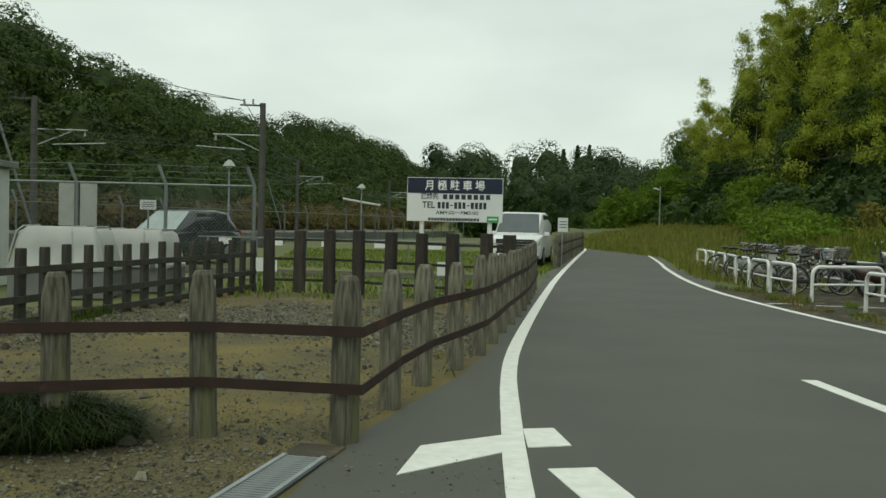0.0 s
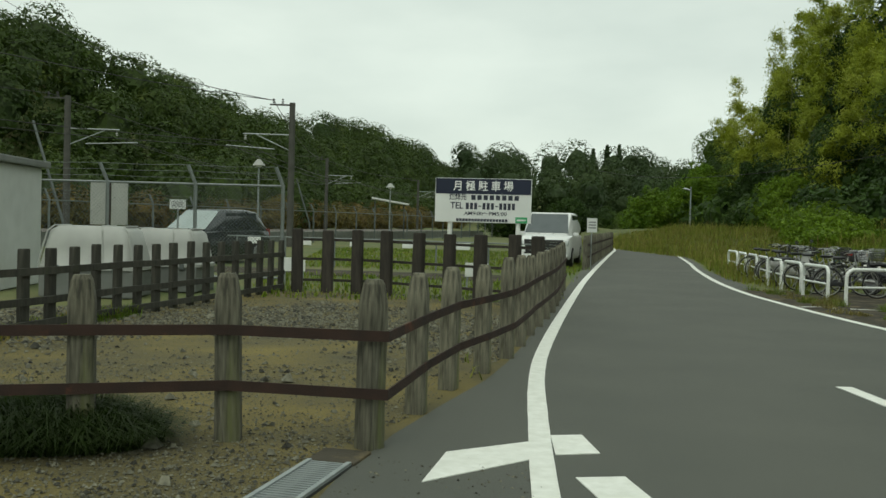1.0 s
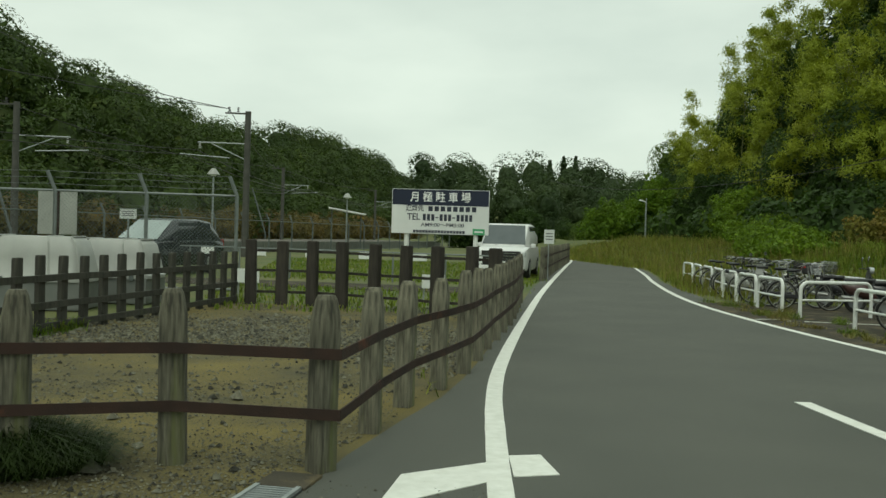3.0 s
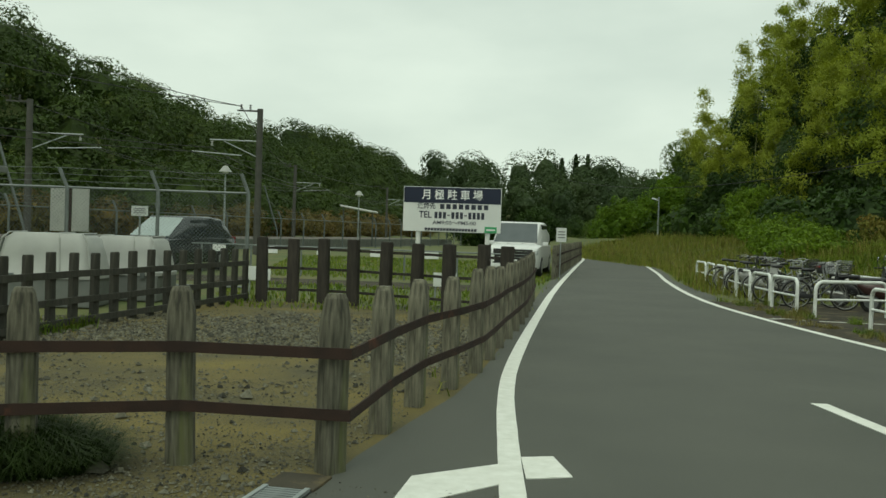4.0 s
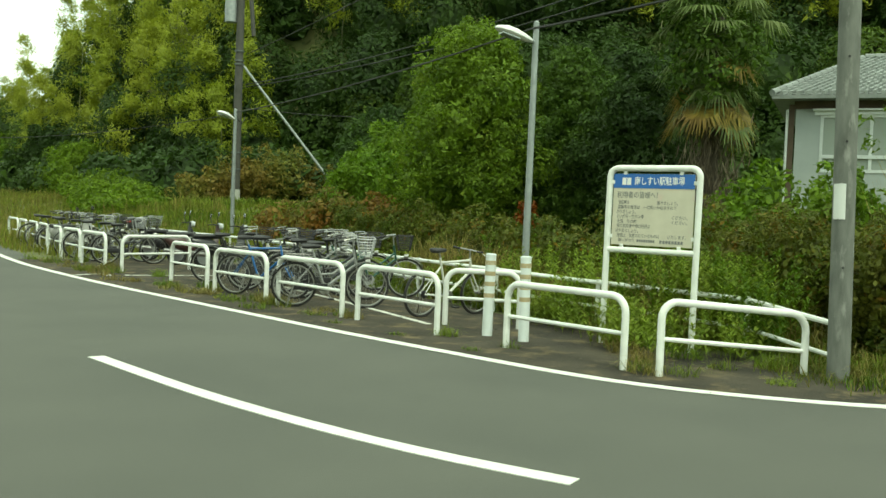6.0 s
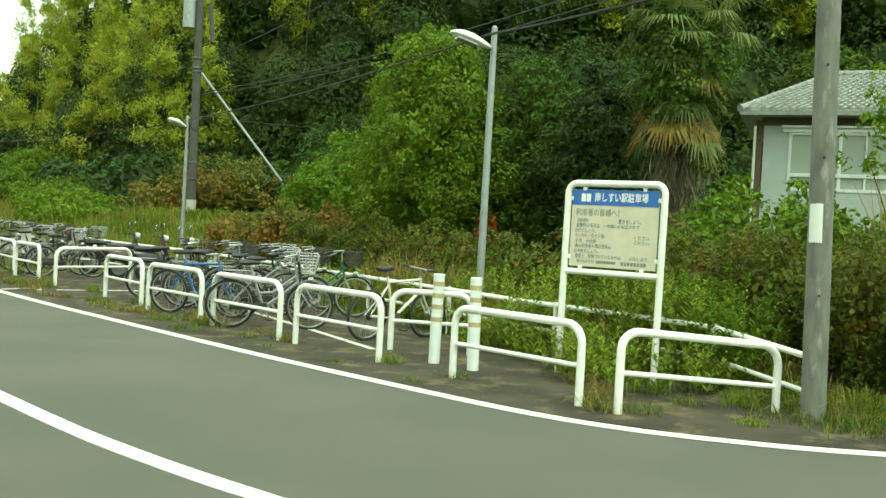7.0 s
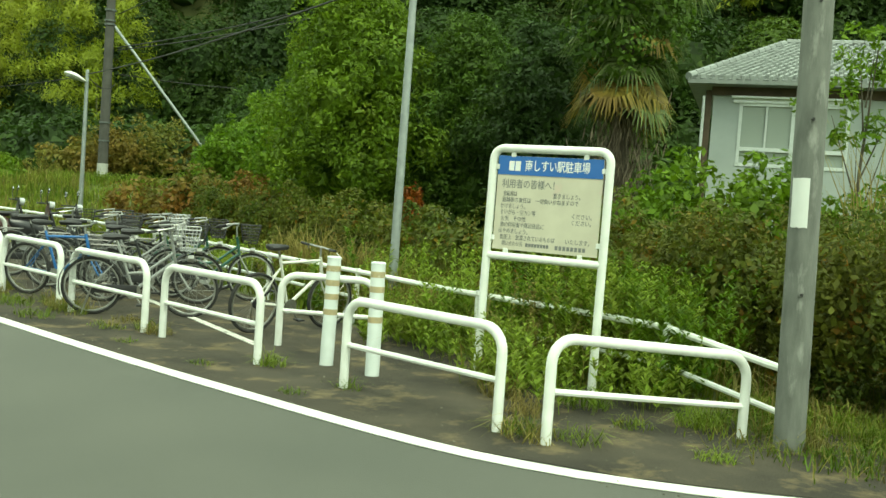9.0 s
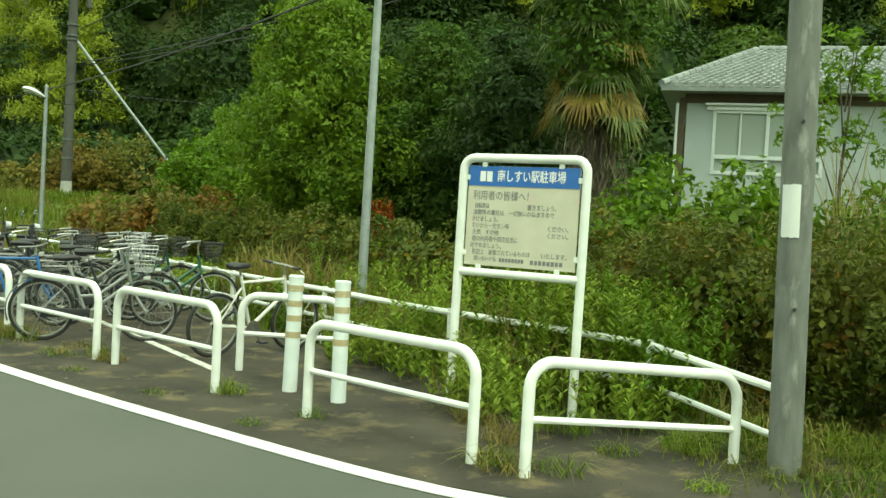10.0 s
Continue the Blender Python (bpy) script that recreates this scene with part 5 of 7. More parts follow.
    def course(p0, p1, q0, q1, rows):
        """Overlapping curved tiles between an eave p0-p1 and a ridge q0-q1."""
        p0, p1, q0, q1 = (Vector(k) for k in (p0, p1, q0, q1))
        for i in range(rows):
            f0, f1 = i / rows, (i + 1) / rows
            a, b = p0.lerp(q0, f0), p1.lerp(q1, f0)
            c, d = p0.lerp(q0, f1), p1.lerp(q1, f1)
            k = max(1, int((b - a).length / 0.22))
            for j in range(k):
                s0, sr, s1 = j / k, (j + 0.36) / k, (j + 1) / k
                up, hi, pan = Vector((0, 0, 0.10)), Vector((0, 0, 0.115)), Vector((0, 0, 0.02))
                e0, er, e1, f0_, fr, f1_ = a.lerp(b, s0), a.lerp(b, sr), a.lerp(b, s1), c.lerp(d, s0), c.lerp(d, sr), c.lerp(d, s1)
                co.extend([e0 + hi, er + hi, fr + up, f0_ + up])
                co.extend([er + hi, er + pan, fr, fr + up])
                co.extend([er + pan, e1 + pan, f1_, fr])
                co.extend([e0 + hi, f0_ + up, f0_, e0 + pan])
                co.extend([e0, er, er + hi, e0 + hi])
    course(A, B, r0, r1, 19)
    course(Dd, A, r0, r0, 19)
    ob = quadmesh("roof_tiles", np.array([tuple(p) for p in co]), ROOF_TILE, roof)
    ob["kind"] = "stuff"
    bm = bmesh.new()
    for a, b in ((r0, r1), (A, r0), (Dd, r0)):
        a, b = Vector(a), Vector(b)
        for i in range(int((b - a).length / 0.3)):
            p = a.lerp(b, i * 0.3 / (b - a).length)
            q = a.lerp(b, (i + 0.97) * 0.3 / (b - a).length)
            cyl(bm, p + Vector((0, 0, 0.07)), q + Vector((0, 0, 0.07)), 0.11, 0.10, 8)
    tagged(part("ridge_tiles", bm, ROOF_TILE, roof), kind="stuff")
    # lower porch roof and gable end standing forward
    bm = bmesh.new()
    v = [bm.verts.new(p) for p in ((5.2, -1.6, 3.25), (9.5, -1.6, 3.25), (9.5, 0.1, 4.05), (5.9, 0.1, 4.05), (5.2, -1.6, 3.12), (9.5, -1.6, 3.12), (9.5, 0.1, 3.9), (5.9, 0.1, 3.9))]
    for f in ((0, 1, 2, 3), (4, 7, 6, 5), (0, 4, 5, 1), (3, 2, 6, 7), (0, 3, 7, 4), (1, 5, 6, 2)):
        bm.faces.new([v[i] for i in f])
    part("porch_roof", bm, ROOF_TILE, th)
    bm = bmesh.new()
    for x in (5.6, 7.4):
        cyl(bm, (x, -1.4, -0.4), (x, -1.4, 3.2), 0.06, 0.06, 8)
    part("porch_posts", bm, BROWN_BOARD, th)


house()
tree(15.6, 4.0, 0.4, 4.7, 0.75, LEAF_LIGHT, "thin young tree with sparse light leaves", 700, 0.065, 7, 30, 0.35, 6)
tree(13.8, 2.6, 0.4, 3.6, 0.7, LEAF_LIGHT, "thin young tree with sparse light leaves", 700, 0.045, 7, 31, 0.35, 6)


# ---- grasses and weeds ----
def scatter(n, xs, ys):
    x, y = RNG.uniform(*xs, n), RNG.uniform(*ys, n)
    return x, y


def grasses():
    x, y = scatter(52000, (9.5, 30), (21, 75))
    e = np.minimum(line_x(RAIL_LINE, np.minimum(y, 29)) + 0.3, line_x(RIGHT_LINE, y) + 0.45)
    keep = (x > e) & (x < e + 11) & (x < 16 + (y - 21) * 0.35)
    x, y = x[keep], y[keep]
    P = np.stack([x, y, gz(x, y)], 1)
    tall = 0.46 + 0.2 * np.sin(x * 1.3 + y * 0.7)
    quad = blades(P, tall, 0.6, 0.014)
    tagged(quadmesh("bank_grass", quad, BANK_GRASS), "tall yellowing grass on the bank beside the lane", "grass", kind="stuff")
    k = RNG.random(len(x)) < 0.22
    tagged(quadmesh("bank_dry_grass", blades(P[k], tall[k] * 1.35, 0.5, 0.012), DRY), "dry straw-coloured grass stems on the bank", "grass", kind="stuff")
    # green strip behind the bicycle yard
    x, y = scatter(50000, (10, 24), (2, 36))
    e = line_x(RAIL_LINE, np.clip(y, 2.4, 29)) - 0.1
    keep = (x > e) & (x < e + 8.5)
    x, y = x[keep], y[keep]
    P = np.stack([x, y, gz(x, y)], 1)
    tagged(quadmesh("verge_grass", blades(P, (0.36 + 0.15 * np.sin(x * 2 + y)) * (0.4 + 0.6 * sstep(3.5, 7, y)), 0.7, 0.005 + 0.008 * sstep(4, 9, y)), GRASS), "green grass behind the low rail", "grass", kind="stuff")
    # long grass round the notice board
    x, y = scatter(8000, (8.6, 12), (2.3, 9))
    e = line_x(RAIL_LINE, np.clip(y, 2.62, 29))
    keep = (x > e - 0.6 + 0.4 * np.sin(y * 2.1) + 0.75 * sstep(4.6, 3.4, y)) & (x < e + 1.5) & ((y < 5.4) | (x > e - 0.1))
    x, y = x[keep], y[keep]
    P = np.stack([x, y, np.maximum(gz(x, y), 0)], 1)
    k = RNG.random(len(x)) < 0.3
    tagged(quadmesh("board_dry_grass", blades(P[k], 0.3 + 0.5 * sstep(2.8, 4.0, y[k]), 1.35, 0.0065), DRY), "dry grass stems round the notice board", "grass", kind="stuff")
    tagged(quadmesh("board_grass", blades(P, (0.5 + 0.2 * np.sin(x * 5 + y * 3)) * (0.35 + 0.65 * sstep(2.8, 4.0, y)), 0.8, 0.006), GRASS), "long yellowish grass round the notice board", "grass", kind="stuff")
    # short grass and litter at the foot of the near utility pole
    x, y = scatter(11000, (8.2, 13), (-1.6, 3.2))
    keep = (x > line_x([(13.4, -1.9), (9.9, 0.3), (8.75, 1.5), (8.62, 2.1), (8.8, 2.6), (9.15, 3.3)], y) + RNG.normal(0, 0.14, len(x)))
    x, y = x[keep], y[keep]
    P = np.stack([x, y, np.zeros(len(x)) - 0.01], 1)
    k = RNG.random(len(x)) < 0.35
    tagged(quadmesh("pole_foot_grass", blades(P, 0.14 + 0.06 * np.sin(x * 4 + y * 5), 1.1, 0.005), GRASS), "short patchy grass at the foot of the utility pole", "grass", kind="stuff")
    tagged(quadmesh("pole_foot_straw", blades(P[k], np.full(k.sum(), 0.2), 1.6, 0.004), DRY), "dry straw at the foot of the utility pole", "grass", kind="stuff")
    # field on the railway side
    x, y = scatter(30000, (-12, 9), (16, 48))
    keep = (x < line_x(LEFT_LINE, y) - 0.45) & ~((y > 21.8) & (y < 27.8) & (np.abs(y - 25.3 + 0.2 * x) < 1.9)) & (x > -3.2 + (y < 19) * 0.4)
    x, y = x[keep], y[keep]
    P = np.stack([x, y, gz(x, y)], 1)
    tagged(quadmesh("field_grass", blades(P, np.full(len(x), 0.14), 0.7, 0.014), GRASS), "short green grass of the field behind the fence", "grass", kind="stuff")
    x, y = scatter(9000, (0, 16), (7, 60))
    d = line_x(LEFT_LINE, y) - x
    keep = (d > 0.14) & (d < 0.9) & (np.sin(y * 1.9) + np.sin(y * 0.83 + 1) > 0.1) & ((y > 10) | (d > 0.4))
    x, y = x[keep], y[keep]
    P = np.stack([x, y, np.full(len(x), -0.02)], 1)
    tagged(quadmesh("fence_foot_grass", blades(P, np.full(len(x), 0.16), 0.8, 0.009), GRASS), "thin grass along the foot of the fence", "grass", kind="stuff")
    x, y = lerp_line([tuple(p) for p in SIDE[:11]], 1500).T
    x, y = x + RNG.normal(0, 0.16, 1500), y + 0.05 + RNG.normal(0, 0.16, 1500)
    keep = np.sin(x * 2.3 + 0.5) + np.sin(y * 1.7) > 0.1
    x, y = x[keep], y[keep]
    tagged(quadmesh("side_fence_grass", blades(np.stack([x, y, np.zeros(len(x))], 1), np.full(len(x), 0.2), 0.8, 0.008), GRASS), "green grass at the foot of the low fence", "grass", kind="stuff")


grasses()


def grass_tuft(name, x, y, rx, ry, h, n, material, label, lean=1.1, width=0.006):
    a = RNG.uniform(0, 2 * np.pi, n)
    r = np.sqrt(RNG.random(n))
    P = np.stack([x + rx * r * np.cos(a), y + ry * r * np.sin(a), np.zeros(n)], 1)
    ob = quadmesh(name, blades(P, h * (1.05 - 0.55 * r ** 2), lean, width), material)
    return tagged(ob, label, "grass tuft", kind="stuff")


grass_tuft("lily_turf", -2.72, 4.66, 0.78, 0.45, 0.40, 14000, TUFT, "dark green arching tuft of grass at the fence", 1.6, 0.0034)
grass_tuft("lily_turf", -3.9, 4.9, 0.75, 0.5, 0.42, 8000, TUFT, "dark green arching tuft of grass at the fence", 1.5, 0.0045)


def leafy_weeds(name, pts, h, label, material=WEED, stems=10, leaf=0.045, spread=0.28):
    """Upright stems set with narrow leaves."""
    co = []
    for x, y in pts:
        g = max(0.0, float(gz(x, y)))
        for s in range(stems):
            a, d = RNG.uniform(0, 2 * np.pi), RNG.uniform(0, spread)
            hh = h * RNG.uniform(0.55, 1.15)
            bx, by = x + d * math.cos(a), y + d * math.sin(a)
            n = int(22 * hh / 0.6) + 4
            zz = np.sort(RNG.uniform(0.12, 1, n)) * hh
            b = RNG.uniform(0, 2 * np.pi, n)
            out = np.stack([np.cos(b), np.sin(b), np.full(n, 0.95)], 1)
            ln = leaf * (1.5 - 0.8 * zz / hh)[:, None]
            B = np.stack([bx + math.cos(a) * 0.25 * zz, by + math.sin(a) * 0.25 * zz, g + zz], 1)
            T = B + unit(out) * ln * 2
            w = np.stack([-np.sin(b), np.cos(b), np.zeros(n)], 1) * ln * 0.32
            M = (B + T) / 2
            T[:, 2] -= 0.02
            q = np.empty((n, 4, 3))
            q[:, 0], q[:, 1], q[:, 2], q[:, 3] = B, M + w, T, M - w
            co.append(q.reshape(-1, 3))
            st = np.array([[bx - 0.004, by, g], [bx + 0.004, by, g], [bx + math.cos(a) * 0.25 * hh + 0.002, by + math.sin(a) * 0.25 * hh, g + hh], [bx + math.cos(a) * 0.25 * hh - 0.002, by + math.sin(a) * 0.25 * hh, g + hh]])
            co.append(st)
    return tagged(quadmesh(name, np.concatenate(co), material), label, "weeds", kind="stuff")


def rail_offset_points(n, y0, y1, lo, hi):
    y = RNG.uniform(y0, y1, n * 3)
    y = y[np.sin(y * 3.1 + lo * 9) + np.sin(y * 1.37 + hi) > 0.15][:n]
    n = len(y)
    return list(zip(line_x(RAIL_LINE, y) + RNG.uniform(lo, hi, n), y))


leafy_weeds("rail_weeds", rail_offset_points(62, 2.9, 8.4, 0.0, 1.4), 0.98, "lush green leafy weeds growing through the low rail", stems=8, leaf=0.055)
leafy_weeds("rail_weeds", rail_offset_points(60, 8.0, 15, 0.0, 1.4), 0.6, "lush green leafy weeds growing through the low rail", stems=6, leaf=0.058)
leafy_weeds("board_weeds", [(9.35 + RNG.normal(0, 0.28), 4.6 + RNG.normal(0, 0.6)) for _ in range(16)] + [(10.05 + RNG.normal(0, 0.2), 6.5 + RNG.normal(0, 0.3)) for _ in range(12)], 0.55, "green leafy weeds round the notice board posts", stems=8)
leafy_weeds("light_weeds", rail_offset_points(40, 3.6, 9.0, -0.25, 1.3), 1.12, "pale green tall weeds behind the low rail", LEAF_LIGHT, 6, 0.05)
for cx, cy, n, h in ((11.6, 9.3, 900, 1.1), (12.1, 10.6, 700, 1.2), (11.2, 8.2, 500, 0.9), (12.6, 11.8, 500, 1.1)):
    grass_tuft("dry_grass_tuft", cx, cy, 0.45, 0.45, h, n, DRY, "dry straw-coloured grass tuft behind the rail", 0.7, 0.008)
for cx, cy, h, n, mt in ((7.78, 3.8, 0.22, 90, GRASS), (7.75, 3.65, 0.3, 60, DRY), (7.95, 3.4, 0.2, 60, GRASS), (7.95, 6.6, 0.17, 120, WEED), (7.85, 5.5, 0.12, 60, GRASS), (8.05, 8.5, 0.2, 90, DRY), (8.1, 8.75, 0.16, 90, GRASS),
                         (8.1, 10.4, 0.2, 140, GRASS), (8.2, 10.8, 0.24, 120, DRY), (8.35, 12.5, 0.22, 160, GRASS), (8.6, 13.2, 0.2, 120, GRASS), (9.0, 15.6, 0.22, 160, WEED), (9.1, 17.9, 0.25, 160, DRY), (9.4, 20.0, 0.25, 160, GRASS),
                         (9.2, 3.1, 0.26, 150, WEED), (9.45, 2.55, 0.18, 150, GRASS), (9.25, 2.3, 0.22, 110, DRY), (8.7, 3.4, 0.14, 70, GRASS), (9.0, 4.0, 0.28, 130, GRASS), (9.2, 5.0, 0.34, 160, DRY), (7.45, 6.9, 0.07, 50, GRASS),
                         (7.35, 5.6, 0.07, 50, WEED), (7.5, 8.2, 0.07, 40, GRASS), (8.35, 2.6, 0.12, 90, WEED), (9.75, 2.0, 0.28, 190, GRASS), (10.2, 1.4, 0.3, 200, WEED), (8.75, 4.6, 0.3, 140, DRY), (8.35, 4.1, 0.24, 120, DRY)):
    grass_tuft("weed_tuft", cx, cy, 0.08 + h * 0.3, 0.10 + h * 0.4, h * 1.1, n, mt, "small grass tuft growing from cracked asphalt", 1.7, 0.0035)

grass_tuft("pale_reeds", 13.9, 3.2, 0.55, 0.8, 3.0, 190, DRY, "tall pale dry reeds behind the hedge", 0.3, 0.010)
grass_tuft("pale_reeds", 14.3, 2.2, 0.5, 0.6, 2.7, 120, DRY, "tall pale dry reeds behind the hedge", 0.3, 0.010)
leafy_weeds("yellow_weeds", rail_offset_points(26, 3.2, 8.2, -0.2, 0.9), 0.8, "yellowing leafy weeds behind the low rail", DRY, 5, 0.04)
bushes("rust_shrub", [(16.0, 12.3, 1.75), (16.2, 12.5, 1.7)], 0.4, 0.9, 1.1, leafmat("rust_leaf", (0.26, 0.09, 0.035), (0.17, 0.075, 0.03), None), "rust-red shrub behind the hedge", "shrub", 0.32, 420, 0.05)
for k in range(34):
    cy = RNG.uniform(7.5, 22)
    cx = float(line_x(RIGHT_LINE, cy)) + 0.78 + RNG.normal(0, 0.16)
    h = RNG.uniform(0.08, 0.24)
    grass_tuft("weed_tuft", cx, cy, 0.1 + h * 0.5, 0.18 + h * 0.8, h, int(30 + 80 * h / 0.24), (GRASS, DRY, DRY)[k % 3], "small grass tuft at the foot of the barriers", 1.6, 0.005)


# ---- railway side: shed, storage boxes, chain-link fences, masts, lamps ----
def shed():
    th = thing("shed", "white prefabricated shed with a thin flat roof", "shed", pose(-8.78, 17.3, 0))
    bm = bmesh.new()
    box(bm, 2.6, 2.4, 2.36, Matrix.Translation((0, 0, 1.18)), 0.02)
    part("wall_shell", bm, mat("shed_panel", (0.56, 0.58, 0.56), (0.48, 0.50, 0.48), rough=0.6, scale=2), th)
    bm = bmesh.new()
    box(bm, 2.85, 2.65, 0.13, Matrix.Translation((0.02, 0, 2.43)), 0.02)
    part("roof", bm, GREY_PLASTIC, th, "pale grey flat roof")
    for x in (-0.9, -0.3, 0.3, 0.9):
        bm = bmesh.new()
        box(bm, 0.03, 0.02, 2.3, Matrix.Translation((x, -1.21, 1.18)))
        part("panel_joint", bm, GREY_PLASTIC, th)


shed()


def storage_box(x, y, rz, w, d, h):
    th = thing("storage_box", "white moulded plastic storage box with grey base", "storage box", pose(x, y, 0, 0, 0, rz), "storage boxes behind the low fence")
    bm = bmesh.new()
    box(bm, w * 0.98, d * 0.98, 0.5, Matrix.Translation((0, 0, 0.25)), 0.03)
    part("base", bm, GREY_PLASTIC, th)
    bm = bmesh.new()
    levels = ((0.48, 1.04), (0.54, 1.04), (0.56, 1.0), (h * 0.72, 0.91), (h * 0.93, 0.83), (h, 0.70))
    rings = []
    for z, k in levels:
        a, b, c = w / 2 * k, d / 2 * (k * 0.9 + 0.1), 0.16
        ring = []
        for sx, sy, a0 in ((1, 1, 0), (-1, 1, 90), (-1, -1, 180), (1, -1, 270)):
            for j in range(5):
                t = radians(a0 + j * 22.5)
                ring.append(bm.verts.new((sx * (a - c) + c * math.cos(t), sy * (b - c) + c * math.sin(t), z)))
        rings.append(ring)
    for A, B in zip(rings[:-1], rings[1:]):
        for j in range(20):
            bm.faces.new((A[j], A[(j + 1) % 20], B[(j + 1) % 20], B[j]))
    bm.faces.new(rings[-1])
    bm.faces.new(rings[0][::-1])
    part("lid", bm, WHITE_PLASTIC, th, smooth=True)
    for s in (-0.5, 0.18, 0.5):
        bm = bmesh.new()
        f = s * w
        tube(bm, [(f * 0.98, -d / 2 * 1.01, 0.56), (f * 0.9, -d / 2 * 0.925, h * 0.72), (f * 0.83, -d / 2 * 0.855, h * 0.93), (f * 0.72, -d / 2 * 0.72, h * 1.005), (f * 0.72, d / 2 * 0.6, h * 1.005)], 0.014, 6)
        part("rib", bm, WHITE_PLASTIC, th)
    for s in (-0.3, 0.3):
        bm = bmesh.new()
        box(bm, 0.09, 0.04, 0.12, Matrix.Translation((s * w, -d / 2 * 1.04, 0.5)), 0.008)
        part("latch", bm, GALV_DARK, th)


storage_box(-5.55, 15.75, -4, 1.68, 1.1, 1.24)
storage_box(-4.6, 17.4, -10, 1.42, 1.05, 1.2)


def chain_link(name, label, pts, h, arm, mesh_step, wire_w, post_r, post_mat, lean, mesh_top=None):
    """Posts with bent barbed-wire arms, top and bottom rails, and a woven mesh of crossing wires."""
    th = thing(name, label, "chain-link fence")
    pts = [Vector((x, y, 0)) for x, y in pts]
    mt = mesh_top or h
    ribbons = []
    for i, p in enumerate(pts):
        bm = bmesh.new()
        z0 = float(gz(p.x, p.y))
        tube(bm, [(p.x, p.y, z0 - 0.2), (p.x, p.y, h), (p.x + lean[0], p.y + lean[1], h + arm)], post_r, 8)
        part("post", bm, post_mat, th, smooth=True)
    for a, b in zip(pts[:-1], pts[1:]):
        d = (b - a)
        L = d.length
        d = d.normalized()
        for z in (mt, 0.12):
            bm = bmesh.new()
            tube(bm, [a + Vector((0, 0, z)), b + Vector((0, 0, z))], post_r * 0.7, 6)
            part("rail", bm, post_mat, th)
        for j in (0.35, 0.68, 1.0):
            bm = bmesh.new()
            o = Vector((lean[0] * j, lean[1] * j, h + arm * j))
            tube(bm, [a + o, (a + b) / 2 + o - Vector((0, 0, 0.02)), b + o], 0.006, 4)
            part("barbed_wire", bm, GALV_DARK, th)
        H = mt - 0.12
        s = -H
        while s < L:
            for sign in (1, -1):
                u0, u1, z0, z1 = s, s + H, 0.12, mt
                if sign < 0:
                    z0, z1 = z1, z0
                if u0 < 0:
                    z0 += (z1 - z0) * (-u0 / H)
                    u0 = 0
                if u1 > L:
                    z1 -= (z1 - z0) * ((u1 - L) / max(u1 - u0, 1e-3))
                    u1 = L
                if u1 - u0 > 0.02:
                    p, q = a + d * u0 + Vector((0, 0, z0)), a + d * u1 + Vector((0, 0, z1))
                    w = Vector((0, 0, wire_w))
                    ribbons += [p - w, q - w, q + w, p + w]
            s += mesh_step
    ob = quadmesh("wire_mesh", np.array([tuple(p) for p in ribbons]), GALV_DARK, th)
    ob["kind"] = "stuff"


chain_link("chain_link_fence", "tall galvanised chain-link fence with barbed wire arms", [(-8.5, 20.2), (-6.6, 20.1), (-4.65, 20.0), (-2.7, 19.9)], 2.18, 0.42, 0.085, 0.0035, 0.042, WORN_GALV, (-0.16, -0.05))
FAR_FENCE = [tuple(p) for p in lerp_line([(-20, 30), (-13.3, 38), (-6, 55), (2.9, 76), (13, 104)], 26)]
chain_link("railway_fence", "long chain-link fence along the railway", FAR_FENCE, 1.95, 0.45, 0.32, 0.006, 0.05, GALV_DARK, (-0.2, 0.1))


def trackside():
    line = lerp_line([(-26, 27), (-15.5, 40), (-8.2, 57), (0.5, 78), (12, 110)], 24)
    V, F = [], []
    for x, y in line:
        g = float(gz(x, y))
        V += [(x, y, g - 0.2), (x, y, 0.6), (x - 0.3, y + 0.15, 0.6), (x - 0.3, y + 0.15, g - 0.2)]
    for i in range(len(line) - 1):
        a = i * 4
        F += [(a + j, a + 4 + j, a + 5 + j, a + 1 + j) for j in range(3)]
    tagged(meshpart("wall_trackside", V, F, CONCRETE), "low pale concrete wall beside the railway", "wall", kind="structure")
    V, F = [], []
    for x, y in line:
        V += [(x - 0.35, y + 0.2, 0.5), (x - 9, y + 5, 0.5), (x - 9.3, y + 5.2, -0.2)]
    for i in range(len(line) - 1):
        a = i * 3
        F += [(a, a + 3, a + 4, a + 1), (a + 1, a + 4, a + 5, a + 2)]
    tagged(meshpart("track_bed", V, F, mat("ballast", (0.15, 0.13, 0.11), (0.09, 0.08, 0.07), rough=0.95, scale=8)), "brown stone ballast of the railway bed", "track bed", kind="structure")


trackside()


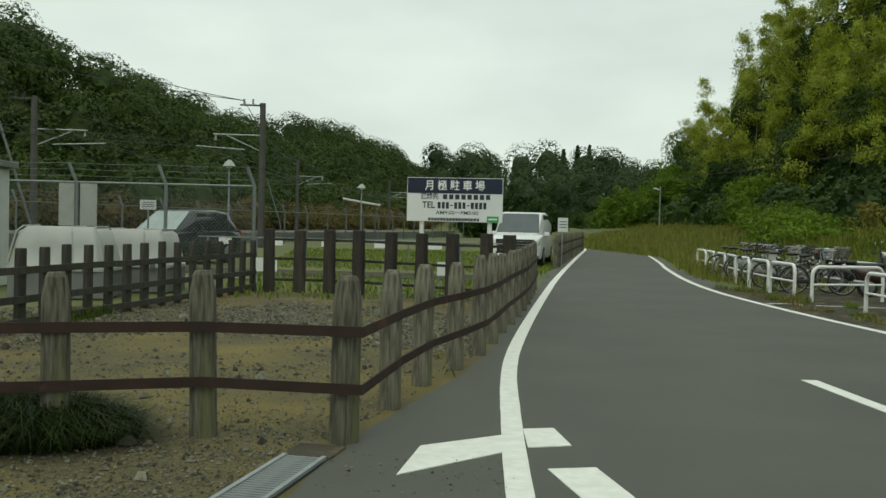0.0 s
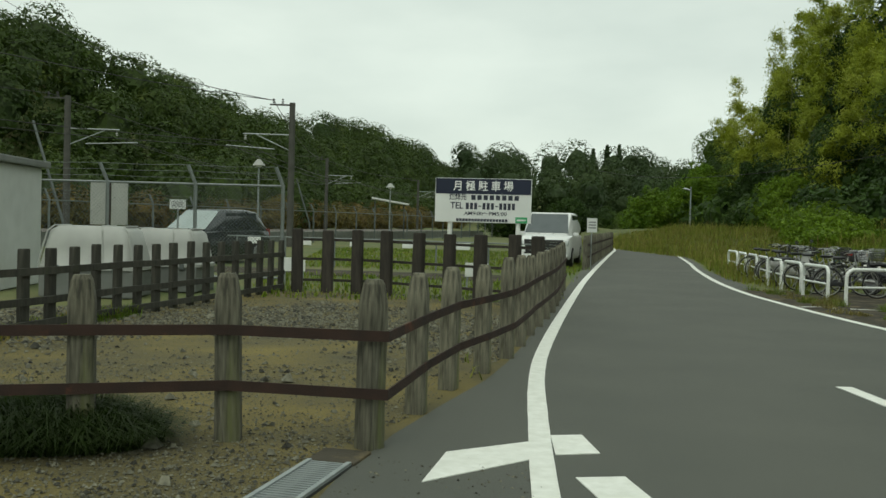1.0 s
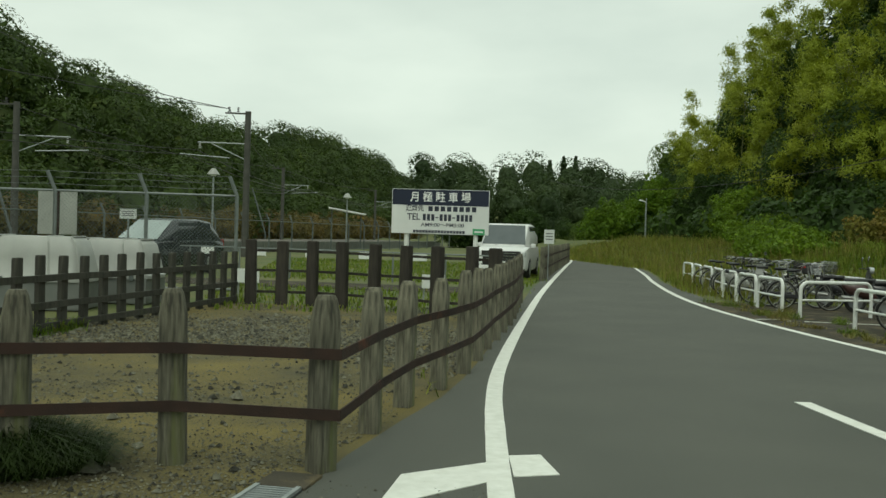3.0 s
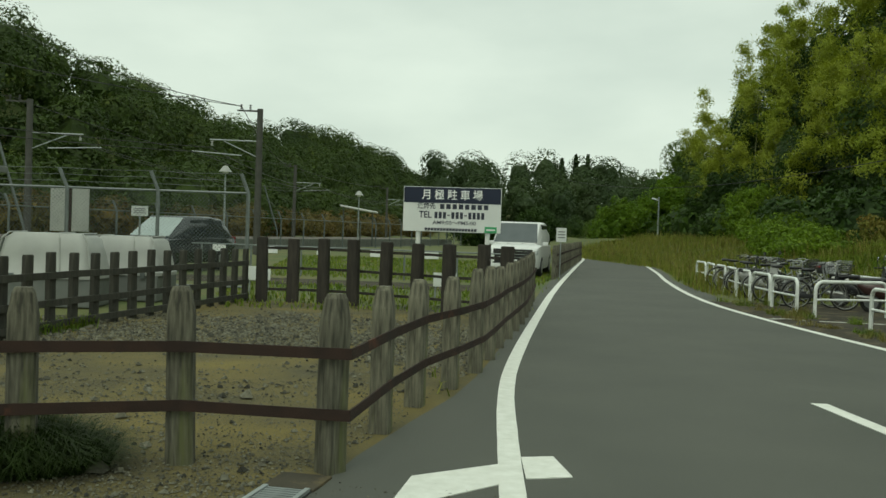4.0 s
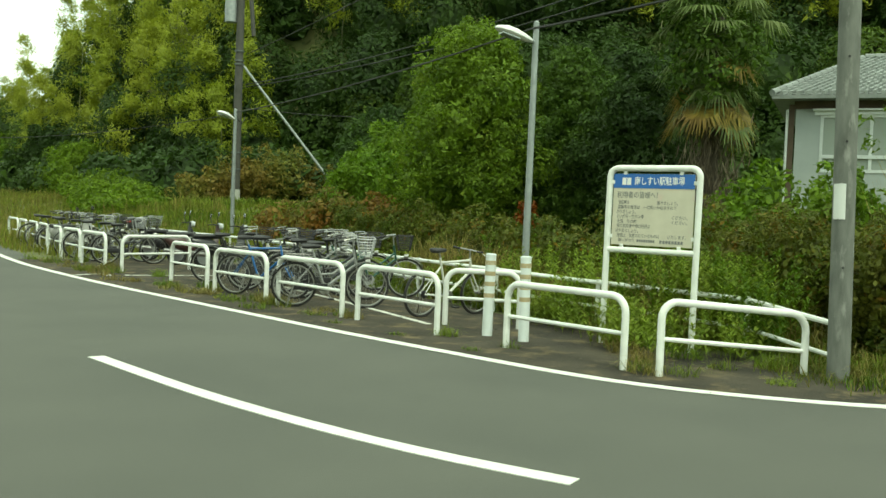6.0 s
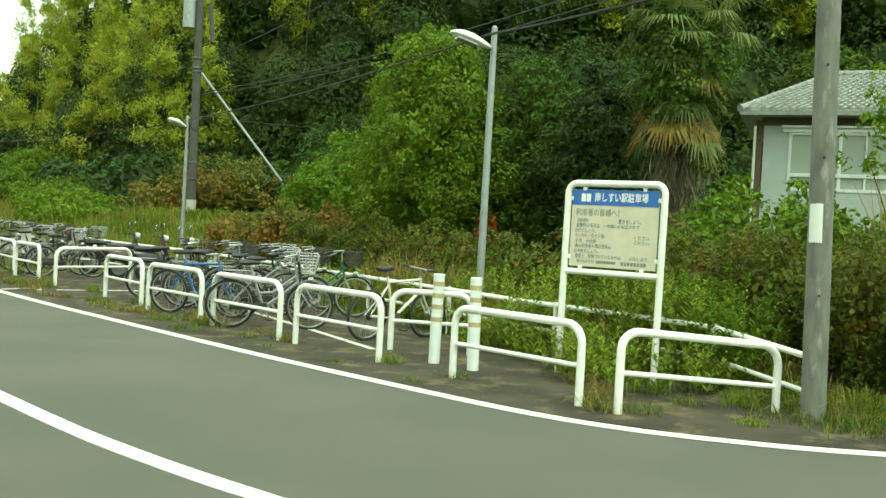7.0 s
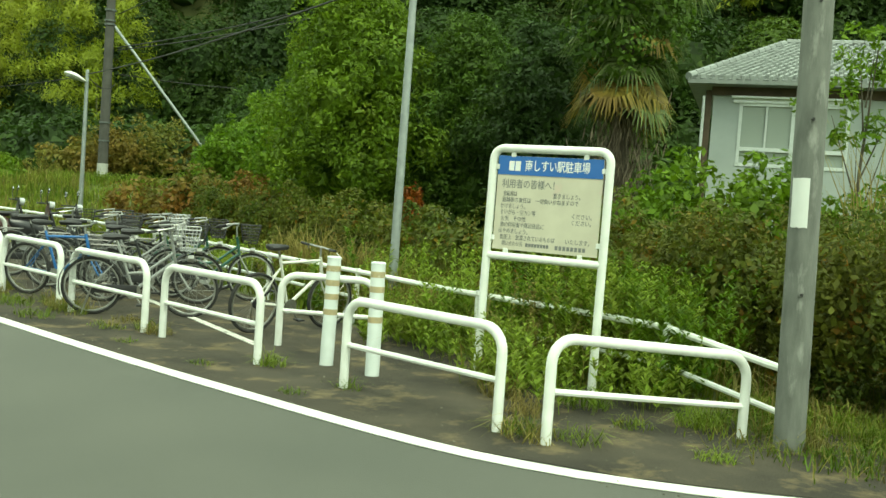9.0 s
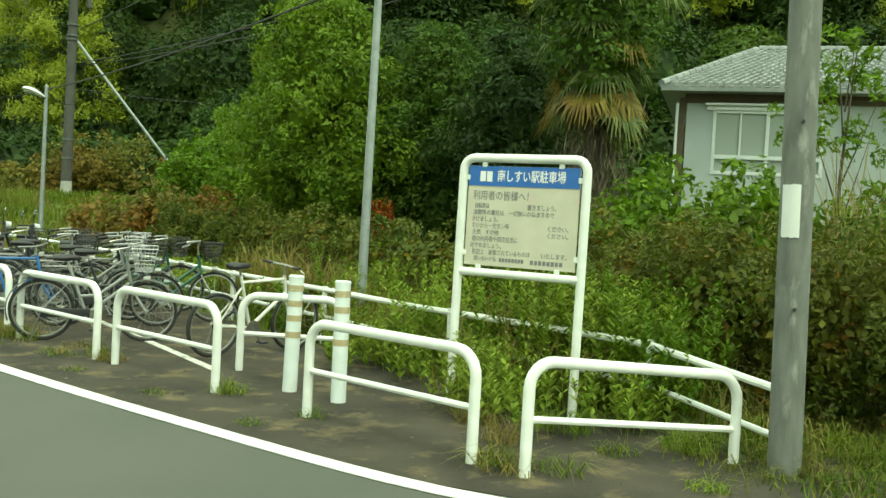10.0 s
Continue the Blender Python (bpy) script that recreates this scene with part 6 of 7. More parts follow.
def mast(x, y, h, arm, side=-1):
    th = thing("railway_mast", "dark concrete railway mast with a steel bracket arm", "railway mast", pose(x, y, 0), "railway masts")
    k = h / 7.4
    bm = bmesh.new()
    cyl(bm, (0, 0, -0.3), (0, 0, h), 0.19 * k, 0.15 * k, 10)
    part("pole", bm, DARK_CONCRETE, th, smooth=True)
    z = 5.75 * k
    bm = bmesh.new()
    tube(bm, [(0, 0, z), (side * arm, 0, z)], 0.035 * k, 6)
    part("bracket", bm, GALV, th)
    bm = bmesh.new()
    tube(bm, [(0, 0, z - 0.85 * k), (side * arm * 0.72, 0, z - 0.05)], 0.032 * k, 6)
    part("brace", bm, GALV, th)
    bm = bmesh.new()
    tube(bm, [(side * arm * 0.35, 0, z - 0.75 * k), (side * arm * 1.35, 0, z - 0.62 * k)], 0.03 * k, 6)
    part("registration_arm", bm, GALV, th)
    for dx, zz in ((side * arm * 0.95, z - 0.3 * k), (-0.5 * k, h - 0.05), (-0.95 * k, h - 0.05)):
        bm = bmesh.new()
        for j in range(3):
            cyl(bm, (dx, 0, zz + j * 0.09 * k), (dx, 0, zz + j * 0.09 * k + 0.06 * k), 0.07 * k, 0.04 * k, 8)
        part("insulator", bm, WHITE_PLASTIC if dx == side * arm * 0.95 else WIRE, th)
    bm = bmesh.new()
    box(bm, 1.3 * k, 0.08, 0.08, Matrix.Translation((-0.5 * k, 0, h - 0.12)))
    part("top_arm", bm, DARK_CONCRETE, th)
    return (x + side * arm, y, z - 0.4 * k), (x - 0.95 * k, y, h + 0.1), (x + side * arm * 1.2, y, z - 0.65 * k)


MASTS = [mast(-5.1, 48.2, 7.45, 2.5), mast(-5.4, 88, 7.2, 2.4, 1), mast(4.9, 128, 7.2, 2.4, 1)]
other = mast(-16.4, 48, 7.4, 2.6, 1)
for a, b in zip(MASTS[:-1], MASTS[1:]):
    for p, q in zip(a, b):
        wire(p, q, 0.5, 0.02)
for p in MASTS[0]:
    wire((p[0] - 22, p[1] - 45, p[2] + 0.6), p, 0.9, 0.018)
for p, q in zip(other, MASTS[1]):
    wire(p, q, 0.8, 0.018)
wire((other[1][0] - 12, 20, 7.8), other[1], 0.5, 0.018)
wire(MASTS[0][1], (-32, 70, 19.5), 1.5, 0.02)


def leaning_post(x, y, h, dx):
    th = thing("track_post", "thin grey steel stay post beside the railway", "post", pose(x, y, 0))
    bm = bmesh.new()
    cyl(bm, (dx, 0, h), (0, 0, 1.0), 0.07, 0.07, 8)
    cyl(bm, (0, 0, -0.2), (0, 0, 1.0), 0.07, 0.07, 8)
    part("stay", bm, GALV_DARK, th)


leaning_post(-15.9, 46, 5.9, -1.5)
leaning_post(-6.9, 88, 5.2, -1.3)


def platform_lamp(x, y, h):
    th = thing("platform_lamp", "thin platform lamp with a white conical shade", "lamp", pose(x, y, 0), "platform lamps")
    bm = bmesh.new()
    cyl(bm, (0, 0, -0.2), (0, 0, h - 0.15), 0.06, 0.045, 8)
    part("pole", bm, GALV, th)
    bm = bmesh.new()
    cyl(bm, (0, 0, h - 0.32), (0, 0, h), 0.34, 0.1, 12)
    part("shade", bm, WHITE_PLASTIC, th, smooth=True)
    bm = bmesh.new()
    cyl(bm, (0, 0, h - 0.42), (0, 0, h - 0.32), 0.12, 0.16, 12)
    part("bulb_globe", bm, PANEL_WHITE, th, smooth=True)


platform_lamp(-6.8, 48.5, 4.5)
platform_lamp(0.35, 70, 4.3)


def shelter():
    th = thing("platform_shelter", "small platform shelter with a pale sheet roof", "shelter", pose(0.5, 80, 0))
    bm = bmesh.new()
    box(bm, 3.2, 3, 0.12, Matrix.Translation((0, 0, 3.15)) @ pose(0, 0, 0, 0, 9, 0), 0.02)
    part("roof", bm, PANEL_WHITE, th)
    for dx in (-1.3, 1.2):
        bm = bmesh.new()
        cyl(bm, (dx, 0, -0.2), (dx, 0, 3.1 - dx * 0.15), 0.06, 0.06, 8)
        part("post", bm, GALV_DARK, th)


shelter()


def signal_boards():
    th = thing("signal_boards", "two blank white boards on a rusty steel post", "sign board", pose(-8.2, 26.0, 0))
    bm = bmesh.new()
    cyl(bm, (0, 0, -0.2), (0, 0, 2.4), 0.06, 0.06, 8)
    part("post", bm, RUST, th)
    for x, w in ((-0.29, 0.42), (0.31, 0.46)):
        bm = bmesh.new()
        box(bm, w, 0.04, 1.2, Matrix.Translation((x, -0.03, 1.75)), 0.01)
        part("board", bm, WHITE_PLASTIC, th)


signal_boards()


def small_plate(x, y, z, w, h, rz, label, post=True):
    th = thing("plate_sign", label, "sign", pose(x, y, 0, 0, 0, rz))
    bm = bmesh.new()
    box(bm, w, 0.012, h, Matrix.Translation((0, -0.03, z)), 0.003)
    pl = part("plate", bm, PANEL_WHITE, th)
    for i in range(3):
        bar_mark(w * 0.7, h * 0.08, Matrix.Translation((0, -0.038, z + h * (0.22 - 0.2 * i))) @ Matrix.Rotation(radians(90), 4, 'X'), FADED_INK, pl, "text_bar")
    if post:
        bm = bmesh.new()
        cyl(bm, (0, 0, -0.2), (0, 0, z + h / 2), 0.022, 0.022, 8)
        part("post", bm, GALV, th)


small_plate(-5.1, 20.35, 1.72, 0.36, 0.22, 0, "small white plate sign behind the chain-link fence")
small_plate(7.0, 31.6, 1.5, 0.42, 0.5, 20, "small white notice on a thin post beside the lane")


def field_rail():
    th = thing("field_rail", "low white rail with hanging number plates in the field", "railing")
    line = lerp_line([(-6.5, 29.0), (4.3, 26.2)], 8)
    for z in (0.88,):
        bm = bmesh.new()
        tube(bm, [(x, y, z) for x, y in line], 0.025, 6)
        part("rail", bm, WORN_GALV, th)
    for x, y in line:
        bm = bmesh.new()
        cyl(bm, (x, y, -0.2), (x, y, 0.9), 0.03, 0.03, 6)
        part("post", bm, WORN_GALV, th)
    for x, y in lerp_line([(-6.0, 28.85), (3.6, 26.35)], 7):
        bm = bmesh.new()
        box(bm, 0.42, 0.02, 0.2, Matrix.Translation((x, y - 0.04, 0.76)) @ Matrix.Rotation(radians(-14), 4, 'Z'), 0.004)
        part("plate", bm, PANEL_WHITE, th)
    for x, y in ((-2.4, 19.6), (1.6, 19.0)):
        bm = bmesh.new()
        box(bm, 0.5, 0.03, 0.3, Matrix.Translation((x, y, 0.45)), 0.005)
        b = part("low_plate", bm, PANEL_WHITE, th)
        for d in (-0.2, 0.2):
            bm = bmesh.new()
            cyl(bm, (x + d, y + 0.03, -0.1), (x + d, y + 0.03, 0.6), 0.02, 0.02, 6)
            part("plate_leg", bm, GALV, b)


field_rail()


# ---- vehicles ----
def ring_loft(bm, rings, cap=True):
    vs = [[bm.verts.new(p) for p in r] for r in rings]
    n = len(vs[0])
    for A, B in zip(vs[:-1], vs[1:]):
        for j in range(n):
            bm.faces.new((A[j], A[(j + 1) % n], B[(j + 1) % n], B[j]))
    if cap:
        bm.faces.new(vs[0][::-1])
        bm.faces.new(vs[-1])
    bmesh.ops.recalc_face_normals(bm, faces=bm.faces)


def section(x, w, z0, z1, crown_z=0.03, c=0.1):
    """A car body cross-section at x: rounded, a little barrelled."""
    return [(x, w - c * 0.4, z0), (x, w, z0 + c), (x, w * 1.01, (z0 + z1) / 2), (x, w * 0.97, z1 - c * 0.6), (x, w * 0.88, z1), (x, 0, z1 + crown_z),
            (x, -w * 0.88, z1), (x, -w * 0.97, z1 - c * 0.6), (x, -w * 1.01, (z0 + z1) / 2), (x, -w, z0 + c), (x, -w + c * 0.4, z0)]


TYRE = mat("tyre_rubber", (0.018, 0.018, 0.018), (0.03, 0.03, 0.028), rough=0.85, scale=20)
RIM = mat("alloy_rim", (0.42, 0.43, 0.44), (0.36, 0.37, 0.38), rough=0.35, metal=0.8)
CHROME = mat("chrome", (0.62, 0.64, 0.64), (0.55, 0.57, 0.57), rough=0.18, metal=1.0)
LAMP_GLASS = mat("headlamp", (0.55, 0.58, 0.58), (0.4, 0.42, 0.42), rough=0.1, spec=0.9)
TAIL_RED = mat("tail_lamp", (0.3, 0.02, 0.015), (0.2, 0.015, 0.012), rough=0.15, spec=0.9)


def car(m, label, paint, body, cabin, L, W, wheel_r, wheels, hood_z, screen):
    """A car along local x, nose at +x. body and cabin: stations (x, half width, z0, z1)."""
    th = thing("car", label, "car", m)
    bm = bmesh.new()
    ring_loft(bm, [section(*s) for s in body])
    part("body", bm, paint, th, smooth=True)
    bm = bmesh.new()
    rings = []
    for x, w, z0, z1 in cabin:
        rings.append([(x, w, z0), (x, w * 0.97, z0 + (z1 - z0) * 0.5), (x, w * 0.86, z1 - 0.05), (x, w * 0.74, z1), (x, -w * 0.74, z1), (x, -w * 0.86, z1 - 0.05), (x, -w * 0.97, z0 + (z1 - z0) * 0.5), (x, -w, z0)])
    ring_loft(bm, rings)
    part("cabin", bm, paint, th, smooth=True)
    # windscreen, rear and side glass, set a little proud of the cabin
    f0, f1 = cabin[-1], cabin[-2]
    r0, r1 = cabin[0], cabin[1]

    def pane(name, pts, material, push):
        bm2 = bmesh.new()
        f = bm2.faces.new([bm2.verts.new(p) for p in pts])
        f.normal_update()
        nrm = f.normal.copy()
        if nrm.dot(Vector(push)) < 0:
            nrm = -nrm
        bmesh.ops.translate(bm2, vec=nrm * 0.006, verts=bm2.verts)
        e = bmesh.ops.extrude_face_region(bm2, geom=list(bm2.faces))
        bmesh.ops.translate(bm2, vec=nrm * 0.005, verts=[v for v in e["geom"] if isinstance(v, bmesh.types.BMVert)])
        bmesh.ops.recalc_face_normals(bm2, faces=bm2.faces)
        part(name, bm2, material, th)

    def mixp(a, b, t):
        return tuple(x + (y - x) * t for x, y in zip(a, b))

    bl, br = (f0[0], f0[1] * 0.9, f0[3]), (f0[0], -f0[1] * 0.9, f0[3])
    tl, tr = (f1[0], f1[1] * 0.74, f1[3]), (f1[0], -f1[1] * 0.74, f1[3])
    pane("windscreen", [mixp(bl, tl, 0.04), mixp(br, tr, 0.04), mixp(br, tr, 0.92), mixp(bl, tl, 0.92)], screen, (1, 0, 0.5))
    bl, br = (r0[0], r0[1] * 0.86, r0[3]), (r0[0], -r0[1] * 0.86, r0[3])
    tl, tr = (r1[0], r1[1] * 0.74, r1[3]), (r1[0], -r1[1] * 0.74, r1[3])
    pane("rear_window", [mixp(bl, tl, 0.1), mixp(br, tr, 0.1), mixp(br, tr, 0.9), mixp(bl, tl, 0.9)], DARK_GLASS, (-1, 0, 0.5))
    xs = np.linspace(r1[0] + 0.05, f1[0] - 0.08, 4)
    for s in (1, -1):
        for i in range(3):
            x0, x1 = xs[i] + 0.03, xs[i + 1] - 0.03
            w = f1[1]
            zb, zt = f1[2] + 0.06, f1[3] - 0.10
            wb = w * 0.985
            fx = 0.28 if i == 2 else 0.0
            pane("side_window", [(x0, s * wb, zb), (x1 + fx, s * wb, zb), (x1, s * w * 0.885, zt), (x0 + (0.05 if i == 0 else 0), s * w * 0.885, zt)], DARK_GLASS, (0, s, 0.1))
        bm2 = bmesh.new()
        box(bm2, 0.12, 0.2, 0.15, Matrix.Translation((f1[0] + 0.25, s * (f1[1] + 0.1), f1[2] + 0.1)), 0.04)
        part("mirror", bm2, paint, th, smooth=True)
        nose = body[-1]
        bm2 = bmesh.new()
        box(bm2, 0.16, 0.42, 0.15, Matrix.Translation((nose[0] - 0.12, s * (W / 2 - 0.27), hood_z - 0.17)) @ pose(0, 0, 0, 0, 0, -s * 16), 0.03)
        part("headlight", bm2, LAMP_GLASS, th, smooth=True)
        bm2 = bmesh.new()
        box(bm2, 0.08, 0.16, 0.34, Matrix.Translation((body[0][0] + 0.08, s * (W / 2 - 0.16), 0.92)), 0.02)
        part("tail_light", bm2, TAIL_RED, th)
        for x in wheels:
            wh = new("wheel")
            wh.parent = th
            wh.location = (x, s * (W / 2 - 0.1), wheel_r)
            bm2 = bmesh.new()
            cyl(bm2, (0, -0.11, 0), (0, 0.11, 0), wheel_r, wheel_r, 24)
            part("tyre", bm2, TYRE, wh, smooth=True)
            bm2 = bmesh.new()
            cyl(bm2, (0, s * 0.108, 0), (0, s * 0.118, 0), wheel_r * 0.66, wheel_r * 0.6, 20)
            part("rim", bm2, RIM, wh, smooth=True)
    nose = body[-1]
    bm = bmesh.new()
    for i in range(4):
        box(bm, 0.07, W * 0.56, 0.014, Matrix.Translation((nose[0] + 0.012, 0, hood_z - 0.14 - i * 0.1)), 0.004)
    part("grille", bm, CHROME, th, "bright bars of the radiator grille")
    bm = bmesh.new()
    box(bm, 0.09, W * 0.74, 0.5, Matrix.Translation((nose[0] - 0.02, 0, hood_z - 0.31)), 0.03)
    part("grille_recess", bm, TYRE, th)
    bm = bmesh.new()
    box(bm, 0.09, W * 0.9, 0.16, Matrix.Translation((nose[0] - 0.02, 0, 0.38)), 0.04)
    part("bumper", bm, paint, th, smooth=True)
    bm = bmesh.new()
    box(bm, 0.02, 0.33, 0.165, Matrix.Translation((nose[0] + 0.035, 0, 0.52)), 0.005)
    plate = part("plate", bm, PANEL_WHITE, th)
    bar_mark(0.24, 0.06, Matrix.Translation((nose[0] + 0.047, 0, 0.51)) @ Matrix.Rotation(radians(90), 4, 'Y') @ Matrix.Rotation(radians(90), 4, 'Z'), INK, plate, "plate_bar")
    for s in (-1, 1):
        bm = bmesh.new()
        tube(bm, [(-0.05, 0, 0), (0.28, 0, -0.03)], 0.008, 5)
        bmesh.ops.translate(bm, vec=(f0[0] - 0.06, s * 0.25, f0[3] + 0.03), verts=bm.verts)
        part("wiper", bm, TYRE, th)


DARK_PAINT = mat("dark_blue_grey_paint", (0.022, 0.028, 0.032), (0.03, 0.036, 0.04), rough=0.22, scale=3, spec=0.8)
WHITE_PAINT = mat("pearl_white_paint", (0.74, 0.75, 0.74), (0.70, 0.71, 0.70), rough=0.2, scale=3, spec=0.7)
suv_m = pose(-5.95, 29.3, 0, 0, 0, -119)
car(suv_m, "dark grey compact sport utility car parked behind the fence", DARK_PAINT,
    [(-2.2, 0.80, 0.42, 0.95), (-2.05, 0.88, 0.30, 1.06), (-1.2, 0.91, 0.26, 1.08), (0.2, 0.91, 0.26, 1.06), (1.1, 0.90, 0.26, 1.02), (1.75, 0.87, 0.28, 0.94), (2.12, 0.78, 0.36, 0.84), (2.2, 0.68, 0.42, 0.74)],
    [(-2.0, 0.84, 0.95, 1.12), (-1.55, 0.85, 0.98, 1.64), (-0.9, 0.86, 0.98, 1.71), (0.25, 0.86, 0.98, 1.69), (1.15, 0.84, 0.9, 1.04)], 4.4, 1.82, 0.345, (-1.35, 1.33), 0.86, PALE_GLASS)
van_m = pose(5.95, 33.5, 0, 0, 0, math.degrees(math.atan2(-0.955, -0.297)))
car(van_m, "pearl white minivan parked nose to the fence", WHITE_PAINT,
    [(-2.4, 0.84, 0.40, 1.0), (-2.3, 0.91, 0.28, 1.12), (-1.2, 0.925, 0.26, 1.14), (0.4, 0.925, 0.26, 1.14), (1.5, 0.92, 0.26, 1.14), (2.1, 0.89, 0.28, 1.08), (2.38, 0.82, 0.34, 1.0), (2.45, 0.76, 0.40, 0.92)],
    [(-2.38, 0.86, 1.0, 1.2), (-2.2, 0.87, 1.05, 1.86), (-1.2, 0.88, 1.05, 1.95), (0.75, 0.88, 1.05, 1.93), (1.75, 0.86, 1.0, 1.16)], 4.9, 1.85, 0.35, (-1.5, 1.5), 1.02, DIM_GLASS)


# ---- bicycles ----
def wheel(parent, x, r, material_rim, spokes=16):
    w = new("wheel")
    w.parent = parent
    w.location = (x, 0, r)
    X, Z = Vector((1, 0, 0)), Vector((0, 0, 1))
    bm = bmesh.new()
    tube(bm, arc((0, 0, 0), r - 0.018, 0, 360 * 31 / 32, 31, X, Z), 0.019, 6, True)
    part("tyre", bm, TYRE, w, smooth=True)
    bm = bmesh.new()
    tube(bm, arc((0, 0, 0), r - 0.043, 0, 360 * 31 / 32, 31, X, Z), 0.011, 5, True)
    cyl(bm, (0, -0.045, 0), (0, 0.045, 0), 0.022, 0.022, 8)
    for i in range(spokes):
        a = 2 * math.pi * i / spokes
        b = a + 0.35 * (1 if i % 2 else -1)
        tube(bm, [(0.02 * math.cos(b), 0.03 * (1 if i % 2 else -1), 0.02 * math.sin(b)), ((r - 0.045) * math.cos(a), 0, (r - 0.045) * math.sin(a))], 0.0018, 3)
    part("rim", bm, material_rim, w)
    return w


BLACK = mat("black_plastic", (0.018, 0.018, 0.02), (0.03, 0.03, 0.032), rough=0.55)
STEEL = mat("dull_steel", (0.45, 0.46, 0.45), (0.34, 0.33, 0.30), rough=0.35, metal=0.85, scale=12)
DULL_STEEL = mat("dark_dull_steel", (0.17, 0.17, 0.165), (0.10, 0.10, 0.095), rough=0.45, metal=0.6, scale=12)
MESH_GREY = mat("basket_wire", (0.40, 0.42, 0.42), (0.30, 0.31, 0.31), rough=0.4, metal=0.6)


def basket(th, material, x, z):
    """A wire basket before the handlebar."""
    bm = bmesh.new()
    for k in range(7):
        f = k / 6
        w, d, zz = 0.13 + 0.045 * f, 0.09 + 0.045 * f, z + 0.25 * f
        pts = [(x - d, -w, zz), (x + d, -w, zz), (x + d, w, zz), (x - d, w, zz)]
        tube(bm, pts, 0.0035 if k < 6 else 0.006, 4, True)
    for sx, sy, n in ((1, 0, 9), (-1, 0, 9), (0, 1, 7), (0, -1, 7)):
        for i in range(n):
            s = -1 + 2 * i / (n - 1)
            lo = (x + (sx if sx else s) * 0.09, (sy if sy else s) * 0.13, z)
            hi = (x + (sx if sx else s) * 0.135, (sy if sy else s) * 0.175, z + 0.25)
            tube(bm, [lo, hi], 0.0028, 3)
    for i in range(6):
        tube(bm, [(x - 0.09, -0.13 + 0.052 * i, z), (x + 0.09, -0.13 + 0.052 * i, z)], 0.0028, 3)
    return part("basket", bm, material, th)


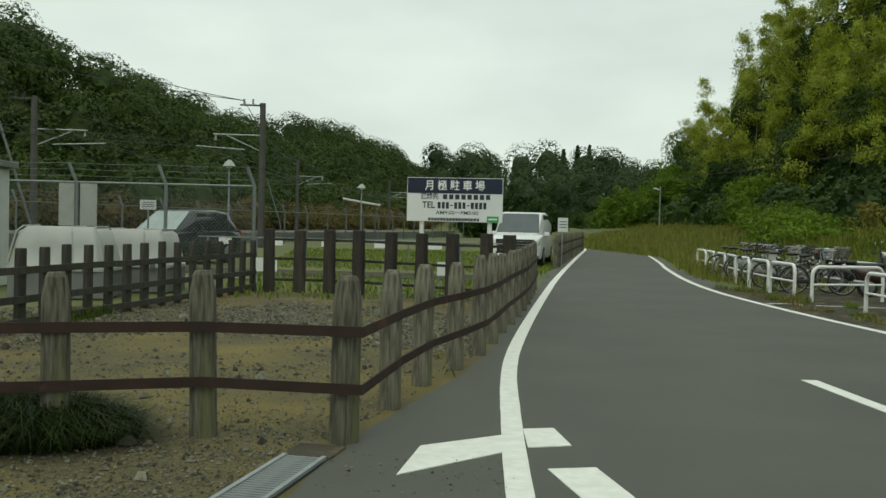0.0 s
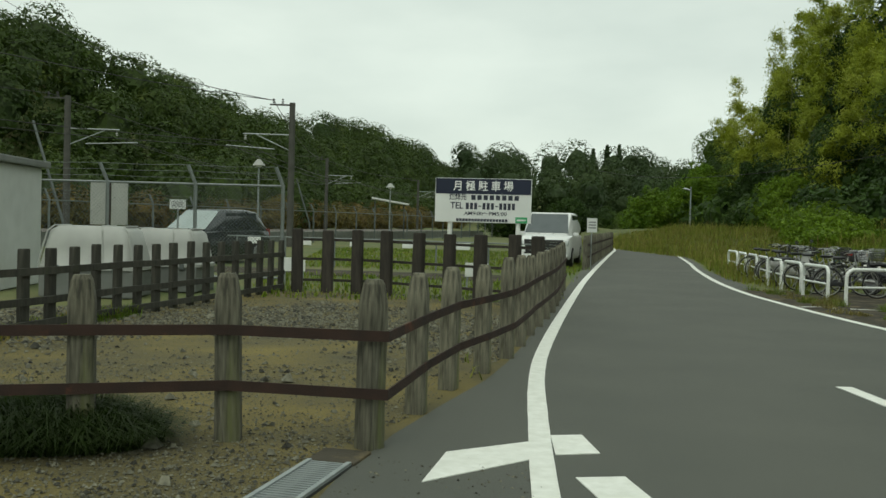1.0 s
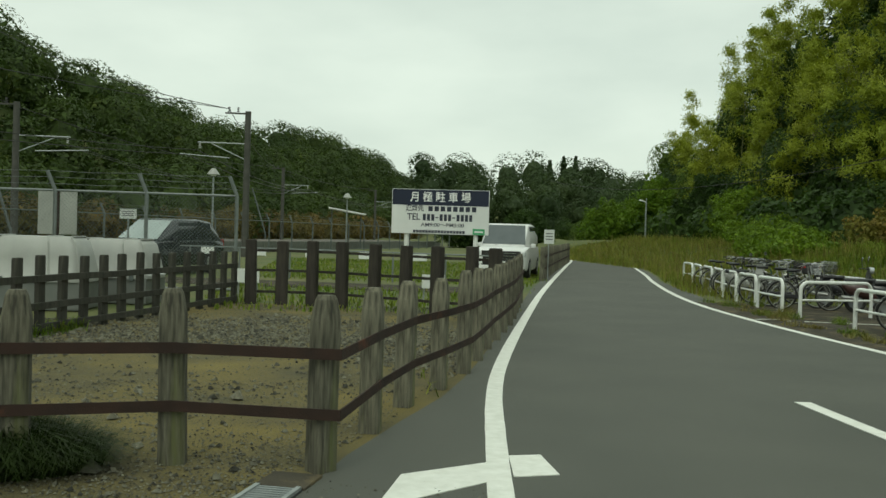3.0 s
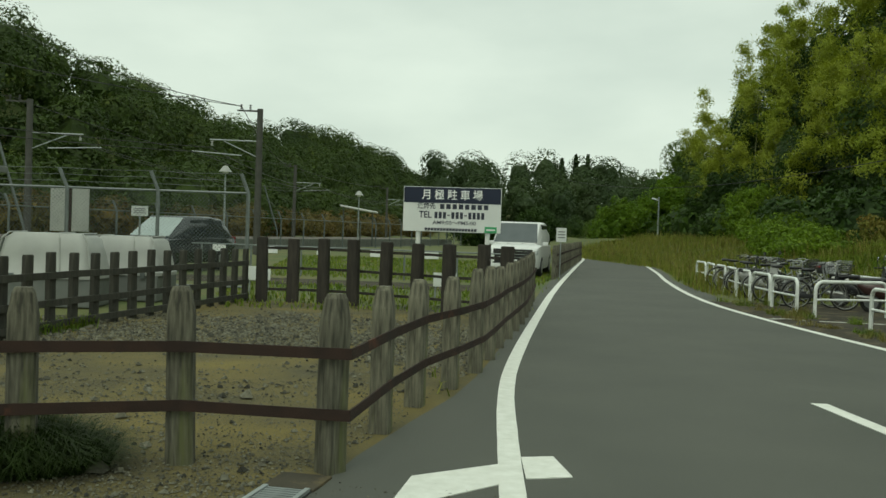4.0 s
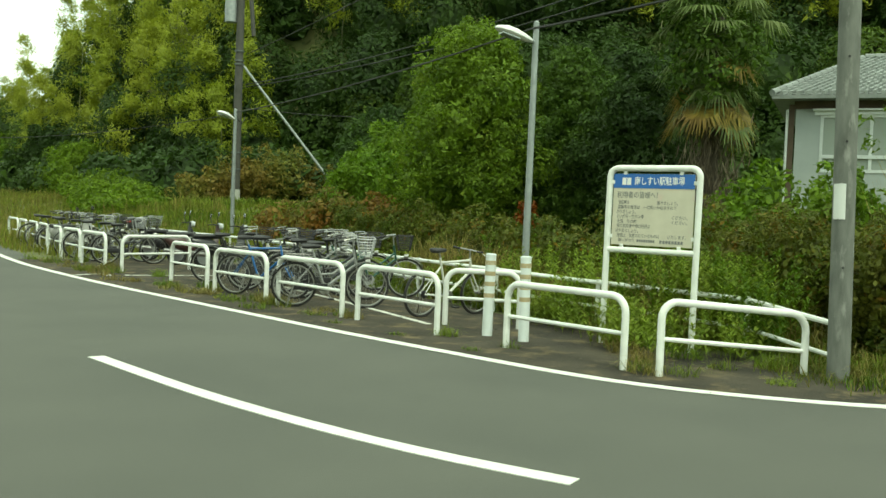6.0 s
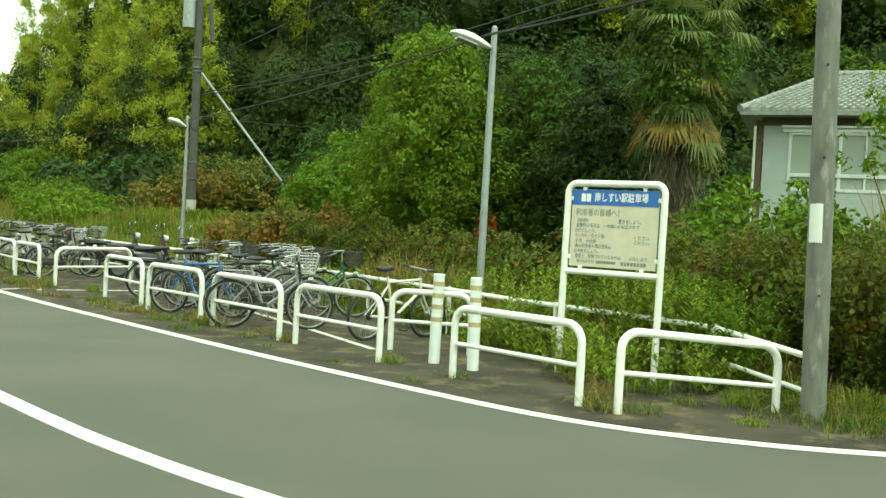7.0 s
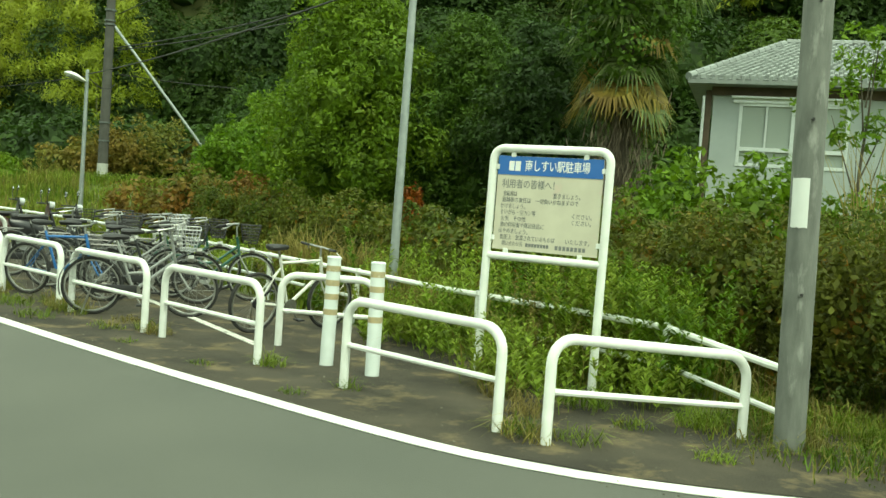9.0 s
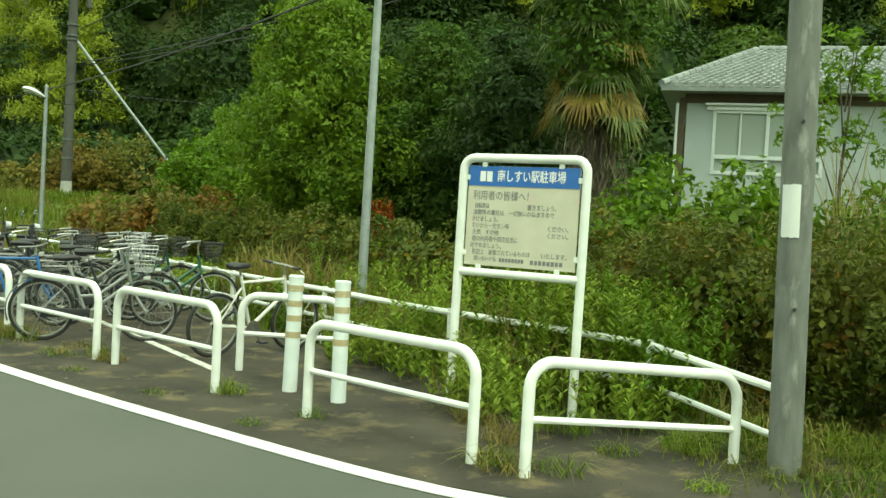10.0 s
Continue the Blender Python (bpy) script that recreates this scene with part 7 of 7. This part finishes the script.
def bicycle(label, paint, m, with_basket=True, basket_mat=None, sport=False, rack=True):
    th = thing("bicycle", label, "bicycle", m, "bicycles in the parking strip")
    r = 0.335
    wb = 1.07
    wheel(th, 0, r, STEEL)
    wheel(th, wb, r, STEEL)
    bb = Vector((0.45, 0, 0.29))
    seat_top = Vector((0.27, 0, 0.80 if not sport else 0.84))
    head0, head1 = Vector((0.90, 0, 0.62)), Vector((0.85, 0, 0.88 if not sport else 0.84))
    bm = bmesh.new()
    tube(bm, [bb, seat_top], 0.017, 8)
    tube(bm, [head0, head1], 0.019, 8)
    tube(bm, [bb, head0 + Vector((-0.01, 0, 0.03))], 0.02, 8)
    if sport:
        tube(bm, [seat_top - Vector((-0.02, 0, 0.07)), head1 - Vector((0, 0, 0.04))], 0.017, 8)
    else:
        tube(bm, [bb + Vector((-0.07, 0, 0.2)), bb + Vector((0.12, 0, 0.22)), head0 + Vector((-0.015, 0, 0.14))], 0.018, 8)
    for s in (-0.05, 0.05):
        tube(bm, [bb + Vector((0, s * 0.5, 0)), (0, s, r)], 0.010, 6)
        tube(bm, [seat_top - Vector((-0.03, 0, 0.12)), (0, s, r)], 0.008, 6)
    part("frame", bm, paint, th, smooth=True)
    bm = bmesh.new()
    for s in (-0.045, 0.045):
        tube(bm, [head0 + Vector((0.005, s * 0.8, -0.02)), (0.98, s, 0.47), (wb, s, r)], 0.011, 6)
    tube(bm, [head0 + Vector((0.005, -0.045, -0.01)), head0 + Vector((0.005, 0.045, -0.01))], 0.014, 6)
    part("fork", bm, paint if sport else STEEL, th, smooth=True)
    bm = bmesh.new()
    hz = 1.03 if not sport else 0.95
    tube(bm, [head1, (0.84, 0, hz)], 0.013, 6)
    if sport:
        tube(bm, [(0.80, -0.29, hz + 0.01), (0.85, -0.1, hz), (0.87, 0, hz), (0.85, 0.1, hz), (0.80, 0.29, hz + 0.01)], 0.011, 6)
    else:
        tube(bm, [(0.60, -0.27, hz - 0.02), (0.72, -0.27, hz + 0.01), (0.86, -0.17, hz + 0.03), (0.86, 0, hz), (0.86, 0.17, hz + 0.03), (0.72, 0.27, hz + 0.01), (0.60, 0.27, hz - 0.02)], 0.011, 6)
    bar = part("handlebar", bm, STEEL, th, smooth=True)
    for s in (-1, 1):
        bm = bmesh.new()
        if sport:
            tube(bm, [(0.81, s * 0.18, hz), (0.795, s * 0.3, hz + 0.01)], 0.016, 6)
        else:
            tube(bm, [(0.57, s * 0.27, hz - 0.025), (0.69, s * 0.27, hz)], 0.017, 6)
        part("grip", bm, BLACK, bar)
        bm = bmesh.new()
        tube(bm, [(0.74 if not sport else 0.86, s * 0.24, hz - 0.02), (0.64 if not sport else 0.89, s * 0.28, hz - 0.055)], 0.006, 5)
        part("brake_lever", bm, STEEL, bar)
    bm = bmesh.new()
    tube(bm, [seat_top, seat_top + Vector((-0.03, 0, 0.08))], 0.013, 6)
    part("seat_post", bm, STEEL, th)
    bm = bmesh.new()
    c = seat_top + Vector((-0.05, 0, 0.11))
    rings = []
    for x, w, t in ((-0.13, 0.05, 0.02), (-0.11, 0.10, 0.04), (-0.03, 0.105, 0.045), (0.05, 0.05, 0.04), (0.14, 0.022, 0.03), (0.16, 0.01, 0.015)):
        w = w * (0.7 if sport else 1)
        rings.append([(c.x + x, c.y + w * math.cos(k), c.z + t * math.sin(k) * (0.7 if math.sin(k) > 0 else 1)) for k in (2 * math.pi * j / 10 for j in range(10))])
    ring_loft(bm, rings)
    part("saddle", bm, BLACK, th, "black saddle", smooth=True)
    bm = bmesh.new()
    cyl(bm, bb + Vector((0, -0.055, 0)), bb + Vector((0, -0.06, 0)), 0.085, 0.085, 18)
    cr = part("chainring", bm, STEEL, th)
    for s in (-1, 1):
        bm = bmesh.new()
        tube(bm, [bb + Vector((0, s * 0.07, 0)), bb + Vector((-s * 0.09, s * 0.075, s * 0.14))], 0.008, 5)
        part("crank", bm, STEEL, cr)
    for s, dx, dz in ((-1, 0.09, -0.14), (1, -0.09, 0.14)):
        bm = bmesh.new()
        box(bm, 0.09, 0.09, 0.02, Matrix.Translation(bb + Vector((dx, s * 0.12, dz))), 0.004)
        part("pedal", bm, BLACK, cr)
    if not sport:
        for x, a0, a1, nm in ((0, 20, 200, "rear_mudguard"), (wb, 35, 165, "front_mudguard")):
            bm = bmesh.new()
            P = arc((x, 0, r), r + 0.018, a0, a1, 14, Vector((1, 0, 0)), Vector((0, 0, 1)))
            ring_loft(bm, [[p + Vector((0, -0.03, 0)), p + Vector((0, 0, 0)) + (p - Vector((x, 0, r))).normalized() * 0.012, p + Vector((0, 0.03, 0)), p - (p - Vector((x, 0, r))).normalized() * 0.002] for p in P])
            part(nm, bm, DULL_STEEL, th, smooth=True)
        bm = bmesh.new()
        box(bm, 0.5, 0.03, 0.10, Matrix.Translation((0.24, -0.06, 0.315)), 0.012)
        part("chain_guard", bm, BLACK, th, smooth=True)
        if rack:
            bm = bmesh.new()
            for s in (-0.055, 0, 0.055):
                tube(bm, [(-0.26, s, 0.715), (0.17, s, 0.72)], 0.006, 5)
            for x in (-0.25, -0.08, 0.1):
                tube(bm, [(x, -0.06, 0.715), (x, 0.06, 0.715)], 0.006, 5)
            for s in (-0.06, 0.06):
                tube(bm, [(0, s, r), (-0.12, s, 0.715)], 0.006, 5)
            part("rack", bm, DULL_STEEL, th)
        bm = bmesh.new()
        tube(bm, [(0, -0.07, r), (-0.1, -0.09, 0.01), (-0.1, 0.09, 0.01), (0, 0.07, r)], 0.008, 5)
        part("stand", bm, STEEL, th)
    else:
        bm = bmesh.new()
        tube(bm, [(0.02, 0.06, r), (0.12, 0.2, 0.01)], 0.008, 5)
        part("kickstand", bm, STEEL, th)
        bm = bmesh.new()
        for k in range(5):
            cyl(bm, (0, -0.03 - k * 0.005, r), (0, -0.034 - k * 0.005, r), 0.055 - k * 0.006, 0.055 - k * 0.006, 14)
        part("sprockets", bm, BLACK, th)
    if with_basket:
        basket(th, basket_mat or MESH_GREY, 1.03, 0.80)
        bm = bmesh.new()
        cyl(bm, (1.03, -0.03, 0.70), (1.10, -0.03, 0.70), 0.035, 0.045, 10)
        part("headlamp", bm, STEEL, th, smooth=True)
    return th


def paint(name, c):
    return mat(name, c, tuple(k * 0.85 for k in c), rough=0.3, scale=6, spec=0.7)


P_WHITE, P_SILVER, P_GREEN, P_BLUE, P_BLACK = paint("white_frame", (0.72, 0.72, 0.66)), paint("silver_frame", (0.30, 0.31, 0.30)), paint("green_frame", (0.02, 0.10, 0.07)), paint("blue_frame", (0.02, 0.13, 0.38)), paint("black_frame", (0.02, 0.022, 0.025))
bicycle("white sport bicycle with black saddle leaning by the barrier", P_WHITE, pose(8.99, 8.16, 0, 5, 0, -2), False, sport=True)
silver = bicycle("dusty silver city bicycle with a large wire basket", P_SILVER, pose(8.18, 10.02, 0, 4, 0, -35))
green = bicycle("dark green city bicycle with a black front basket", P_GREEN, pose(9.95, 11.1, 0, -4, 0, -36), True, BLACK)
blue = bicycle("blue bicycle with black tyres beside the pipe barrier", P_BLUE, pose(8.4, 11.95, 0, 4, 0, -64), False, sport=True)
black = bicycle("black city bicycle with a wire basket", P_BLACK, pose(9.0, 11.0, 0, 3, 0, -32), True, BLACK)
for src, x, y, rx, rz, label in (
        (silver, 9.35, 11.95, 5, -30, "dusty silver city bicycle among parked bicycles"),
        (black, 9.0, 12.55, -4, -36, "black city bicycle among parked bicycles"),
        (black, 9.45, 13.2, 4, -28, "black city bicycle with a dark basket"),
        (green, 10.3, 12.3, 3, -33, "dark green city bicycle beside the low rail"),
        (black, 9.9, 12.9, 4, -30, "black city bicycle among parked bicycles"),
        (silver, 10.5, 13.5, -5, -26, "silver city bicycle beside the low rail"),
        (black, 9.2, 14.1, 5, -34, "black city bicycle among parked bicycles"),
        (black, 10.1, 14.5, -3, -27, "black city bicycle among parked bicycles"),
        (black, 9.6, 19.2, 4, -12, "black city bicycle with a dark basket"),
        (silver, 9.75, 20.1, -4, -20, "silver city bicycle near the strip's end"),
        (black, 9.8, 21.2, 4, -8, "black city bicycle with a dark basket"),
        (silver, 9.9, 22.0, -4, -16, "silver city bicycle near the strip's end"),
        (black, 10.3, 24.0, 3, -14, "black city bicycle near the strip's end"),
        (silver, 10.6, 24.9, 3, -10, "silver city bicycle near the strip's end"),
        (black, 10.7, 25.9, -4, -18, "black city bicycle near the strip's end"),
        (black, 11.0, 27.2, 4, -15, "black city bicycle near the strip's end"),
        (silver, 11.6, 22.7, -5, -8, "silver city bicycle beside the low rail"),
        (green, 11.4, 24.2, 4, -12, "dark green city bicycle beside the low rail")):
    b = copy_thing(src, pose(x, y, 0, rx, 0, rz))
    b["label"] = label


def moped(label, paint_mat, m, box_colour=None):
    th = thing("moped", label, "moped", m, "mopeds in the parking strip")
    r = 0.24
    for x in (0, 1.2):
        w = new("wheel")
        w.parent = th
        w.location = (x, 0, r)
        bm = bmesh.new()
        tube(bm, arc((0, 0, 0), r - 0.045, 0, 360 * 23 / 24, 23, Vector((1, 0, 0)), Vector((0, 0, 1))), 0.046, 8, True)
        part("tyre", bm, TYRE, w, smooth=True)
        bm = bmesh.new()
        cyl(bm, (0, -0.04, 0), (0, 0.04, 0), r - 0.08, r - 0.08, 18)
        part("rim", bm, RIM, w)
    bm = bmesh.new()
    ring_loft(bm, [[(x, w * math.cos(k), z + h * math.sin(k)) for k in (2 * math.pi * j / 12 for j in range(12))] for x, w, z, h in ((-0.28, 0.05, 0.62, 0.06), (-0.15, 0.13, 0.56, 0.15), (0.15, 0.16, 0.50, 0.18), (0.38, 0.14, 0.40, 0.16), (0.55, 0.13, 0.30, 0.07), (0.82, 0.14, 0.30, 0.07))])
    part("body", bm, paint_mat, th, smooth=True)
    bm = bmesh.new()
    ring_loft(bm, [[(x, w * math.cos(k), z + h * math.sin(k)) for k in (2 * math.pi * j / 12 for j in range(12))] for x, w, z, h in ((0.84, 0.19, 0.32, 0.08), (0.93, 0.2, 0.5, 0.12), (0.97, 0.17, 0.75, 0.12), (0.98, 0.08, 0.92, 0.06))])
    part("leg_shield", bm, paint_mat, th, smooth=True)
    bm = bmesh.new()
    ring_loft(bm, [[(x, w * math.cos(k), 0.72 + 0.055 * math.sin(k)) for k in (2 * math.pi * j / 12 for j in range(12))] for x, w in ((-0.25, 0.06), (-0.18, 0.13), (0.1, 0.14), (0.36, 0.10), (0.44, 0.04))])
    part("seat", bm, BLACK, th, "black padded seat", smooth=True)
    bm = bmesh.new()
    tube(bm, [(1.2, 0.07, r), (1.08, 0.07, 0.6), (1.0, 0.0, 0.9), (1.08, -0.07, 0.6), (1.2, -0.07, r)], 0.022, 6)
    part("fork", bm, BLACK, th)
    bm = bmesh.new()
    P = arc((1.2, 0, r), r + 0.03, 20, 150, 10, Vector((1, 0, 0)), Vector((0, 0, 1)))
    ring_loft(bm, [[p + Vector((0, -0.055, 0)), p + Vector((0, 0, 0.012)), p + Vector((0, 0.055, 0)), p - Vector((0, 0, 0.006))] for p in P])
    part("front_mudguard", bm, paint_mat, th, smooth=True)
    bm = bmesh.new()
    tube(bm, [(0.86, -0.32, 0.98), (0.95, -0.12, 0.97), (0.97, 0, 0.95), (0.95, 0.12, 0.97), (0.86, 0.32, 0.98)], 0.014, 6)
    bar = part("handlebar", bm, BLACK, th)
    for s in (-1, 1):
        bm = bmesh.new()
        tube(bm, [(0.92, s * 0.2, 0.98), (0.90, s * 0.27, 1.16)], 0.007, 5)
        stalk = part("mirror_stalk", bm, BLACK, bar)
        stalk.parent = th
        bm = bmesh.new()
        cyl(bm, (0.91, s * 0.27, 1.2), (0.93, s * 0.27, 1.2), 0.055, 0.05, 12)
        part("mirror", bm, CHROME, stalk, smooth=True)
    bm = bmesh.new()
    cyl(bm, (1.0, 0, 0.93), (1.1, 0, 0.92), 0.08, 0.075, 14)
    part("headlight", bm, LAMP_GLASS, th, smooth=True)
    bm = bmesh.new()
    tube(bm, [(0.02, -0.14, 0.3), (-0.35, -0.15, 0.34)], 0.045, 8)
    part("exhaust", bm, STEEL, th, smooth=True)
    bm = bmesh.new()
    tube(bm, [(0.3, -0.12, 0.28), (0.27, -0.16, 0.0), (0.27, 0.16, 0.0), (0.3, 0.12, 0.28)], 0.012, 5)
    part("stand", bm, STEEL, th)
    if box_colour:
        bm = bmesh.new()
        box(bm, 0.36, 0.38, 0.24, Matrix.Translation((-0.34, 0, 0.90)), 0.06)
        case = part("top_case", bm, BLACK, th, "black top case with a red reflector", smooth=True)
        bm = bmesh.new()
        box(bm, 0.38, 0.36, 0.05, Matrix.Translation((-0.345, 0, 0.94)), 0.015)
        part("reflector", bm, TAIL_RED, case)
        for s in (-0.08, 0.08):
            bm = bmesh.new()
            tube(bm, [(-0.3, s, 0.62), (-0.34, s, 0.79)], 0.012, 5)
            part("carrier", bm, STEEL, case)


M_BLACK, M_MAROON, M_WHITE = paint("black_moped_paint", (0.02, 0.02, 0.024)), paint("maroon_moped_paint", (0.07, 0.03, 0.028)), paint("white_moped_paint", (0.4, 0.4, 0.38))
moped("black moped with a top case", M_BLACK, pose(11.25, 20.3, 0, -4, 0, -15), True)
moped("maroon moped with round mirrors", M_MAROON, pose(11.1, 18.7, 0, -5, 0, -12))
moped("black moped with round mirrors", M_BLACK, pose(11.15, 17.6, 0, -5, 0, -4))
moped("white step-through moped with dark seat", M_WHITE, pose(10.1, 22.9, 0, -5, 0, 20))
stripe("bay_line", [(8.53, 7.5), (9.25, 9.95), (9.85, 12.2), (10.3, 14.2)], 0.09, 0.013, WORN_PAINT, "worn white line of the bicycle bay")
stripe("bay_line", [(7.6, 16.2), (8.4, 16.5), (8.15, 15.95)], 0.1, 0.017, WORN_PAINT, "worn white cross line of the bicycle bay")
stripe("bay_line", [(8.5, 16.0), (9.8, 15.6), (10.9, 15.3)], 0.1, 0.013, WORN_PAINT, "worn white cross line of the bicycle bay")


# ---- foreground details ----
def grate():
    a, b = Vector((-1.53, 2.0, 0)), Vector((-0.835, 4.12, 0))
    d = (b - a).normalized()
    L = (b - a).length
    m = Matrix.Translation((a + b) / 2) @ Matrix.Rotation(math.atan2(d.y, d.x), 4, 'Z')
    th = thing("gutter_grate", "galvanised steel gutter grating set in the ground", "grating", m)
    W = 0.25
    bm = bmesh.new()
    box(bm, L, W + 0.04, 0.03, Matrix.Translation((0, 0, -0.005)))
    part("channel", bm, mat("dark_channel", (0.045, 0.05, 0.048), rough=0.8), th)
    for s in (-1, 1):
        bm = bmesh.new()
        box(bm, L, 0.03, 0.04, Matrix.Translation((0, s * W / 2, 0.008)), 0.003)
        part("edge_bar", bm, GALV, th)
    n = int(L / 0.042)
    bm = bmesh.new()
    box(bm, 0.014, W - 0.03, 0.018)
    first = part("cross_bar", bm, GALV, th)
    first.location = (-L / 2 + 0.02, 0, 0.012)
    for i in range(1, n):
        ob = new("cross_bar", first.data)
        ob.parent = th
        ob.location = (-L / 2 + 0.02 + i * 0.042, 0, 0.012)
    bm = bmesh.new()
    box(bm, 0.32, W + 0.06, 0.05, Matrix.Translation((L / 2 + 0.17, 0, -0.008)), 0.008)
    part("end_cap", bm, OLD_ASPHALT, th, "worn dark end block")


grate()
slab("apron_slab", [(-4.6, 1.2), (-2.62, 1.4), (-2.52, 3.02), (-2.62, 3.12), (-2.75, 3.05), (-2.95, 3.22), (-4.6, 3.3)], 0.012, PAVING, "broken edge of a worn concrete slab", "paving slab")


def pebbles(name, n, xs, ys, size, inside, label, material=STONE):
    x, y = RNG.uniform(*xs, n), RNG.uniform(*ys, n)
    keep = inside(x, y)
    x, y = x[keep], y[keep]
    n = len(x)
    base = np.array([(1, 0, -0.35), (-1, 0, -0.35), (0, 1, -0.35), (0, -1, -0.35), (0.3, 0.2, 0.9), (-0.4, -0.2, 0.8)], float)
    faces = np.array([(0, 2, 4), (2, 5, 4), (2, 1, 5), (1, 3, 5), (3, 4, 5), (3, 0, 4)])
    s = size * RNG.lognormal(0, 0.45, n)
    V = base[None] * RNG.uniform(0.55, 1.2, (n, 6, 3))
    a = RNG.uniform(0, 2 * np.pi, n)
    c, q = np.cos(a)[:, None], np.sin(a)[:, None]
    V = np.stack([V[..., 0] * c - V[..., 1] * q, V[..., 0] * q + V[..., 1] * c, V[..., 2] * 0.6], 2) * s[:, None, None]
    V += np.stack([x, y, s * 0.25], 1)[:, None]
    me = bpy.data.meshes.new(name)
    F = (faces[None] + (np.arange(n) * 6)[:, None, None]).reshape(-1, 3)
    me.from_pydata(V.reshape(-1, 3).tolist(), [], F.tolist())
    me.materials.append(material)
    return tagged(new(name, me), label, "gravel", kind="stuff")


def in_lot(x, y):
    right = line_x([(-1.25, 2.6), (-0.75, 4.45), (-0.2, 5.65), (0.5, 7.5), (1.0, 9.2), (2.45, 15.4)], y)
    left = line_x([(-9, 2), (-7, 12), (-5.5, 13.6), (-4.2, 14.2), (-2.9, 18.2)], y)
    return (x < right - 0.05) & (x > left)


def patch(x, y):
    """Denser gravel in bands across the lot."""
    v = np.sin(x * 0.7 + 1.2 * np.sin(y * 0.35)) + np.sin(y * 0.75 + 0.4 * x) + 1.2 * sstep(8.5, 10.5, y)
    return v


pebbles("gravel", 38000, (-4.6, 0), (2.6, 8), 0.0075, lambda x, y: in_lot(x, y) & (RNG.random(len(x)) < 0.25 + 0.75 * sstep(-0.4, 0.9, patch(x, y))), "loose grey gravel on packed earth")
pebbles("gravel", 30000, (-7, 2.4), (7, 17.5), 0.0135, lambda x, y: in_lot(x, y) & (RNG.random(len(x)) < 0.12 + 0.88 * sstep(0.2, 1.4, patch(x, y))), "loose grey gravel on packed earth")
pebbles("gravel_band", 26000, (-6.5, 2.2), (8.3, 15.5), 0.017, lambda x, y: in_lot(x, y) & (RNG.random(len(x)) < sstep(0.0, 0.5, np.sin((y - 8.3) / 7.2 * 3.14) - 0.35 * (1 + np.sin(x * 1.1 + y * 0.4)))), "band of dense grey gravel across the lot")
pebbles("larger_stones", 900, (-5, 0.3), (2.3, 9), 0.018, in_lot, "scattered larger stones on packed earth")
pebbles("road_grit", 450, (-0.9, 0.4), (2.6, 4.3), 0.006, lambda x, y: x > -0.9 + (y - 3) * 0.2, "fine grit beside the edge line")
pebbles("yard_grit", 3500, (7.2, 10), (2.3, 13), 0.007, lambda x, y: x > 7.2, "fine grit on the old asphalt")
